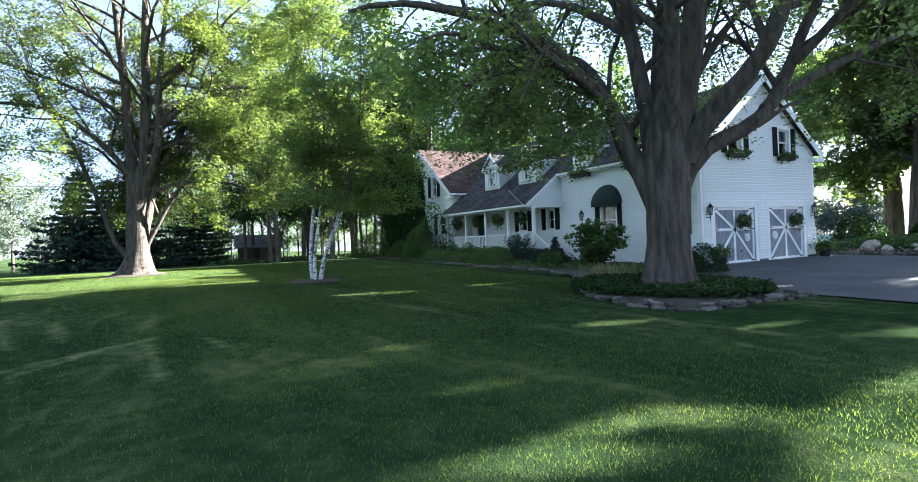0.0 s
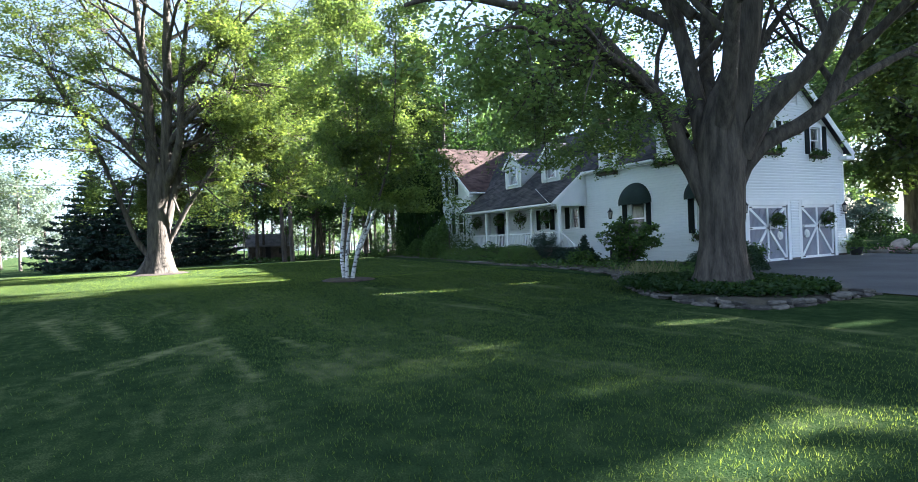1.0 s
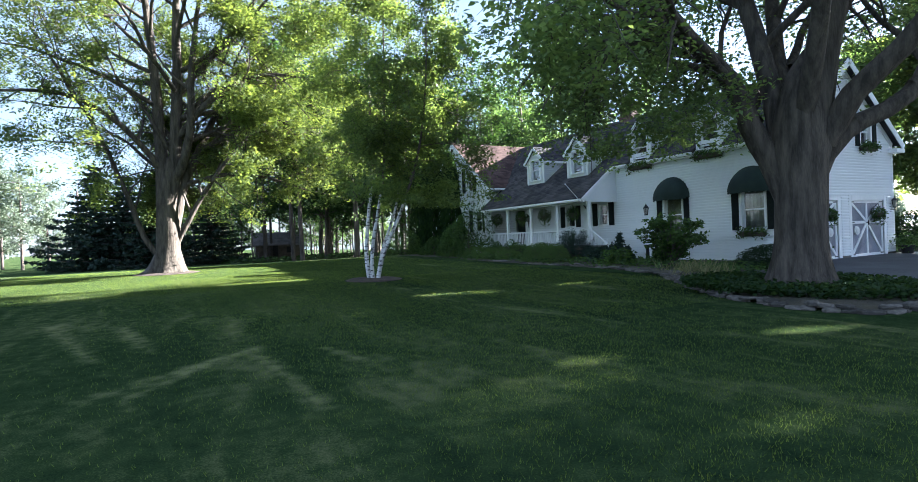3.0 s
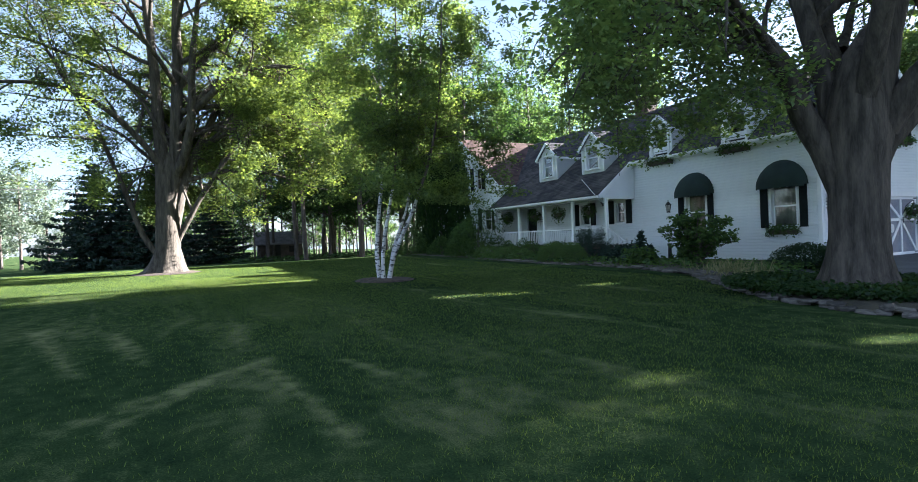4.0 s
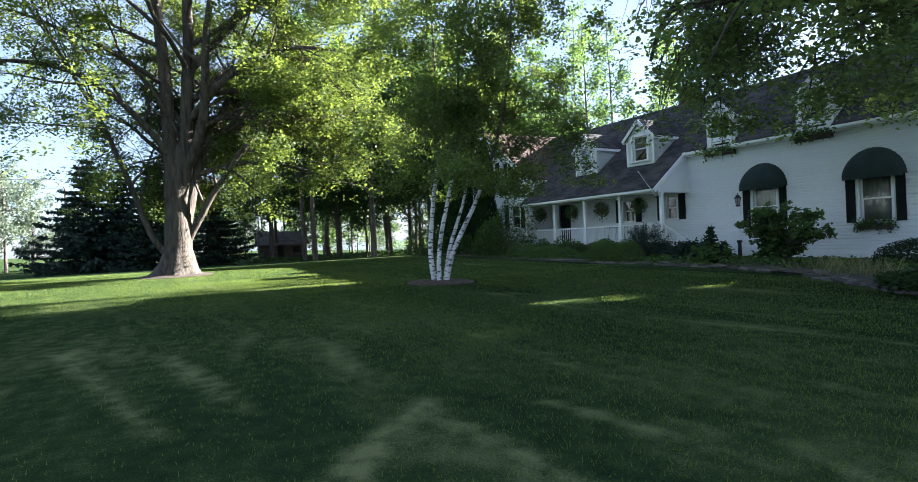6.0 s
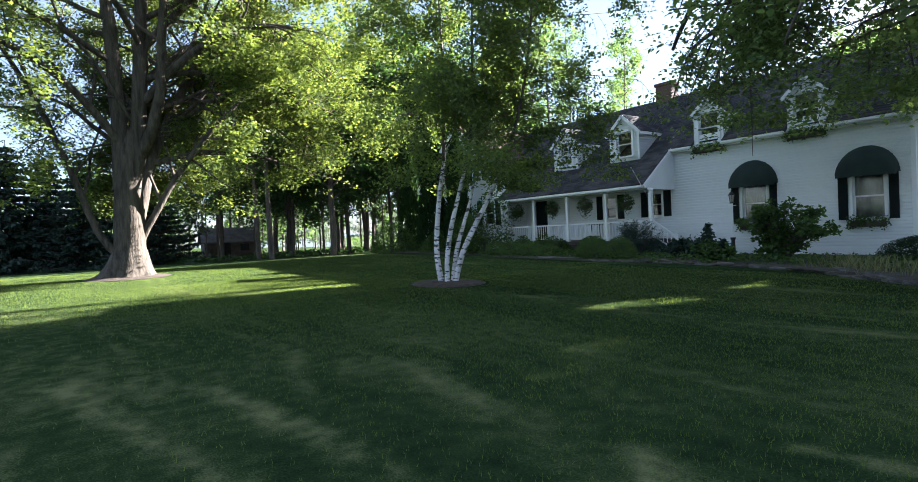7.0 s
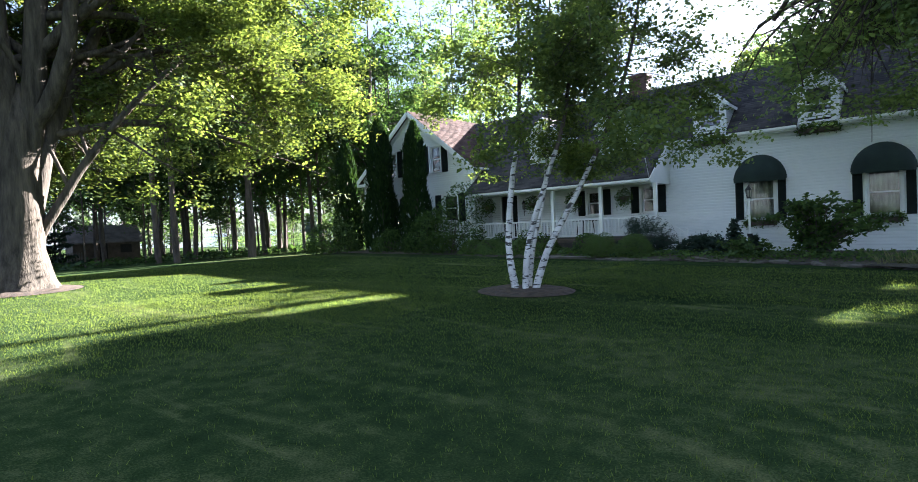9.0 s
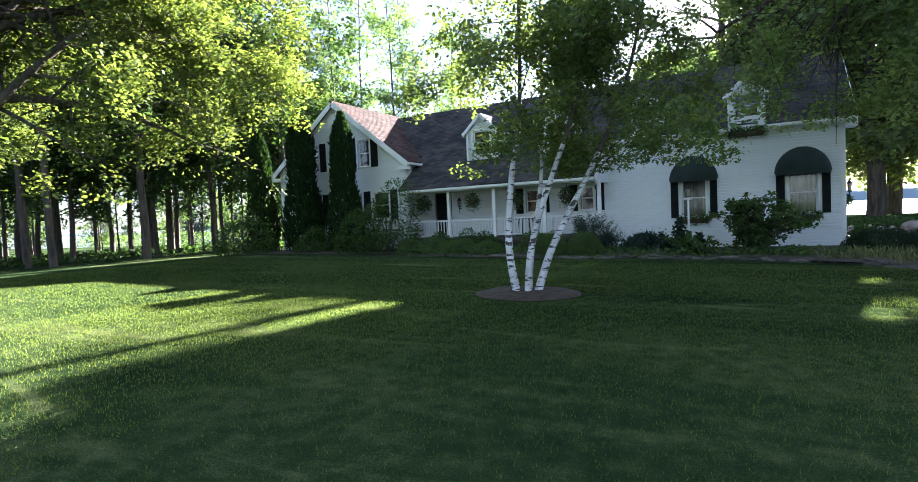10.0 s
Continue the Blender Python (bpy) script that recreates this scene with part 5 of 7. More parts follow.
LIMBS_R = [
    ([(0.08, 1.40, 0.00), (-0.20, 2.37, 0.00), (-0.75, 3.44, -0.11), (-1.12, 4.45, -0.32), (-2.14, 5.58, -0.86), (-3.21, 7.18, -1.50), (-4.92, 9.11, -2.14)], [0.30, 0.31, 0.23, 0.19, 0.16, 0.12, 0.05]),
    ([(-1.07, 4.40, -0.32), (-2.35, 5.25, 0.54), (-4.28, 5.90, 1.28), (-5.70, 6.22, 1.93)], [0.11, 0.08, 0.06, 0.03]),
    ([(-0.11, 2.90, 0.11), (-0.21, 4.18, 0.32), (-0.54, 6.32, 0.96), (-0.96, 9.53, 1.93), (-1.71, 13.81, 2.57)], [0.28, 0.23, 0.19, 0.13, 0.05]),
    ([(0.32, 3.33, 0.00), (0.54, 4.40, 0.00), (0.83, 6.75, -0.21), (0.96, 10.07, -0.32), (0.64, 14.88, 0.11), (0.43, 18.09, 0.21)], [0.38, 0.31, 0.26, 0.19, 0.10, 0.04]),
    ([(0.54, 3.01, 0.00), (1.02, 3.86, -0.21), (2.03, 4.93, -0.64), (2.68, 6.54, -1.28), (3.42, 9.53, -2.35), (4.07, 12.74, -3.00)], [0.29, 0.23, 0.19, 0.17, 0.11, 0.05]),
    ([(0.43, 2.47, 0.11), (1.02, 3.22, 0.21), (2.25, 3.92, 0.54), (3.00, 5.15, 0.96), (3.64, 6.54, 1.50), (5.14, 9.11, 2.35)], [0.28, 0.20, 0.17, 0.14, 0.12, 0.05]),
    ([(0.21, 3.33, 0.32), (0.00, 4.83, 0.96), (0.11, 6.97, 2.14), (0.54, 9.53, 3.85), (0.86, 11.67, 5.35)], [0.24, 0.19, 0.16, 0.11, 0.04]),
    ([(0.21, 3.33, -0.21), (0.32, 5.04, -1.07), (0.21, 7.18, -2.57), (-0.21, 9.75, -4.28), (-0.43, 11.67, -5.35)], [0.23, 0.17, 0.14, 0.10, 0.04]),
    ([(-0.64, 3.54, 0.11), (-1.50, 5.47, 1.50), (-2.57, 6.75, 3.21), (-3.85, 6.75, 4.49), (-5.14, 6.11, 5.56)], [0.16, 0.13, 0.11, 0.07, 0.04]),
    ([(-1.50, 4.83, -0.43), (-3.00, 5.90, -2.14), (-4.92, 6.32, -3.42), (-5.90, 6.11, -4.07)], [0.13, 0.11, 0.07, 0.04]),
    ([(-0.54, 6.32, 0.96), (-2.35, 8.04, 2.35), (-4.07, 8.68, 3.42), (-5.78, 8.04, 4.49)], [0.14, 0.11, 0.08, 0.04]),
    ([(-0.32, 6.54, 0.54), (-2.14, 8.89, 0.64), (-4.49, 9.96, 0.43), (-5.70, 9.75, 0.21)], [0.14, 0.11, 0.07, 0.04]),
    ([(-2.14, 5.58, -0.86), (-3.85, 6.54, 0.86), (-5.35, 6.54, 2.35), (-5.90, 5.68, 3.42)], [0.11, 0.10, 0.07, 0.04]),
    ([(0.86, 8.46, -0.21), (-1.28, 11.14, -1.71), (-4.07, 12.96, -3.00), (-5.75, 13.39, -3.85)], [0.13, 0.11, 0.07, 0.04]),
    ([(0.86, 9.11, -0.21), (-0.86, 12.10, 1.93), (-3.21, 14.24, 4.28), (-5.35, 14.88, 5.99)], [0.13, 0.11, 0.07, 0.04]),
    ([(0.86, 8.46, -0.21), (2.78, 11.25, 1.28), (5.14, 12.74, 2.57), (7.06, 12.96, 3.64)], [0.13, 0.11, 0.07, 0.04]),
    ([(2.68, 6.54, -1.28), (4.49, 7.39, -0.64), (6.42, 7.39, 0.21), (8.35, 6.54, 0.86)], [0.11, 0.10, 0.07, 0.04]),
    ([(3.00, 5.15, 0.96), (4.71, 6.75, 0.00), (6.63, 7.61, -0.86), (8.56, 7.39, -1.50)], [0.11, 0.10, 0.07, 0.04]),
    ([(3.42, 9.53, -2.35), (5.35, 10.39, -2.78), (7.28, 10.18, -3.64)], [0.11, 0.07, 0.04]),
    ([(-1.50, 5.47, 1.50), (-3.42, 6.32, 2.78), (-5.14, 5.90, 4.07), (-5.60, 4.83, 5.14)], [0.05, 0.04, 0.03, 0.015]),
    ([(0.21, 4.83, 0.96), (0.96, 6.32, 2.78), (1.71, 7.18, 4.71), (2.57, 7.39, 6.63)], [0.11, 0.08, 0.07, 0.04]),
    ([(0.11, 6.97, 2.14), (-0.86, 8.04, 3.85), (-1.71, 8.46, 5.78)], [0.11, 0.07, 0.04]),
    ([(0.54, 4.40, 0.00), (1.39, 6.11, 1.71), (2.35, 7.61, 3.21), (3.42, 8.46, 4.92)], [0.12, 0.10, 0.07, 0.04]),
    ([(2.25, 4.08, 0.54), (3.85, 5.04, 1.71), (5.56, 5.90, 2.78), (7.06, 6.22, 3.64)], [0.11, 0.10, 0.07, 0.04]),
    ([(-2.35, 5.25, 0.54), (-3.40, 5.70, -0.40), (-4.40, 5.10, -1.00), (-5.00, 4.10, -1.30)], [0.06, 0.04, 0.03, 0.015]),
    ([(-4.28, 5.90, 1.28), (-5.20, 5.70, 0.60), (-6.00, 4.80, 0.20)], [0.05, 0.03, 0.015]),
    ([(-3.85, 6.54, 0.86), (-4.60, 5.80, 1.80), (-5.20, 4.50, 2.40)], [0.05, 0.03, 0.015]),
    ([(-1.50, 5.47, 1.50), (-2.20, 5.40, 2.60), (-2.80, 4.50, 3.40)], [0.05, 0.03, 0.015]),
    ([(-2.14, 5.58, -0.86), (-2.90, 5.60, -1.80), (-3.40, 4.70, -2.40)], [0.05, 0.03, 0.015]),
    ([(-2.10, 5.60, -0.80), (-3.30, 6.60, -0.20), (-4.60, 7.00, 0.30), (-5.90, 6.60, 0.60)], [0.07, 0.05, 0.035, 0.015]),
    ([(-4.28, 5.90, 1.28), (-4.45, 5.20, 2.30), (-4.36, 4.00, 2.60), (-4.33, 2.80, 2.62)], [0.028, 0.020, 0.013, 0.007]),
]
FOOT_R = (4.10, -6.78)
big_tree("maple_tree", "large maple with thick forked limbs in a raised bed", FOOT_R, 0.20, (-0.65, 0.76), TRUNK_R, LIMBS_R, SPEC_R, (0.118, 9, 0.15, 8, 0.16), 4, M_BARK, M_LEAF_LIFTED)

# the maple on the far side of the lawn
SPEC_L = dict(orders=3, wander=0.09, lift=[0.2, -0.05, -0.35, -0.6], per_metre=[1.0, 1.25, 1.7, 0], angle=(35, 72), shrink=(0.40, 0.60), first=0.22, clear=2.0, low_wood=2.0, clump=(0.80, -0.06), boughs=[(6, lambda s, q, z: (s < -0.6) & (s > -4.5) & (z > 3.6) & (z < 10), (-0.3, 0.6, -0.3)), (16, lambda s, q, z: (s > 0.6) & (s < 3.5) & (q > 0.0) & (z > 4.2) & (z < 13), (0.4, 1.0, 0.1)), (58, lambda s, q, z: (s > 3.2) & (z > 4.2) & (z < 13), (0.3, 0.1, 0.1)), (44, lambda s, q, z: (s > -1.6) & (s < 1.6) & (q > -0.3) & (z > 3.8) & (z < 13), (0.1, 1.2, 0.1))],
              keep=lambda s, q, z, u: ~np.logical_and(np.logical_and(s > -1.6, s < 1.5), np.logical_and(q < 0.6, z < 13)) & np.logical_or(s > -1.0, u < 0.56) & ~((s > 0.3) & (s < 3.0) & (q < 0.9) & (z < 12) & (u > 0.50))
              & ((z < 13.5) | (u < 0.4)) & ~((s > 0.3) & (np.abs(q) < 1.1) & (z < 3.4 + 0.42 * s)))
TRUNK_L = [(0.0, 0.15, 0, 1.05), (0.05, 0.6, 0, 0.72), (0.12, 1.4, 0, 0.52), (0.15, 2.6, 0, 0.50), (0.2, 3.6, 0, 0.48), (0.25, 4.6, 0, 0.40), (0.27, 5.2, 0, 0.24), (0.28, 5.7, 0, 0.05)]
LIMBS_L = [
    ([(-0.15, 0.9, 0), (-0.8, 2.0, 0.1), (-1.35, 3.7, 0.3), (-2.3, 6.3, 0.6), (-3.6, 9.0, 1.0), (-5.0, 11.5, 1.2)], [0.15, 0.13, 0.11, 0.09, 0.07, 0.04]),
    ([(0.0, 3.4, 0), (-0.02, 5.0, 0.1), (-0.1, 8.5, 0.3), (-0.3, 12.5, 0.5), (-0.6, 17, 0.6)], [0.36, 0.30, 0.24, 0.17, 0.05]),
    ([(0.3, 3.4, 0), (0.45, 5.0, -0.1), (0.7, 9.0, -0.4), (0.8, 13, -0.8), (1.0, 18, -1.0)], [0.36, 0.30, 0.24, 0.16, 0.05]),
    ([(0.2, 1.6, 0), (0.4, 2.6, 0), (0.9, 4.4, 0.1), (1.6, 6.0, 0.3), (2.5, 8.0, 0.6), (4.2, 11, 1.2)], [0.28, 0.30, 0.24, 0.20, 0.15, 0.05]),
    ([(0.3, 1.2, 0), (1.0, 2.6, -0.3), (1.9, 4.2, -0.8), (3.2, 6.0, -1.6), (5.0, 7.6, -2.2)], [0.14, 0.12, 0.10, 0.08, 0.04]),
    ([(0.3, 4.2, 0), (1.1, 6.2, -0.8), (1.4, 10, -1.6), (1.9, 14, -2.4)], [0.24, 0.20, 0.14, 0.05]),
    ([(1.6, 6.0, 0.3), (3.4, 7.0, -0.6), (5.4, 7.4, -1.2), (7.6, 6.6, -1.4)], [0.16, 0.13, 0.10, 0.04]),
    ([(0.2, 4.4, 0.2), (1.2, 6.0, 1.8), (2.4, 7.2, 3.6), (3.6, 7.4, 5.6)], [0.18, 0.14, 0.10, 0.04]),
    ([(0.6, 6.4, -0.2), (2.2, 8.2, -1.8), (4.0, 9.0, -3.2), (5.6, 8.8, -4.4)], [0.18, 0.14, 0.10, 0.04]),
    ([(0.7, 8.4, -0.4), (2.4, 10.4, -1.0), (4.4, 12.0, -1.6), (6.6, 12.4, -2.0)], [0.16, 0.13, 0.10, 0.04]),
    ([(0.0, 5.0, 0), (-1.6, 7.0, -0.6), (-3.6, 8.0, -1.4), (-6.4, 7.8, -2.0)], [0.15, 0.12, 0.09, 0.03]),
    ([(0.5, 7.0, -0.2), (2.4, 9.0, 0.4), (4.8, 10.2, 1.0), (7.4, 10.0, 1.4)], [0.15, 0.12, 0.09, 0.03]),
    ([(0.9, 4.4, 0.1), (2.6, 4.8, -0.8), (4.4, 4.6, -1.5), (6.2, 3.9, -2.0)], [0.12, 0.10, 0.07, 0.03]),
]
big_tree("maple_tree", "tall maple with many upright stems on the lawn", (-18.2, -18.2), 0.26, (-0.999, 0.03), TRUNK_L, LIMBS_L, SPEC_L, (0.115, 19, 0.15, 10, 0.15), 12, M_BARK, M_LEAF)


# the birch clump
def birch_clump():
    base, z0 = np.array([-6.3, -12.35]), 0.08
    rng = np.random.default_rng(21)
    t = thing("birch_tree", "clump of four white birch stems in a mulch ring", "tree", (*base, z0))
    loc = np.array([*base, z0])
    view = (-0.40, 0.92)
    stems = [
        ([(-0.18, 0.0, 0), (-0.30, 0.75, 0), (-0.30, 1.45, 0.05), (-0.20, 2.4, 0.1), (-0.02, 3.5, 0.1), (0.05, 6.2, 0.1), (0.0, 11.5, 0)], [0.085, 0.07, 0.065, 0.055, 0.042, 0.03, 0.010]),
        ([(0.0, 0.0, -0.05), (0.06, 0.75, -0.1), (0.26, 1.55, -0.15), (0.55, 2.35, -0.2), (0.98, 3.7, -0.3), (1.15, 6.2, -0.3), (1.2, 10.6, -0.2)], [0.07, 0.062, 0.058, 0.046, 0.036, 0.026, 0.01]),
        ([(0.02, 0.0, 0.15), (0.12, 0.95, 0.3), (0.28, 1.7, 0.5), (0.40, 2.6, 0.8), (0.5, 4.8, 1.3), (0.6, 9.6, 1.6)], [0.065, 0.058, 0.046, 0.036, 0.026, 0.01]),
        ([(0.16, 0.0, 0.0), (0.45, 0.85, 0), (0.92, 1.75, 0.1), (1.2, 2.25, 0.15), (1.95, 3.9, 0.2), (2.4, 6.0, 0.2), (2.6, 9.4, 0.2)], [0.08, 0.068, 0.06, 0.048, 0.036, 0.024, 0.01]),
    ]
    spec = dict(orders=2, wander=0.10, lift=[0.0, -0.6, -1.5], per_metre=[4.2, 4.8, 0], angle=(38, 80), shrink=(0.27, 0.47), first=0.36)
    twigs, thin = [], []
    for pts, rad in stems:
        P, R = smooth_line(in_plane(base, view, pts), rad, 0.2)
        k = int(np.searchsorted(P[:, 2], 2.9 + rng.normal(0, 0.3)))
        V, F = tube_arrays([(P[:k + 1] - loc, R[:k + 1])], 12)
        mesh_part("stem", V, F, M_BIRCH, t, "white birch stem with dark marks", smooth=True)
        V, F = tube_arrays([(P[k:] - loc, R[k:])], 10)
        mesh_part("upper_stem", V, F, M_BARK_DARK, t, "brown young upper stem", smooth=True)
        lines = []
        side_limbs(rng, lines, twigs, P, R, 6.6, 0, spec, first=0.19)
        thin += lines
    V, F = tube_arrays([(p - loc, r * 0.7) for p, r in thin if p[-1, 2] - z0 > 3.0], 5)
    mesh_part("branching", V, F, M_BARK_DARK, t)
    C = twig_leaves(rng, twigs, 34, 0.07) - loc
    C = clumped(rng, C, 1.05, -0.16)
    C = sprays(rng, C, 5, 0.10)
    spray = np.arange(len(C)) // 5
    u = rng.uniform(size=len(C) // 5 + 1)[spray]
    low = (C[:, 2] > 2.35) & (u < 0.74 + 0.18 * (C[:, 2] - 2.35))
    C, spray = C[low], np.unique(spray[low], return_inverse=True)[1]
    V, F = leaf_arrays(rng, C, 0.086, "rhomb", 0.8, 0.5, spray)
    mesh_part("crown", V, F, M_LEAF_BIRCH, t)


birch_clump()


def woods_tree(name, label, seed, height, clear, spread, leaf, per, mat, bark, trunk_r=0.2, group="woods behind the lawn", lean=0.03, orders=2, dens=2.4, lift=(0.35, 0.0, -0.3), shape="far", site=None, bare=None):
    """A forest tree: a tall stem, bare below, with an open uneven crown."""
    rng = np.random.default_rng(seed)
    t = thing(name, label, "tree", (0, 0, 0), group)
    n = 9
    z = np.linspace(-0.1, height, n)
    xy = np.cumsum(rng.normal(0, lean * height / n, (n, 2)), 0)
    xy -= xy[0]
    P, R = smooth_line(np.column_stack([xy, z]), np.linspace(trunk_r, 0.03, n), 0.7)
    wood = [flare(rng, P, R, 10, 5, 0.12)]
    lines, twigs = [], []
    spec = dict(orders=orders, wander=0.12, lift=list(lift), per_metre=[0.0, dens, 0], angle=(35, 75), shrink=(0.35, 0.6), first=0.2)
    count = int((height - clear) * 2.2)
    for f in np.linspace(0, 1, count):
        h = clear + (height - clear) * f
        k = min(np.searchsorted(P[:, 2], h), len(P) - 1)
        a = rng.uniform(0, 2 * np.pi)
        length = spread * (0.35 + 0.65 * math.sin(math.pi * min(0.12 + 0.88 * f, 0.97))) * rng.uniform(0.6, 1.2)
        branch(rng, lines, twigs, P[k], (math.cos(a), math.sin(a), rng.uniform(0.1, 0.9)), length, max(R[k] * 0.45, 0.03), 1, spec)
    wood.append(tube_arrays([(p, r) for p, r in lines if r[0] > 0.026], 5))
    V, F = joined(*wood)
    mesh_part("trunk", V, F, bark, t, smooth=True)
    C = twig_leaves(rng, twigs, per, leaf * 0.8)
    if site:
        x, y, turn, size = site
        t.matrix_basis = Matrix.Translation((x, y, float(ground_z(x, y)))) @ Matrix.Rotation(radians(turn), 4, "Z") @ Matrix.Scale(size, 4)
        c, s = math.cos(radians(turn)), math.sin(radians(turn))
        W = np.column_stack([x + size * (c * C[:, 0] - s * C[:, 1]), y + size * (s * C[:, 0] + c * C[:, 1]), size * C[:, 2] + float(ground_z(x, y))])
        drop = in_sun_gap(W, rng)
        if bare:
            drop |= bare(W)
        C = C[~drop]
    V, F = leaf_arrays(rng, C, leaf, shape, 0.4)
    mesh_part("crown", V, F, mat, t)
    return t


def put(ob, x, y, turn=0.0, size=1.0, first=[]):
    """Sets the first one down where it is wanted, and copies of it after that."""
    m = Matrix.Translation((x, y, float(ground_z(x, y)))) @ Matrix.Rotation(radians(turn), 4, "Z")
    if ob.name not in first:
        first.append(ob.name)
        ob.matrix_basis = m @ Matrix.Scale(size, 4)
        return ob
    c = copy_thing(ob, m)
    c.scale = (size, size, size)
    return c


WOODS = [
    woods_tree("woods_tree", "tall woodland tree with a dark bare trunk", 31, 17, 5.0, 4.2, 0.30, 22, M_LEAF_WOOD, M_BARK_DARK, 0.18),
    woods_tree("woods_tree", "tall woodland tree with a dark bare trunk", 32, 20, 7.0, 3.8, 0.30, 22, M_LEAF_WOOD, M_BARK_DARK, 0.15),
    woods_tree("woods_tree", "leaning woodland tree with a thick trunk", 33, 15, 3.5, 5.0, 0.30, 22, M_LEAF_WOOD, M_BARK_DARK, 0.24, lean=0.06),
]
THIN = woods_tree("poplar_tree", "slender tall tree with open feathery crown", 36, 21, 6.0, 2.6, 0.26, 34, M_LEAF_PALE, M_BARK_DARK, 0.16, "tall trees behind the house", lift=(0.6, 0.3, -0.1))
PALE = woods_tree("far_tree", "broad green tree beyond the lawn, leaves paled for haze", 37, 14, 2.5, 4.2, 0.34, 26, M_LEAF_HAZE, M_BARK_DARK, 0.22, "far trees across the field")
SAPLING = woods_tree("understory_tree", "small bright understory tree", 38, 6, 0.8, 2.4, 0.24, 26, M_LEAF_PALE, M_BARK_DARK, 0.07, "understory of the woods")

rng = np.random.default_rng(5)
# woods beyond the lawn
for i in range(24):
    x = rng.uniform(-66, -36)
    y = rng.uniform(-12, 26) + (x + 50) * 0.1
    put(WOODS[i % 3], x, y, rng.uniform(0, 360), rng.uniform(0.8, 1.15))
for x, y, k, s in ((-32.7, -9.3, 0, 1.0), (-48.3, 6.4, 2, 1.1), (-29.5, 4.0, 2, 1.1), (-30.6, -4.9, 2, 1.0), (-31, -9.0, 0, 1.0), (-33, 1.0, 1, 1.0), (-31.5, 7.5, 1, 0.80)):
    put(WOODS[k], x, y, rng.uniform(0, 360), s)
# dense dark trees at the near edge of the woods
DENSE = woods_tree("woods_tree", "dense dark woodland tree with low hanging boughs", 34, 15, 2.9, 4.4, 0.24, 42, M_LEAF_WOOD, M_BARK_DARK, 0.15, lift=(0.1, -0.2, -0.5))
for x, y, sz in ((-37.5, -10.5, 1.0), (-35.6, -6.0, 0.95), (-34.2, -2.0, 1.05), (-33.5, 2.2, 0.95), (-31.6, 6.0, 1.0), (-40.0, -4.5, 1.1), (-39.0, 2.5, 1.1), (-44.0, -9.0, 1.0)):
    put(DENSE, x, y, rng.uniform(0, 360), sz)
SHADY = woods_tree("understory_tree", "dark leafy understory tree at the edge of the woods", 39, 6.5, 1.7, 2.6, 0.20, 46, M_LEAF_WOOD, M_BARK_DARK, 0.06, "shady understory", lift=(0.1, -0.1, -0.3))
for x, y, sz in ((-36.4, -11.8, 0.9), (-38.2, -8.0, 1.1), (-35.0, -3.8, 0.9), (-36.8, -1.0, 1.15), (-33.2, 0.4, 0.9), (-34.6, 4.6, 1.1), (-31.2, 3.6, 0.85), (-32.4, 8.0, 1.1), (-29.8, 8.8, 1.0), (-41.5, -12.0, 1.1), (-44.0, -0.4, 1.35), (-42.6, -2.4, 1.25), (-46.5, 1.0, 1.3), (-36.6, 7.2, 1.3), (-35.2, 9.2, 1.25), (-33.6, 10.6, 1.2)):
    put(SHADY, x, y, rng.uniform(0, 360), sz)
# tall open trees behind the wing
for x, y, s in ((-27, 13, 0.9), (-30, 19, 1.0), (-33, 13, 0.95), (-29, 26, 1.0), (-40, 14, 0.9), (-25.5, 21, 0.85), (-34.5, 18.5, 1.1)):
    put(THIN, x, y, rng.uniform(0, 360), s)
# far trees over the field
for x, y, s in ((-75, -33.4, 0.88), (-79, -31.2, 0.80), (-86, -37.5, 0.95), (-78, -37.5, 1.0), (-96, -44, 0.8)):
    put(PALE, x, y, rng.uniform(0, 360), s)
FAR = woods_tree("distant_tree", "green tree at the end of the view, haze in its leaf colour", 45, 15, 2.0, 5.0, 0.95, 8, M_LEAF_HAZE, M_BARK_DARK, 0.22, "distant belt of trees", dens=1.2)
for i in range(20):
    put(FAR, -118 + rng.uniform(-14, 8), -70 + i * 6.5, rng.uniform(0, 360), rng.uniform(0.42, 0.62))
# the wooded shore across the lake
SHORE = woods_tree("shore_tree", "dark tree on the far shore of the lake, haze in its leaf colour", 46, 15, 1.0, 5.6, 1.1, 9, M_LEAF_SHORE, M_BARK_DARK, 0.2, "trees on the far shore", dens=1.2)
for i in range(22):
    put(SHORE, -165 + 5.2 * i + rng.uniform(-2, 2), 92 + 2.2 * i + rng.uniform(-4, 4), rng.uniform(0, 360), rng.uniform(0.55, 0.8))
for i in range(26):
    put(SAPLING, rng.uniform(-82, -58), rng.uniform(-17, 14), rng.uniform(0, 360), rng.uniform(1.2, 2.0))
for i in range(16):
    put(SAPLING, -78 + 3.1 * i + rng.uniform(-1, 1), rng.uniform(21, 27), rng.uniform(0, 360), rng.uniform(0.5, 0.95))
for i in range(18):
    put(SAPLING, rng.uniform(-74, -42), rng.uniform(-8, 28), rng.uniform(0, 360), rng.uniform(0.7, 1.4))
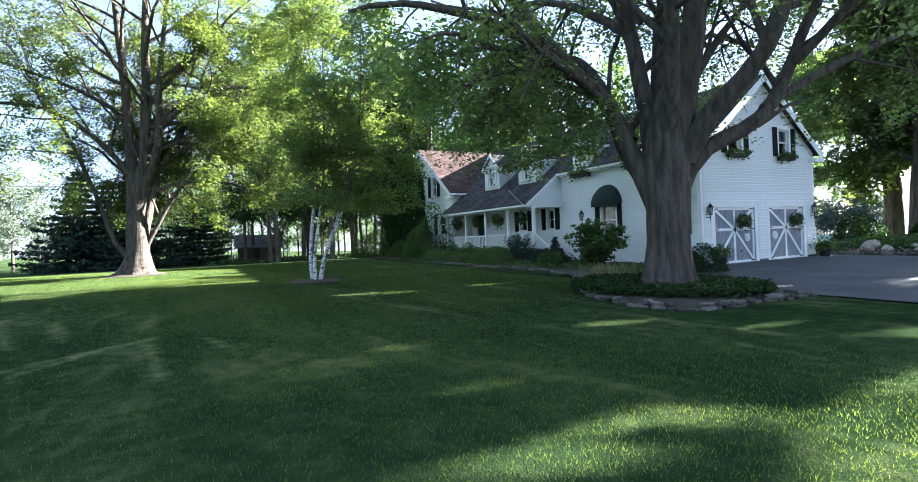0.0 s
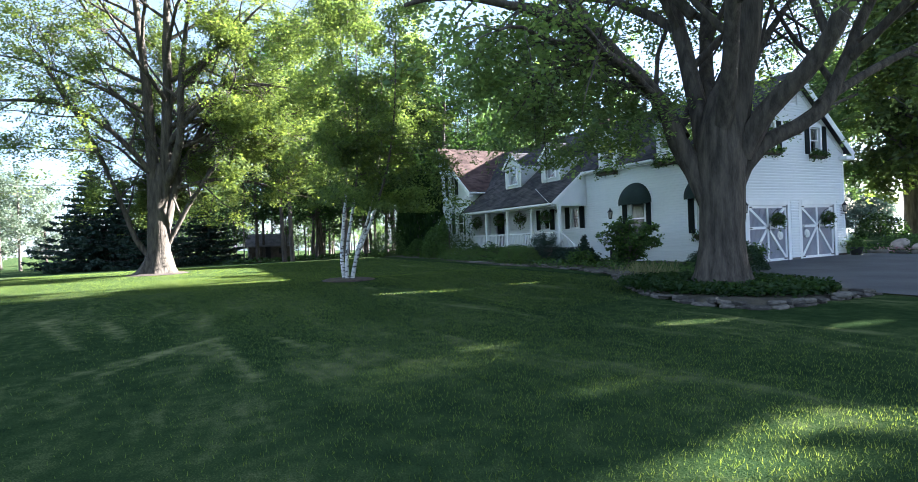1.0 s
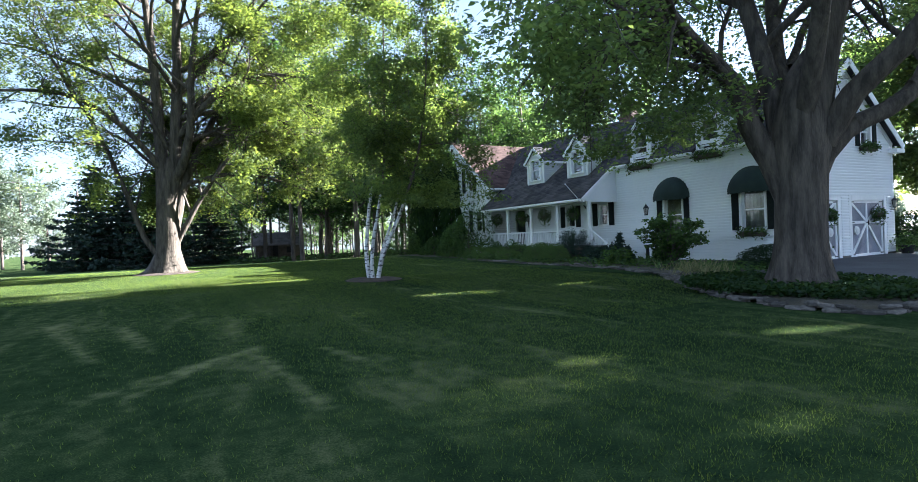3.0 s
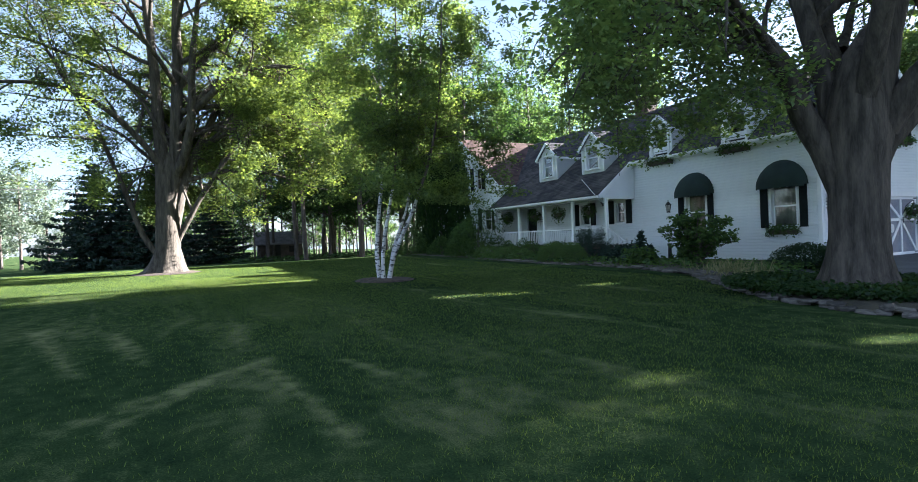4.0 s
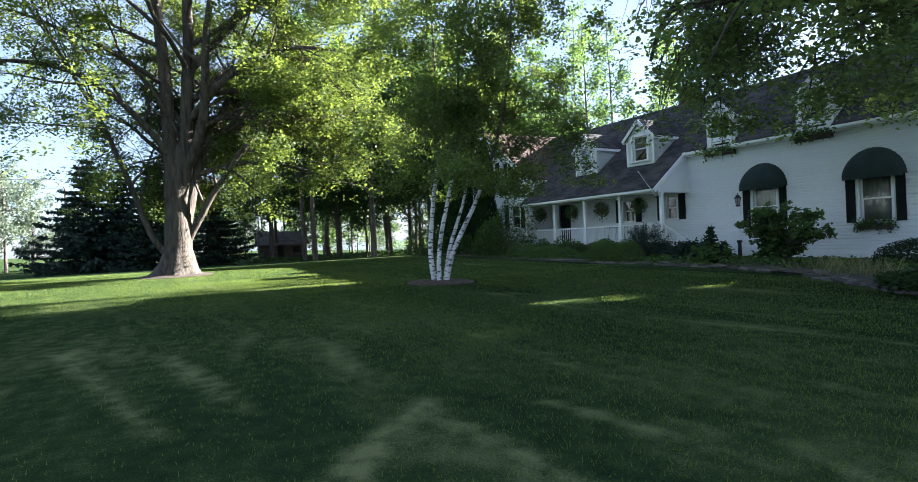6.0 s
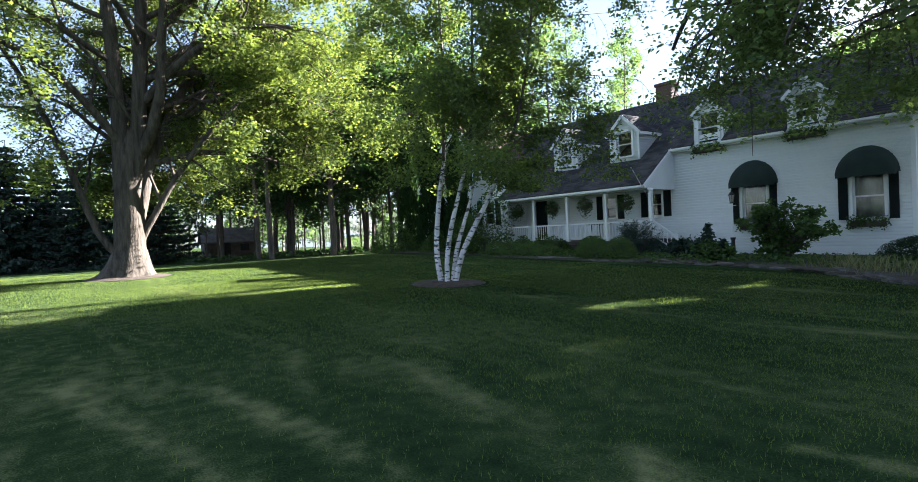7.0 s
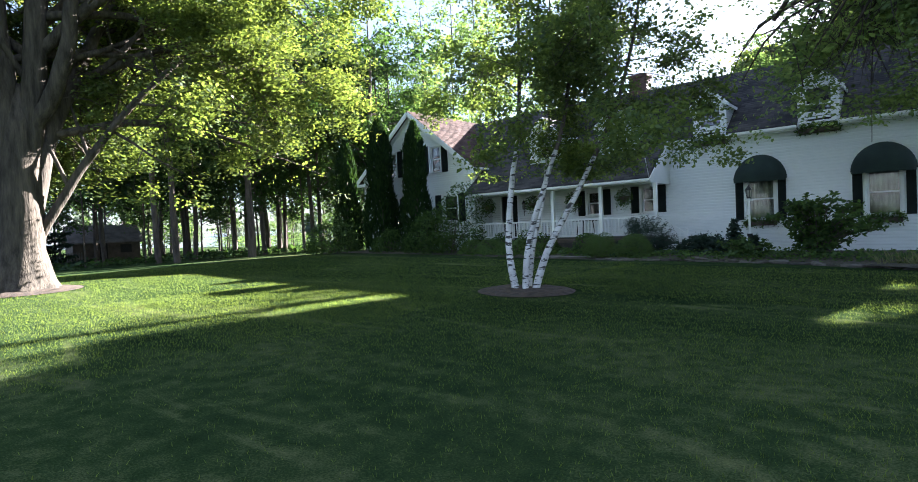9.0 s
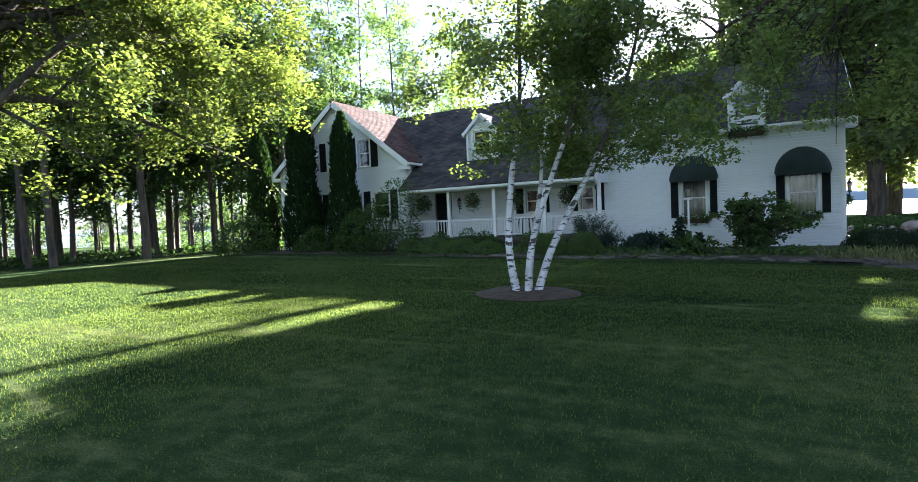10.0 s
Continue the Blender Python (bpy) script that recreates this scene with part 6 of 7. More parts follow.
# trees by the lake beyond the driveway
LAKE = woods_tree("lakeside_tree", "open leafy tree on the lake side", 41, 14, 2.6, 4.6, 0.22, 60, M_LEAF_PALE, M_BARK_DARK, 0.24, "trees by the lake", lift=(0.1, -0.2, -0.4))
for x, y, s in ((-7.4, 18.2, 0.82), (-9.5, 23, 0.8)):
    put(LAKE, x, y, rng.uniform(0, 360), s)

def sunny_side(W):
    """Keeps the crowns off the sun's way to the open lawn beyond the birch, and loose where it reaches the driveway maple."""
    k = W[:, 2] / SUN_DIR.z
    x, y = W[:, 0] - SUN_DIR.x * k, W[:, 1] - SUN_DIR.y * k
    open_lawn = (x < -8.05 + 0.115 * (y + 14.5)) & (y < -8.0) | (y < -19.8) & (x < -6.7)
    return open_lawn | ((y < -20.5) & (x > -3.5) & (np.sin(W[:, 0] * 3.1 + W[:, 2] * 2.3) > -0.3))


# trees added to shade lawn and birch; those from x = 8 on stand unseen
for x, y, s, turn in ((-1.5, 20.5, 0.94, -174), (3.6, 18.8, 1.04, 25), (8.1, 19.5, 1.0, -148), (1.8, 27.0, 1.0, 66), (5.6, 26.0, 1.0, 91), (11.8, 20.5, 1.0, -36), (15.5, 20.0, 1.0, -148), (-4.5, 25.0, 1.18, 40)):
    woods_tree("lakeside_tree", "tall broad tree with a thick trunk by the lake, placed to cast shade", 43, 21, 3.4, 5.6, 0.35, 46 if x > 0 else 62, M_LEAF, M_BARK, 0.5, "trees by the lake", lean=0.04, lift=(0.15, -0.1, -0.4), site=(x, y, turn, s), bare=sunny_side)


def spruce(label, seed, height, spread):
    """A conifer: drooping whorls of needled boughs down to the ground."""
    rng = np.random.default_rng(seed)
    t = thing("spruce_tree", label, "tree", (0, 0, 0), "dark spruces")
    P = np.column_stack([np.zeros(12), np.zeros(12), np.linspace(-0.1, height, 12)])
    wood = [tube_arrays([(P, np.linspace(0.2, 0.02, 12))], 10)]
    lines, C = [], []
    z = 0.35
    while z < height - 0.15:
        f = z / height
        L = spread * (1 - f) ** 1.05 + 0.12
        for a in np.arange(0, 6.28, 6.28 / 8) + rng.uniform(0, 1):
            l = L * rng.uniform(0.62, 1.18)
            n = 7
            u = np.linspace(0, 1, n)
            pts = np.column_stack([np.cos(a) * l * u, np.sin(a) * l * u, z - 0.28 * l * u + 0.24 * l * u ** 2.2])
            pts[:, :2] += rng.normal(0, 0.03 * l, (n, 2)) * u[:, None]
            lines.append((pts, np.linspace(0.035, 0.008, n)))
            k = int(44 * l) + 10
            w = rng.uniform(0.08, 1, k) ** 0.8
            q = np.column_stack([np.interp(w, u, pts[:, i]) for i in range(3)])
            side = rng.normal(0, 0.20, k) * l * 0.5 * (1.1 - w)
            q += np.column_stack([-np.sin(a) * side, np.cos(a) * side, -np.abs(side) * 0.35 + rng.normal(0, 0.03, k) - 0.05])
            C.append(q)
        z += 0.40
    wood.append(tube_arrays(lines, 4))
    V, F = joined(*wood)
    mesh_part("trunk", V, F, M_BARK_DARK, t)
    V, F = leaf_arrays(rng, np.concatenate(C), 0.26, "rhomb", 0.9, 0.6)
    mesh_part("needles", V, F, M_NEEDLE, t)
    return t


SPRUCE = spruce("dark green spruce with boughs to the ground", 51, 8.0, 4.6)
for x, y, s in ((-39.8, -22.6, 1.06), (-37.5, -18.8, 0.92), (-39.6, -20.6, 0.96), (-41, -14.4, 0.85)):
    put(SPRUCE, x, y, rng.uniform(0, 360), s)


# ---- shrubs and garden ----
def shrub(name, label, x, y, rx, ry, h, mat, leaf=0.09, count=2600, seed=0, category="shrub", spiky=0.0, z=None, shape="rhomb", group=""):
    """A shrub of stems and leaves, denser towards its uneven outside."""
    rng = np.random.default_rng(seed + int(abs(x * 37 + y * 11)))
    z = float(ground_z(x, y)) + 0.05 if z is None else z
    t = thing(name, label, category, (x, y, z), group)
    lines, C = [], []
    lob = rng.normal(0, 1, (14, 3))
    lob /= np.linalg.norm(lob, axis=1, keepdims=True)
    amp = rng.uniform(-0.12, 0.28, 14)
    n = count
    d = rng.normal(0, 1, (n, 3))
    d[:, 2] = np.abs(d[:, 2])
    d /= np.linalg.norm(d, axis=1, keepdims=True)
    r = rng.uniform(0.5, 1.0, n) ** 0.4
    r *= 1 + (np.maximum(d @ lob.T - 0.75, 0) * 4 * amp).sum(1)
    C = d * r[:, None] * np.array([rx, ry, h * 0.92])
    skirt = rng.uniform(size=n) < 0.25
    C[skirt, 2] = rng.uniform(0.02, 0.35 * h, skirt.sum())
    if spiky:
        k = int(n * spiky)
        m = rng.integers(0, 26, k)
        tips = rng.normal(0, 1, (26, 3))
        tips[:, 2] = np.abs(tips[:, 2]) + 0.5
        tips /= np.linalg.norm(tips, axis=1, keepdims=True)
        f = rng.uniform(0.6, 1.25, k)
        C[:k] = tips[m] * f[:, None] * np.array([rx, ry, h * 0.85]) + np.array([0, 0, h * 0.08]) + rng.normal(0, 0.05, (k, 3))
    C[:, 2] = np.maximum(C[:, 2], 0.03)
    for i in range(16):
        a = C[rng.integers(0, n)] * 0.85
        P, R = smooth_line([(0.08 * a[0], 0.08 * a[1], -0.05), (0.4 * a[0], 0.4 * a[1], 0.55 * a[2]), tuple(a)], [0.025, 0.015, 0.006], 0.3)
        lines.append((P, R))
    V, F = tube_arrays(lines, 5)
    mesh_part("branching", V, F, M_BARK_DARK, t)
    V, F = leaf_arrays(rng, C, leaf, shape, 0.3)
    mesh_part("foliage", V, F, mat, t)
    return t


def columnar(x, y, w, h, seed):
    """A columnar evergreen: flat sprays pressed upright against a narrow cone."""
    rng = np.random.default_rng(seed)
    z0 = float(ground_z(x, y))
    t = thing("arborvitae", "tall dark green columnar evergreen by the gable", "evergreen", (x, y, z0), "columnar evergreens")
    V, F = tube_arrays([(np.array([(0, 0, -0.1), (0, 0, h * 0.5), (0, 0, h * 0.93)]), np.array([0.12, 0.08, 0.02]))], 8)
    mesh_part("trunk", V, F, M_BARK_DARK, t)
    n = int(5200 * h * w / 8)
    f = rng.uniform(0, 1, n)
    prof = np.minimum(1, (1 - f) * 2.4) ** 0.75 * (0.82 + 0.18 * np.sin(f * 9))
    a = rng.uniform(0, 6.283, n)
    bump = 1 + 0.10 * np.sin(a * 5 + f * 14) + rng.normal(0, 0.06, n)
    r = w / 2 * prof * bump * rng.uniform(0.55, 1.0, n) ** 0.35
    C = np.column_stack([r * np.cos(a), r * np.sin(a), 0.05 + f * (h - 0.25)])
    L = 0.22 * rng.uniform(0.7, 1.4, n)
    out = np.column_stack([np.cos(a), np.sin(a), np.zeros(n)])
    up = out * 0.35 + np.array([0, 0, 1.0]) + rng.normal(0, 0.16, (n, 3))
    up /= np.linalg.norm(up, axis=1, keepdims=True)
    side = np.cross(up, out + rng.normal(0, 0.5, (n, 3)))
    side /= np.linalg.norm(side, axis=1, keepdims=True)
    q = np.stack([C, C + up * L[:, None] * 0.5 + side * 0.045, C + up * L[:, None], C + up * L[:, None] * 0.5 - side * 0.045], 1)
    mesh_part("foliage", q.reshape(-1, 3), np.arange(4 * n).reshape(n, 4), M_ARBOR, t)


columnar(-21.6, -2.55, 1.85, 6.9, 61)
columnar(-19.0, -2.60, 1.55, 6.4, 62)
columnar(-25.2, -1.9, 1.6, 6.4, 63)

shrub("shrub", "dark rounded evergreen shrub by the porch corner", -16.4, -3.0, 1.35, 1.2, 2.7, M_LEAF_SHRUB, 0.10, 5200, 1)
shrub("shrub", "dark evergreen shrub under the gable windows", -18.0, -3.1, 1.1, 1.0, 2.1, M_LEAF_SHRUB, 0.10, 3600, 2)
shrub("shrub", "dark low shrub between the columnar evergreens", -20.3, -3.2, 0.9, 0.8, 1.2, M_LEAF_SHRUB, 0.10, 2200, 3)
shrub("shrub", "broad dark shrub at the wing's far corner", -24.6, -3.6, 1.6, 1.3, 1.9, M_LEAF_SHRUB, 0.11, 4200, 4)
for i, (x, rx, h) in enumerate(((-14.9, 0.65, 0.5), (-13.7, 0.7, 0.6), (-12.6, 0.7, 0.6), (-11.4, 0.6, 0.5))):
    shrub("low_shrub", "low rounded green shrub in front of the porch", x, -3.5, rx, 0.7, h, M_LEAF_LIGHT, 0.07, 2000, 10 + i, group="low shrubs at the porch")
for i, (x, rx, h) in enumerate(((-14.0, 0.7, 0.85), (-12.9, 0.6, 0.75), (-11.9, 0.65, 0.8), (-9.9, 0.7, 0.95))):
    shrub("porch_shrub", "dark leafy shrub against the porch railing", x, -2.5, rx, 0.5, h, M_LEAF_SHRUB, 0.08, 1600, 20 + i, group="dark shrubs at the porch")
for i, (x, y, r, h) in enumerate(((-8.85, -3.9, 0.60, 0.80), (-7.65, -3.75, 0.64, 0.86))):
    shrub("fine_shrub", "light green feathery mound beside the porch steps", x, y, r, r, h, M_LEAF_LIGHT, 0.12, 6400, 31 + i, shape="blade", group="feathery mounds")
shrub("spiky_shrub", "arching dark shrub at the porch corner", -7.75, -2.6, 0.95, 0.7, 1.25, M_NEEDLE, 0.15, 7000, 32, spiky=0.6, shape="blade")
shrub("juniper", "low dark spreading juniper under the arched window", -5.75, -2.5, 0.95, 0.75, 0.62, M_NEEDLE, 0.12, 3000, 33, spiky=0.35)
shrub("yew", "broad clipped dark yew at the garage corner", 0.62, -2.1, 0.98, 0.75, 0.80, M_YEW, 0.050, 9500, 36)
shrub("yew", "small clipped dark yew behind the maple", 1.75, -2.3, 0.66, 0.6, 0.88, M_YEW, 0.050, 5600, 37)


def viburnum(x, y, h, spread, stems, seed, label):
    """An open shrub: fanning stems, each with shoots that end in a rosette of leaves."""
    rng = np.random.default_rng(seed)
    z = float(ground_z(x, y)) + 0.05
    t = thing("viburnum", label, "shrub", (x, y, z))
    lines, tips, leaves = [], [], []
    for i in range(stems):
        a, u = rng.uniform(0, 6.283), rng.uniform(0.15, 1.0)
        end = np.array([math.cos(a) * spread * u, math.sin(a) * spread * 0.7 * u, h * rng.uniform(0.72, 1.0) * (1 - 0.5 * u ** 2.5)])
        P, R = smooth_line([(0.1 * end[0], 0.1 * end[1], -0.05), tuple(end * np.array([0.45, 0.45, 0.62])), tuple(end)], [0.022, 0.014, 0.006], 0.15)
        lines.append((P, R))
        for k in range(9):
            f = rng.uniform(0.18, 1.0)
            q = P[int(f * (len(P) - 1))]
            tip = q + np.array([rng.normal(0, 0.20), rng.normal(0, 0.20), abs(rng.normal(0.06, 0.10))])
            lines.append((np.array([q, (q + tip) / 2 + (0, 0, 0.02), tip]), np.array([0.008, 0.006, 0.004])))
            tips.append(tip)
        tips.append(P[-1])
    V, F = tube_arrays(lines, 5)
    mesh_part("branching", V, F, M_BARK_DARK, t)
    tips = np.array(tips)
    C = np.repeat(tips, 13, axis=0)
    a, r = rng.uniform(0, 6.283, len(C)), rng.uniform(0.0, 0.10, len(C))
    C = C + np.column_stack([r * np.cos(a), r * np.sin(a), rng.normal(0, 0.035, len(C))])
    V, F = leaf_arrays(rng, C[C[:, 2] > 0.03], 0.125, "rhomb", 0.1, 0.7)
    mesh_part("foliage", V, F, M_LEAF_SHRUB, t)


viburnum(-2.6, -2.75, 1.85, 1.60, 46, 34, "large open shrub with leaf rosettes between the arched windows")
viburnum(-4.35, -3.3, 0.55, 0.9, 12, 38, "low leafy perennial clump near the lamp post")


def small_conifer(x, y, h, seed):
    rng = np.random.default_rng(seed)
    z0 = float(ground_z(x, y)) + 0.04
    t = thing("dwarf_spruce", "small young spruce in the planting bed", "conifer", (x, y, z0))
    V, F = tube_arrays([(np.array([(0, 0, 0), (0, 0, h * 0.6), (0, 0, h)]), np.array([0.04, 0.025, 0.008]))], 6)
    mesh_part("trunk", V, F, M_BARK_DARK, t)
    n = 1100
    f = np.round(rng.uniform(0.02, 1, n) * 9) / 9 + rng.normal(0, 0.012, n)
    a = np.round(rng.uniform(0, 7, n)) * 0.9 + np.round(f * 9) * 0.5 + rng.normal(0, 0.10, n)
    r = 0.46 * h * np.maximum(1.02 - f, 0) * rng.uniform(0.1, 1, n) + 0.01
    C = np.column_stack([r * np.cos(a), r * np.sin(a), f * h - 0.2 * r]) + rng.normal(0, 0.02, (n, 3))
    V, F = leaf_arrays(rng, C, 0.11, "rhomb", 0.1)
    mesh_part("needles", V, F, M_NEEDLE, t)


small_conifer(-4.75, -2.9, 1.12, 71)
small_conifer(-4.15, -3.1, 0.62, 72)


# ground cover under the maple and along the bed: too many to count
def cover(name, label, n, inside, mat, leaf, seed, hgt=0.16, shape="rhomb", lift=0.0):
    rng = np.random.default_rng(seed)
    C = []
    while len(C) < n:
        p = inside(rng)
        if p is not None:
            C.append(p)
    C = np.array(C)
    Z = ground_z(C[:, 0], C[:, 1]) + lift + rng.uniform(0.02, hgt, len(C))
    V, F = leaf_arrays(rng, np.column_stack([C, Z]), leaf, shape, 0.1, 0.9)
    tagged(mesh_part(name, V, F, mat), label, "plants", kind="stuff")


def in_tree_bed(rng):
    a, r = rng.uniform(0, 6.283), math.sqrt(rng.uniform(0, 1))
    x, y = 4.2 + 2.4 * r * math.cos(a), -6.95 + 1.9 * r * math.sin(a)
    if math.hypot(x - FOOT_R[0], y - FOOT_R[1]) < 0.8:
        return None
    return x, y


cover("ground_cover", "leafy low green ground cover round the maple", 9500, in_tree_bed, M_HOSTA, 0.10, 81, 0.17, lift=0.10)
cover("bed_plants", "mixed low green plants in the bed", 5200, lambda r: (r.uniform(-14.8, 1.4), r.uniform(-4.7, -2.0)), M_LEAF_SHRUB, 0.12, 82, 0.26)


def straw_tufts():
    """Upright dry grass stalks with pale heads."""
    rng = np.random.default_rng(83)
    tuft = np.column_stack([rng.normal(0.15, 0.75, 26), rng.normal(-4.75, 0.38, 26)])
    P = np.repeat(tuft, 20, axis=0) + rng.normal(0, 0.11, (26 * 20, 2))
    n = len(P)
    z = ground_z(P[:, 0], P[:, 1])
    h, a, w = rng.uniform(0.12, 0.46, n), rng.uniform(0, 6.283, n), rng.uniform(0.004, 0.009, n)
    lean = rng.normal(0, 0.13, (n, 2))
    V = np.stack([np.column_stack([P[:, 0] - w * np.cos(a), P[:, 1] - w * np.sin(a), z]), np.column_stack([P[:, 0] + w * np.cos(a), P[:, 1] + w * np.sin(a), z]),
                  np.column_stack([P + lean * 0.75, z + h * 0.8]) + np.column_stack([w * 1.5 * np.cos(a), w * 1.5 * np.sin(a), 0 * w]), np.column_stack([P + lean, z + h])], 1)
    tagged(mesh_part("straw_grass", V.reshape(-1, 3), np.arange(4 * n).reshape(n, 4), M_LEAF_DRY), "pale straw-coloured grass stalks at the bed's corner", "plants", kind="stuff")


straw_tufts()


# the dry stone edging
def stone_mesh(seed):
    """A flat split stone: an uneven outline with broken edges."""
    rng = np.random.default_rng(seed)
    bm = bmesh.new()
    k = 8
    rings = []
    ang = np.arange(k) * 2 * np.pi / k + rng.normal(0, 0.18, k)
    rad = rng.uniform(0.40, 0.56, k)
    for z, f in ((-0.5, 0.90), (-0.1, 1.04), (0.32, 1.0), (0.5, 0.82)):
        rings.append([bm.verts.new((r * f * math.cos(a) * rng.uniform(0.94, 1.06), r * f * math.sin(a) * rng.uniform(0.94, 1.06), z + rng.normal(0, 0.05))) for a, r in zip(ang, rad)])
    for lo, hi in zip(rings, rings[1:]):
        for i in range(k):
            bm.faces.new((lo[i], lo[(i + 1) % k], hi[(i + 1) % k], hi[i]))
    top = bm.verts.new((rng.normal(0, 0.06), rng.normal(0, 0.06), 0.55))
    for i in range(k):
        bm.faces.new((rings[-1][i], rings[-1][(i + 1) % k], top))
    bm.faces.new(rings[0][::-1])
    me = bpy.data.meshes.new("stone")
    bm.to_mesh(me)
    bm.free()
    me.materials.append(M_STONE)
    return me


def boulder_mesh(seed):
    rng = np.random.default_rng(seed)
    bm = bmesh.new()
    bmesh.ops.create_icosphere(bm, subdivisions=2, radius=0.5)
    lob = rng.normal(0, 1, (6, 3))
    for v in bm.verts:
        v.co *= 1 + 0.10 * math.sin(3 * v.co.dot(Vector(lob[0]))) + 0.08 * math.sin(5 * v.co.dot(Vector(lob[1]))) + rng.uniform(-0.03, 0.03)
    me = bpy.data.meshes.new("boulder")
    bm.to_mesh(me)
    bm.free()
    me.materials.append(M_ROCK)
    me.shade_smooth()
    return me


BOULDERS = [boulder_mesh(i) for i in range(5)]
STONES = [stone_mesh(i) for i in range(6)]
edging = thing("stone_edging", "low dry edging of stacked grey flat stones", "edging")
LINE = [(-8.6, -4.9), (-7.0, -4.7), (-5.0, -4.5), (-2.5, -4.9), (-0.6, -5.4), (0.5, -6.3), (1.4, -7.0), (2.4, -7.8), (3.4, -8.5), (4.7, -9.0), (5.9, -9.1), (6.55, -8.6), (6.7, -7.2), (6.7, -5.6)]
EP, _ = smooth_line([(x, y, 0) for x, y in LINE], [1] * len(LINE), 0.2)
rng = np.random.default_rng(90)
dist = np.r_[0, np.cumsum(np.linalg.norm(np.diff(EP, axis=0), axis=1))]
s = 0.0
while s < dist[-1]:
    p = [np.interp(s, dist, EP[:, i]) for i in range(2)]
    tree_bed = p[0] > 0.9
    L = rng.uniform(0.20, 0.42) if tree_bed else rng.uniform(0.28, 0.60)
    p = [np.interp(min(s + L / 2, dist[-1]), dist, EP[:, i]) for i in range(2)]
    q = [np.interp(min(s + L, dist[-1]), dist, EP[:, i]) for i in range(2)]
    yaw = math.degrees(math.atan2(q[1] - p[1], q[0] - p[0]))
    z = float(ground_z(p[0], p[1])) - 0.025
    layers = (2 if rng.uniform() < 0.55 else 1) if tree_bed else (2 if rng.uniform() < 0.25 else 1)
    for k in range(layers):
        ob = new("stone", STONES[rng.integers(0, 6)])
        ob.parent = edging
        hh = rng.uniform(0.055, 0.10)
        w = rng.uniform(0.20, 0.34)
        ob.matrix_basis = pose(p[0] + rng.normal(0, 0.05), p[1] + rng.normal(0, 0.04) + 0.03 * k, z + hh / 2, rng.normal(0, 5), rng.normal(0, 5), yaw + rng.normal(0, 14)) @ Matrix.Diagonal((L * rng.uniform(0.85, 1.12), w, hh, 1))
        z += hh * 0.92
    s += L * 0.86

# rock garden beyond the driveway
rockery = thing("rock_border", "row of rounded boulders with low flowers by the driveway", "rocks")
for i in range(24):
    x = 0.2 + i * 0.58 + rng.normal(0, 0.2)
    ob = new("boulder", BOULDERS[rng.integers(0, 5)])
    ob.parent = rockery
    sc = rng.uniform(0.30, 0.58) if i % 6 else rng.uniform(0.7, 0.95)
    y = 10.4 + rng.normal(0, 0.3)
    ob.matrix_basis = pose(x, y, float(ground_z(x, y)) + 0.10 * sc, rng.normal(0, 8), rng.normal(0, 8), rng.uniform(0, 360)) @ Matrix.Diagonal((sc, sc * 0.8, sc * 0.72, 1))
for i in range(26):
    x = -0.2 + i * 0.5 + rng.normal(0, 0.1)
    ob = new("stone", STONES[rng.integers(0, 6)])
    ob.parent = rockery
    y = 8.75 + rng.normal(0, 0.06)
    ob.matrix_basis = pose(x, y, float(ground_z(x, y)) + 0.07, rng.normal(0, 4), rng.normal(0, 4), rng.normal(0, 14)) @ Matrix.Diagonal((rng.uniform(0.4, 0.65), 0.35, rng.uniform(0.12, 0.2), 1))
cover("border_plants", "low green border plants beyond the driveway", 5200, lambda r: (r.uniform(-0.5, 16), r.normal(11.3, 0.6)), M_LEAF_SHRUB, 0.11, 84, 0.20)
cover("border_flowers", "small pink and white flowers among the boulders", 900, lambda r: (r.uniform(-0.2, 14), r.normal(9.5, 0.3)), M_FLOWER, 0.08, 85, 0.22)
cover("lakeside_scrub", "bright leafy scrub on the bank above the lake", 9000, lambda r: (r.uniform(-98, -14), r.normal(25.5, 1.4)), M_LEAF_PALE, 0.30, 86, 1.7)
cover("woodland_floor", "leaf litter and ferns under the woods", 9000, lambda r: (r.uniform(-64, -32), r.uniform(-14, 27)), M_LEAF_WOOD, 0.30, 87, 0.35)
for i, (x, y, r) in enumerate(((-4.3, 19.8, 1.35), (-0.2, 19.0, 0.8), (8.5, 15.5, 1.2), (11.5, 15.5, 1.4))):
    shrub("lakeside_shrub", "rounded shrub at the top of the lake bank", x, y, r, r, r * 1.2, M_ARBOR, 0.16, 2600, 40 + i)


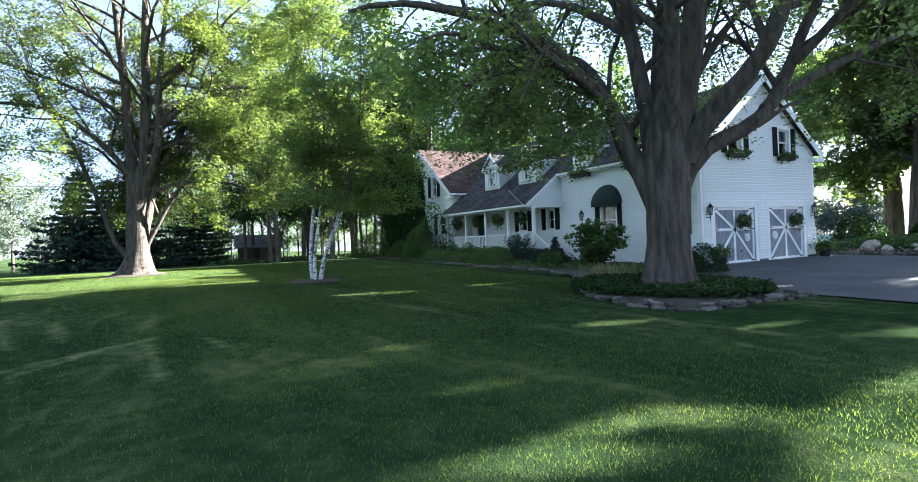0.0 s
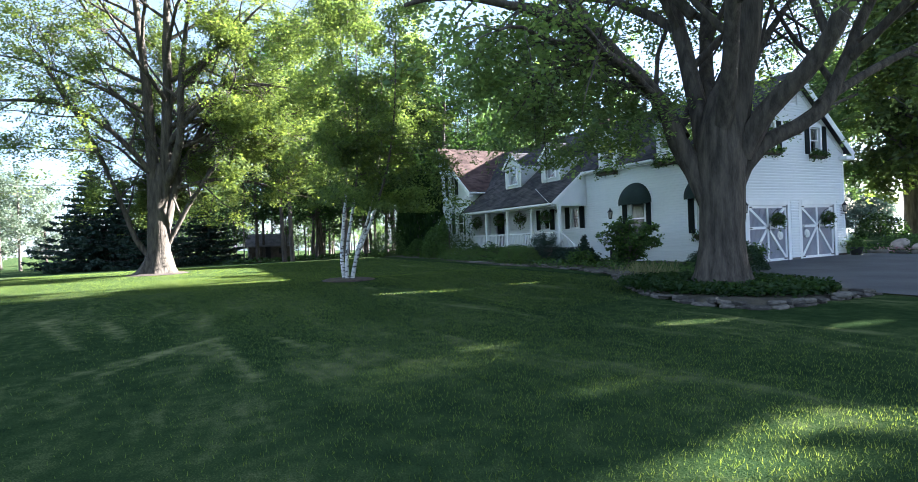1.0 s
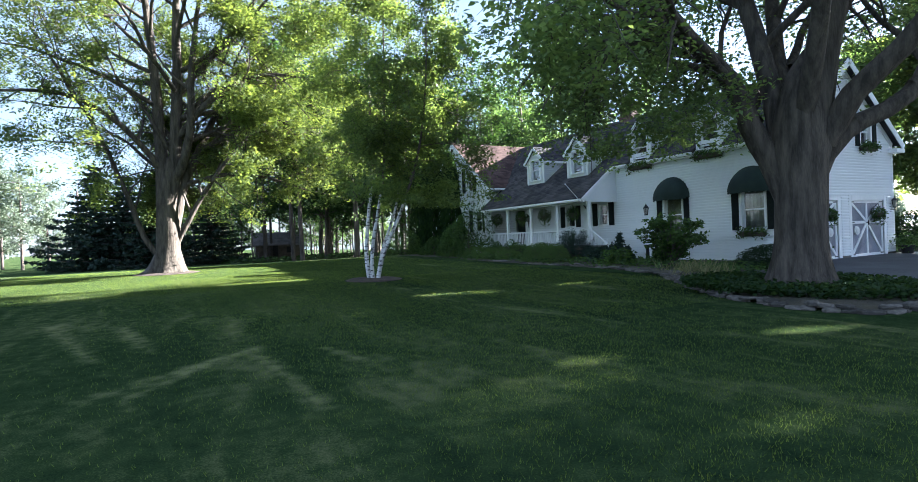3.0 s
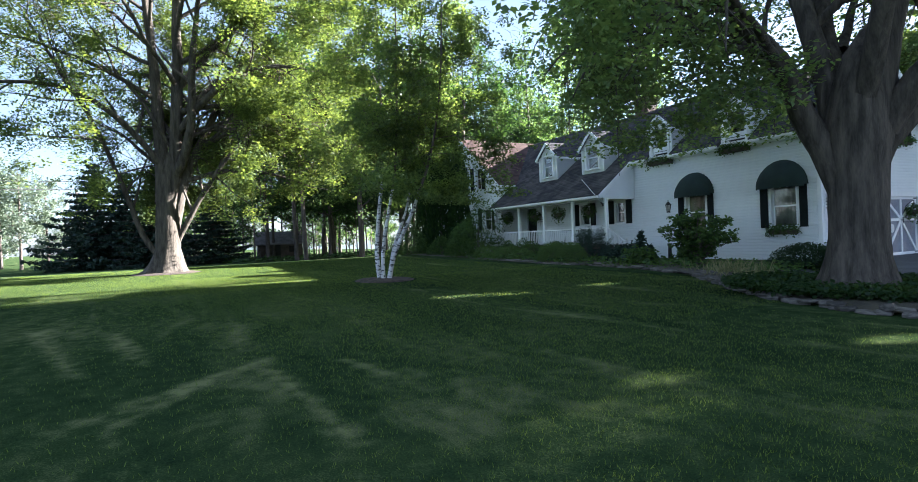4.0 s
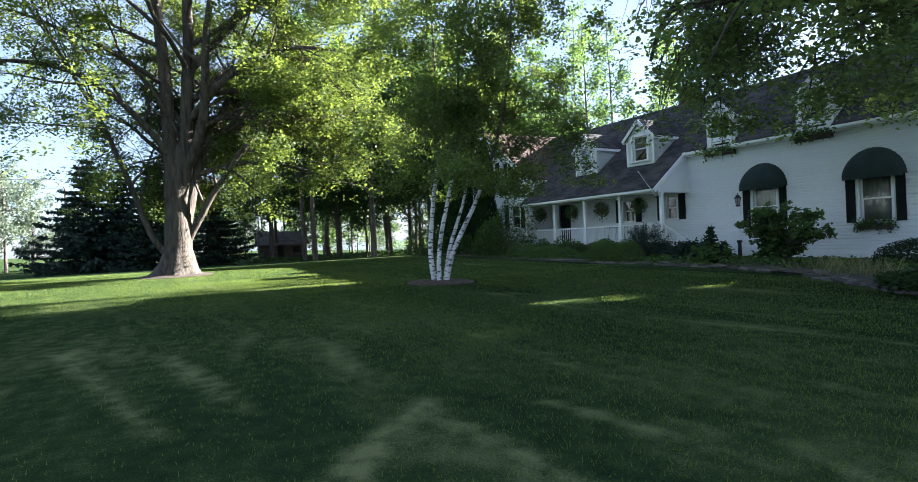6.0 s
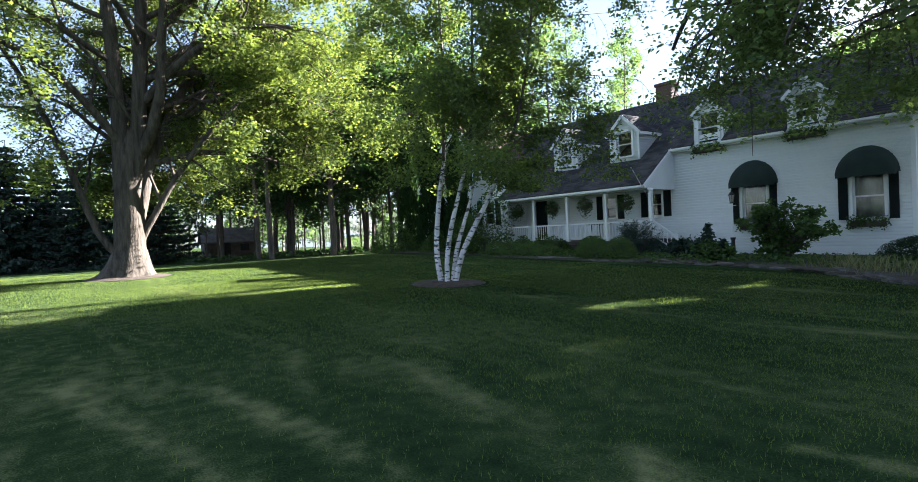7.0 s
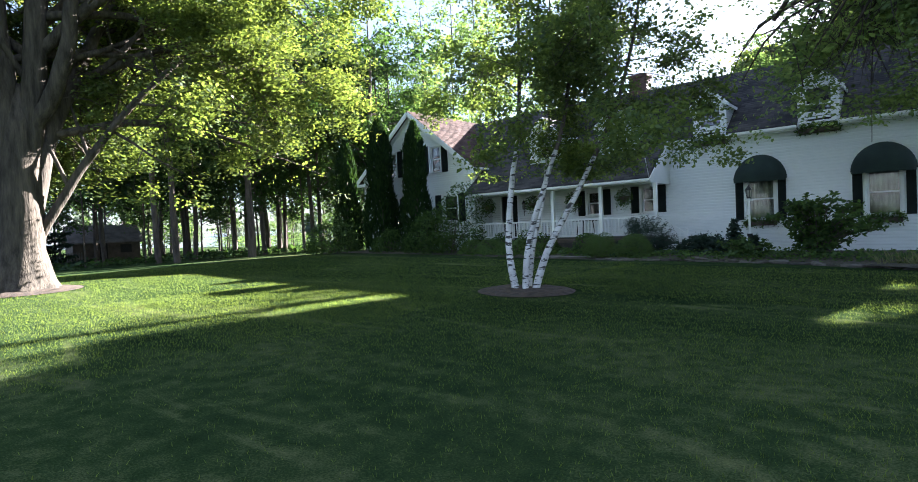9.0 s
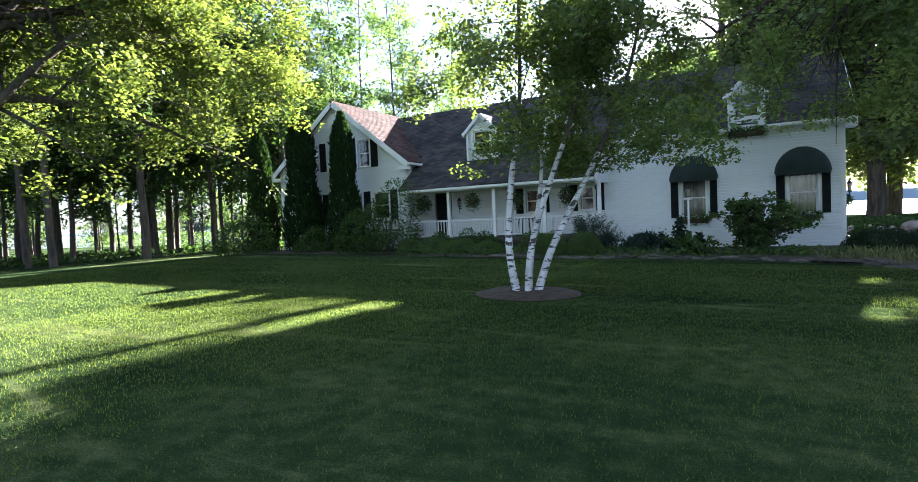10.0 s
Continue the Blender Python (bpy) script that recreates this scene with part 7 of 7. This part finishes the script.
# ---- small things on and by the house ----
def lantern(place_m, scale=1.0, group="coach lanterns"):
    t = thing("coach_lantern", "black metal coach lantern with glass panes", "lantern", (0, 0, 0), group)
    bm = bmesh.new()
    box(bm, (-0.02, -0.05, -0.28), (0.0, 0.05, 0.10), 0.005)
    rod(bm, (0, 0, -0.2), (0.13, 0, -0.2), 0.012)
    rod(bm, (0.13, 0, -0.42), (0.13, 0, -0.10), 0.006, 0.02)
    part("bracket", bm, M_BLACK, t)
    bm = bmesh.new()
    for a in range(6):
        c, s = math.cos(a * math.pi / 3), math.sin(a * math.pi / 3)
        rod(bm, (0.13 + 0.055 * c, 0.055 * s, -0.10), (0.13 + 0.085 * c, 0.085 * s, 0.14), 0.008, None, 6)
    rod(bm, (0.13, 0, -0.12), (0.13, 0, -0.09), 0.065, 0.065, 6)
    rod(bm, (0.13, 0, 0.14), (0.13, 0, 0.17), 0.11, 0.10, 6)
    rod(bm, (0.13, 0, 0.17), (0.13, 0, 0.26), 0.09, 0.025, 6)
    ball(bm, (0.13, 0, 0.29), 0.022)
    part("cage", bm, M_BLACK, t)
    bm = bmesh.new()
    rod(bm, (0.13, 0, -0.09), (0.13, 0, 0.14), 0.045, 0.072, 6)
    part("glass", bm, M_LAMP, t)
    t.matrix_basis = place_m @ Matrix.Scale(scale, 4)
    return t


lan = lantern(pose(0.022, 0.30, 1.98), 1.05)
copy_thing(lan, pose(0.022, 6.95, 1.95))
copy_thing(lan, pose(-14.4, -0.024, 2.2, 0, 0, -90))


def lamp_post(x, y, h):
    z0 = float(ground_z(x, y))
    t = thing("lamp_post", "garden lamp post with black base and lantern", "street lamp", (x, y, z0))
    bm = bmesh.new()
    rod(bm, (0, 0, 0), (0, 0, 0.08), 0.11, 0.10), rod(bm, (0, 0, 0.08), (0, 0, 0.62), 0.075, 0.06), rod(bm, (0, 0, 0.62), (0, 0, 0.70), 0.085, 0.085)
    part("base", bm, M_BLACK, t)
    bm = bmesh.new()
    rod(bm, (0, 0, 0.68), (0, 0, h - 0.38), 0.036, 0.03)
    rod(bm, (-0.14, 0, h - 0.46), (0.14, 0, h - 0.46), 0.01)
    part("pole", bm, M_TRIM, t, "pale slender pole")
    bm = bmesh.new()
    for a in range(6):
        c, s = math.cos(a * math.pi / 3), math.sin(a * math.pi / 3)
        rod(bm, (0.06 * c, 0.06 * s, h - 0.36), (0.10 * c, 0.10 * s, h - 0.10), 0.009, None, 6)
    rod(bm, (0, 0, h - 0.39), (0, 0, h - 0.35), 0.07, 0.07, 6), rod(bm, (0, 0, h - 0.11), (0, 0, h - 0.08), 0.12, 0.11, 6), rod(bm, (0, 0, h - 0.08), (0, 0, h + 0.02), 0.10, 0.03, 6)
    ball(bm, (0, 0, h + 0.05), 0.025)
    part("lantern_cage", bm, M_BLACK, t)
    bm = bmesh.new()
    rod(bm, (0, 0, h - 0.35), (0, 0, h - 0.11), 0.052, 0.088, 6)
    part("lantern_glass", bm, M_LAMP, t)


lamp_post(-4.62, -1.55, 2.25)


def window_box(place, u0, u1, z, seed):
    """A trough under a window with dark trailing plants."""
    rng = np.random.default_rng(seed)
    o = place((u0 + u1) / 2, 0.0, z)
    t = thing("window_box", "wooden window box with dark trailing plants", "window box", o, "window boxes")
    O = Vector(o)
    bm = bmesh.new()
    pts = [(0.03, -0.16), (0.20, -0.13), (0.24, 0.0), (0.03, 0.0)]
    ends = []
    for u in (u0, u1):
        ends.append([bm.verts.new(Vector(place(u, a, z + b)) - O) for a, b in pts])
    bm.faces.new(ends[0]), bm.faces.new(ends[1][::-1])
    for i in range(4):
        bm.faces.new((ends[0][i], ends[1][i], ends[1][(i + 1) % 4], ends[0][(i + 1) % 4]))
    bmesh.ops.recalc_face_normals(bm, faces=bm.faces[:])
    bmesh.ops.bevel(bm, geom=bm.edges[:], offset=0.008, segments=1, affect="EDGES")
    part("trough", bm, M_SHED, t)
    n = 520
    u, a, h = rng.uniform(u0 - 0.08, u1 + 0.08, n), rng.uniform(0.04, 0.32, n), rng.normal(0.05, 0.07, n)
    h -= np.where((u < u0 + 0.05) | (rng.uniform(size=n) < 0.2), rng.uniform(0, 0.22, n), 0)
    C = np.array([place(*v) for v in zip(u, a, z + h)]) - np.array(o)
    V, F = leaf_arrays(rng, C, 0.085, "rhomb", 0.4)
    tagged(mesh_part("foliage", V, F, M_LEAF_SHRUB, t), "dark green trailing plants", kind="stuff")


for i, (u0, u1, z) in enumerate(((-5.05, -4.10, 1.14), (-1.62, -0.72, 1.12), (-6.76, -5.58, 4.14), (-3.38, -2.26, 4.13))):
    window_box(F0, u0, u1, z, 100 + i)
for i, (u0, u1, z, _) in enumerate(GW):
    window_box(E0, u0 - 0.12, u1 + 0.16, z - 0.06, 110 + i)


def hanging_basket(x, y, z, hook, seed, group, r=0.26):
    """A moss basket on a hook or chain with trailing plants."""
    rng = np.random.default_rng(seed)
    t = thing("hanging_basket", "hanging basket of dark trailing plants", "hanging basket", (x, y, z), group)
    bm = bmesh.new()
    bmesh.ops.create_uvsphere(bm, u_segments=14, v_segments=8, radius=r * 0.72)
    bmesh.ops.delete(bm, geom=[v for v in bm.verts if v.co.z > 0.02], context="VERTS")
    part("basket", bm, M_SHED, t)
    bm = bmesh.new()
    for a in range(3):
        rod(bm, (r * 0.7 * math.cos(a * 2.1), r * 0.7 * math.sin(a * 2.1), 0), (0, 0, 0.30), 0.006, None, 5)
    if hook == "arch":
        P, _ = smooth_line([(-0.06 - x, 0.10, -0.12), (-0.05 - x, 0.05, 0.15), (-0.02, 0.02, 0.36), (0, 0, 0.30)], [1] * 4, 0.06)
        for a, b in zip(P, P[1:]):
            rod(bm, a, b, 0.011, None, 6)
    else:
        rod(bm, (0, 0, 0.30), (0, 0, hook - z), 0.006, None, 5)
    part("hanger", bm, M_BLACK, t)
    n = 650
    d = rng.normal(0, 1, (n, 3))
    d /= np.linalg.norm(d, axis=1, keepdims=True)
    C = d * (r * rng.uniform(0.6, 1.25, n) ** 0.6)[:, None]
    C[:, 2] -= np.where(rng.uniform(size=n) < 0.25, rng.uniform(0, 0.28, n), 0)
    V, F = leaf_arrays(rng, C, 0.075, "rhomb", 0.5)
    tagged(mesh_part("foliage", V, F, M_LEAF_SHRUB, t), "dark trailing plants", kind="stuff")


for i, x in enumerate((-15.35, -12.95, -11.02, -8.9)):
    hanging_basket(x, -1.62, 2.28, 2.80, 120 + i, "porch baskets", 0.30)
hanging_basket(0.22, 2.15, 1.62, "arch", 130, "garage baskets", 0.22)
hanging_basket(0.22, 5.55, 1.62, "arch", 131, "garage baskets", 0.22)


def plaque(y, z):
    bm = bmesh.new()
    rod(bm, (-0.03, y, z), (0.01, y, z), 0.17, 0.16, 24)
    ball(bm, (0.01, y, z), 0.12, (0.25, 1, 1), 2)
    ob = part("round_plaque", bm, M_PLAQUE)
    tagged(ob, "round white plaque on the garage door", "plaque", "garage plaques")


plaque(2.62, 0.98), plaque(4.42, 1.0)


def planter(x, y, r, h, seed, label):
    rng = np.random.default_rng(seed)
    z = float(ground_z(x, y)) + 0.03
    t = thing("planter", label, "plant pot", (x, y, z), "garage planters")
    bm = bmesh.new()
    rod(bm, (0, 0, 0), (0, 0, h), r * 0.75, r, 18), rod(bm, (0, 0, h - 0.04), (0, 0, h), r * 1.08, r * 1.08, 18)
    part("pot", bm, M_BLACK, t)
    n = 620
    C = rng.normal(0, 1, (n, 3)) * np.array([r * 0.75, r * 0.75, 0.13]) + np.array([0, 0, h + 0.14])
    V, F = leaf_arrays(rng, C, 0.09, "rhomb", 0.2)
    tagged(mesh_part("foliage", V, F, M_LEAF_SHRUB, t), "leafy green plants", kind="stuff")


planter(0.52, 0.22, 0.25, 0.34, 140, "black tub of green plants beside the garage door")
planter(0.50, 7.0, 0.25, 0.32, 141, "black tub of green plants at the garage corner")
bm = bmesh.new()
box(bm, (-6.13, -0.05, 2.86), (-6.01, -0.023, 2.99), 0.006)
tagged(part("wall_plate", bm, M_TRIM), "small white square plate on the siding", "wall plate")


def flag_pole():
    """A bare flag staff in its bracket on the porch post."""
    t = thing("flag_pole", "bare pale flag staff slanting from a porch post", "flag pole", (-7.72, -1.88, 2.46))
    bm = bmesh.new()
    rod(bm, (0, 0, 0), (0.36, -1.40, 0.96), 0.014, 0.011, 8)
    ball(bm, (0.363, -1.41, 0.967), 0.028, sub=1)
    part("staff", bm, M_TRIM, t, "white wooden staff with a ball end")
    bm = bmesh.new()
    box(bm, (-0.03, -0.02, -0.07), (0.03, 0.012, 0.07), 0.004)
    rod(bm, (0, -0.01, -0.01), (0.04, -0.15, 0.09), 0.022, 0.022, 8)
    part("bracket", bm, M_BLACK, t)


flag_pole()


# porch furniture behind the railing
def porch_table():
    t = thing("porch_table", "small dark table on the porch", "table", (-10.9, -0.9, PZ + 0.01))
    bm = bmesh.new()
    rod(bm, (0, 0, 0.68), (0, 0, 0.72), 0.55, 0.55, 24)
    part("tabletop", bm, M_BLACK, t)
    for a in range(4):
        bm = bmesh.new()
        rod(bm, (0.4 * math.cos(a * 1.571 + 0.8), 0.4 * math.sin(a * 1.571 + 0.8), 0), (0.3 * math.cos(a * 1.571 + 0.8), 0.3 * math.sin(a * 1.571 + 0.8), 0.68), 0.02)
        part("leg", bm, M_BLACK, t)


porch_table()


# ---- things at the edge of the woods ----
def shed():
    t = thing("shed", "low brown shed with a pale shingle roof among the trees", "shed", (-45.6, -8.2, float(ground_z(-45.6, -8.2)) + 0.1))
    t.rotation_euler, t.scale = (0, 0, radians(84)), (0.78, 0.78, 0.82)
    bm = bmesh.new()
    box(bm, (-2.6, -2.0, 0), (2.6, -1.88, 1.9)), box(bm, (-2.6, 1.88, 0), (2.6, 2.0, 1.9)), box(bm, (-2.6, -1.88, 0), (-2.48, 1.88, 1.9)), box(bm, (2.48, -1.88, 0), (2.6, 1.88, 1.9))
    part("wall", bm, M_SHED, t)
    for s in (-1, 1):
        bm = bmesh.new()
        prism(bm, [(s * 2.4, 1.65), (s * 2.4, 1.75), (0, 3.25), (0, 3.15)], -2.9, 2.9, 0)
        part("roof", bm, M_SHEDROOF, t, "pale grey shingle roof")
    bm = bmesh.new()
    prism(bm, [(-1.9, 1.9), (1.9, 1.9), (0, 2.95)], 2.46, 2.6, 0)
    part("gable", bm, M_SHED, t)
    bm = bmesh.new()
    prism(bm, [(-1.9, 1.9), (1.9, 1.9), (0, 2.95)], -2.6, -2.46, 0)
    part("gable", bm, M_SHED, t)
    bm = bmesh.new()
    box(bm, (-1.0, -2.04, 0.02), (0.0, -2.0, 1.7), 0.01)
    part("door", bm, M_DARK, t)
    bm = bmesh.new()
    box(bm, (1.0, -2.04, 0.8), (1.9, -2.0, 1.5), 0.01)
    part("window", bm, M_DARK, t)


shed()


def picket_fence():
    t = thing("picket_fence", "short grey picket fence by the shed", "fence", (-43.0, -13.2, float(ground_z(-43.0, -13.2))))
    for i in range(22):
        bm = bmesh.new()
        prism(bm, [(-0.04, 0), (0.04, 0), (0.04, 0.85), (0, 0.92), (-0.04, 0.85)], -0.01, 0.01, 1)
        p = part("picket", bm, M_SHEDROOF, t)
        p.location = (0.10 * i * 0.6, 0.14 * i * 0.9, 0)
        p.rotation_euler = (0, 0, radians(63))


picket_fence()


def cables():
    t = thing("power_line", "two slack black overhead cables on poles", "power line")
    poles = [(-66, -26.5), (-52, -62)]
    for i, (x, y) in enumerate(poles):
        bm = bmesh.new()
        z = float(ground_z(x, y))
        rod(bm, (x, y, z - 0.2), (x, y, z + 9.0), 0.14, 0.10, 10)
        beam(bm, (x - 0.9, y, z + 8.6), (x + 0.9, y, z + 8.6), 0.1, 0.1)
        part("pole", bm, M_BARK_DARK, t, "weathered wooden pole")
    for h in (9.55, 8.65):
        u = np.linspace(0, 1, 20)
        P = np.column_stack([np.interp(u, (0, 1), (-66, -52)), np.interp(u, (0, 1), (-26.5, -62)), h - 0.5 * 4 * u * (1 - u)])
        V, F = tube_arrays([(P, np.full(20, 0.03))], 6)
        mesh_part("cable", V, F, M_WIRE, t)


cables()


def hose():
    """A pale garden hose lying in loose loops at the edge of the bed."""
    rng = np.random.default_rng(15)
    pts = []
    for i in range(44):
        a = i * 0.42
        pts.append((0.42 * math.cos(a) * (1 + 0.08 * math.sin(i)), 0.20 * math.sin(a) + rng.normal(0, 0.012), 0.02 + 0.004 * (i % 9)))
    pts += [(0.9, 0.1, 0.02), (1.4, 0.25, 0.02)]
    P, R = smooth_line(pts, [0.012] * len(pts), 0.06)
    V, F = tube_arrays([(P, R)], 6)
    ob = mesh_part("garden_hose", V, F, M_SHEDROOF, smooth=True)
    ob.location = (-10.2, -4.9, float(ground_z(-10.2, -4.9)) + 0.06)
    tagged(ob, "grey garden hose lying in loose loops in the bed", "hose")


hose()


# ---- grass blades in the nearer lawn: too many to count ----
def blades(n, x, y, tall, wide, rng):
    z = ground_z(x, y)
    h = rng.uniform(0.5, 1.1, n) * tall
    a = rng.uniform(0, 6.283, n)
    w = rng.uniform(0.6, 1.1, n) * wide
    lx, ly = rng.normal(0, 0.45, n) * h, rng.normal(0, 0.45, n) * h
    return np.stack([np.column_stack([x - w * np.cos(a), y - w * np.sin(a), z - 0.004]), np.column_stack([x + w * np.cos(a), y + w * np.sin(a), z - 0.004]), np.column_stack([x + lx, y + ly, z + h])], 1)


def grass():
    """Fine blades along the walk, coarser ones further off."""
    rng = np.random.default_rng(77)
    n = 125000
    x = rng.uniform(-13, 13.0, n)
    y = -14.4 - 0.10 * (6 - x) + rng.normal(0, 2.2, n)
    keep = (y < -9.9) & (np.hypot(x + 6.3, (y + 12.35) * 1.2) > 1.15)
    V = [blades(keep.sum(), x[keep], y[keep], 0.034, 0.0042, rng)]
    n = 120000
    x, y = rng.uniform(-24, -6.5, n), -24.5 + 19.0 * rng.uniform(0, 1, n) ** 1.3
    keep = (np.hypot(x + 6.3, (y + 12.35) * 1.2) > 1.15) & (np.hypot(x + 18.2, y + 18.2) > 1.5)
    V.append(blades(keep.sum(), x[keep], y[keep], 0.036, 0.0065, rng))
    n = 26000
    x, y = rng.uniform(-7, 4, n), rng.uniform(-12.0, -6.0, n)
    keep = (y < -5.6 - 0.75 * np.maximum(x + 0.5, 0)) & (np.hypot(x + 6.3, (y + 12.35) * 1.2) > 1.15)
    V.append(blades(keep.sum(), x[keep], y[keep], 0.036, 0.0065, rng))
    V = np.concatenate(V)
    tagged(mesh_part("grass", V.reshape(-1, 3), np.arange(3 * len(V)).reshape(-1, 3), M_GRASS), "short mown grass blades", "grass", kind="stuff")


grass()
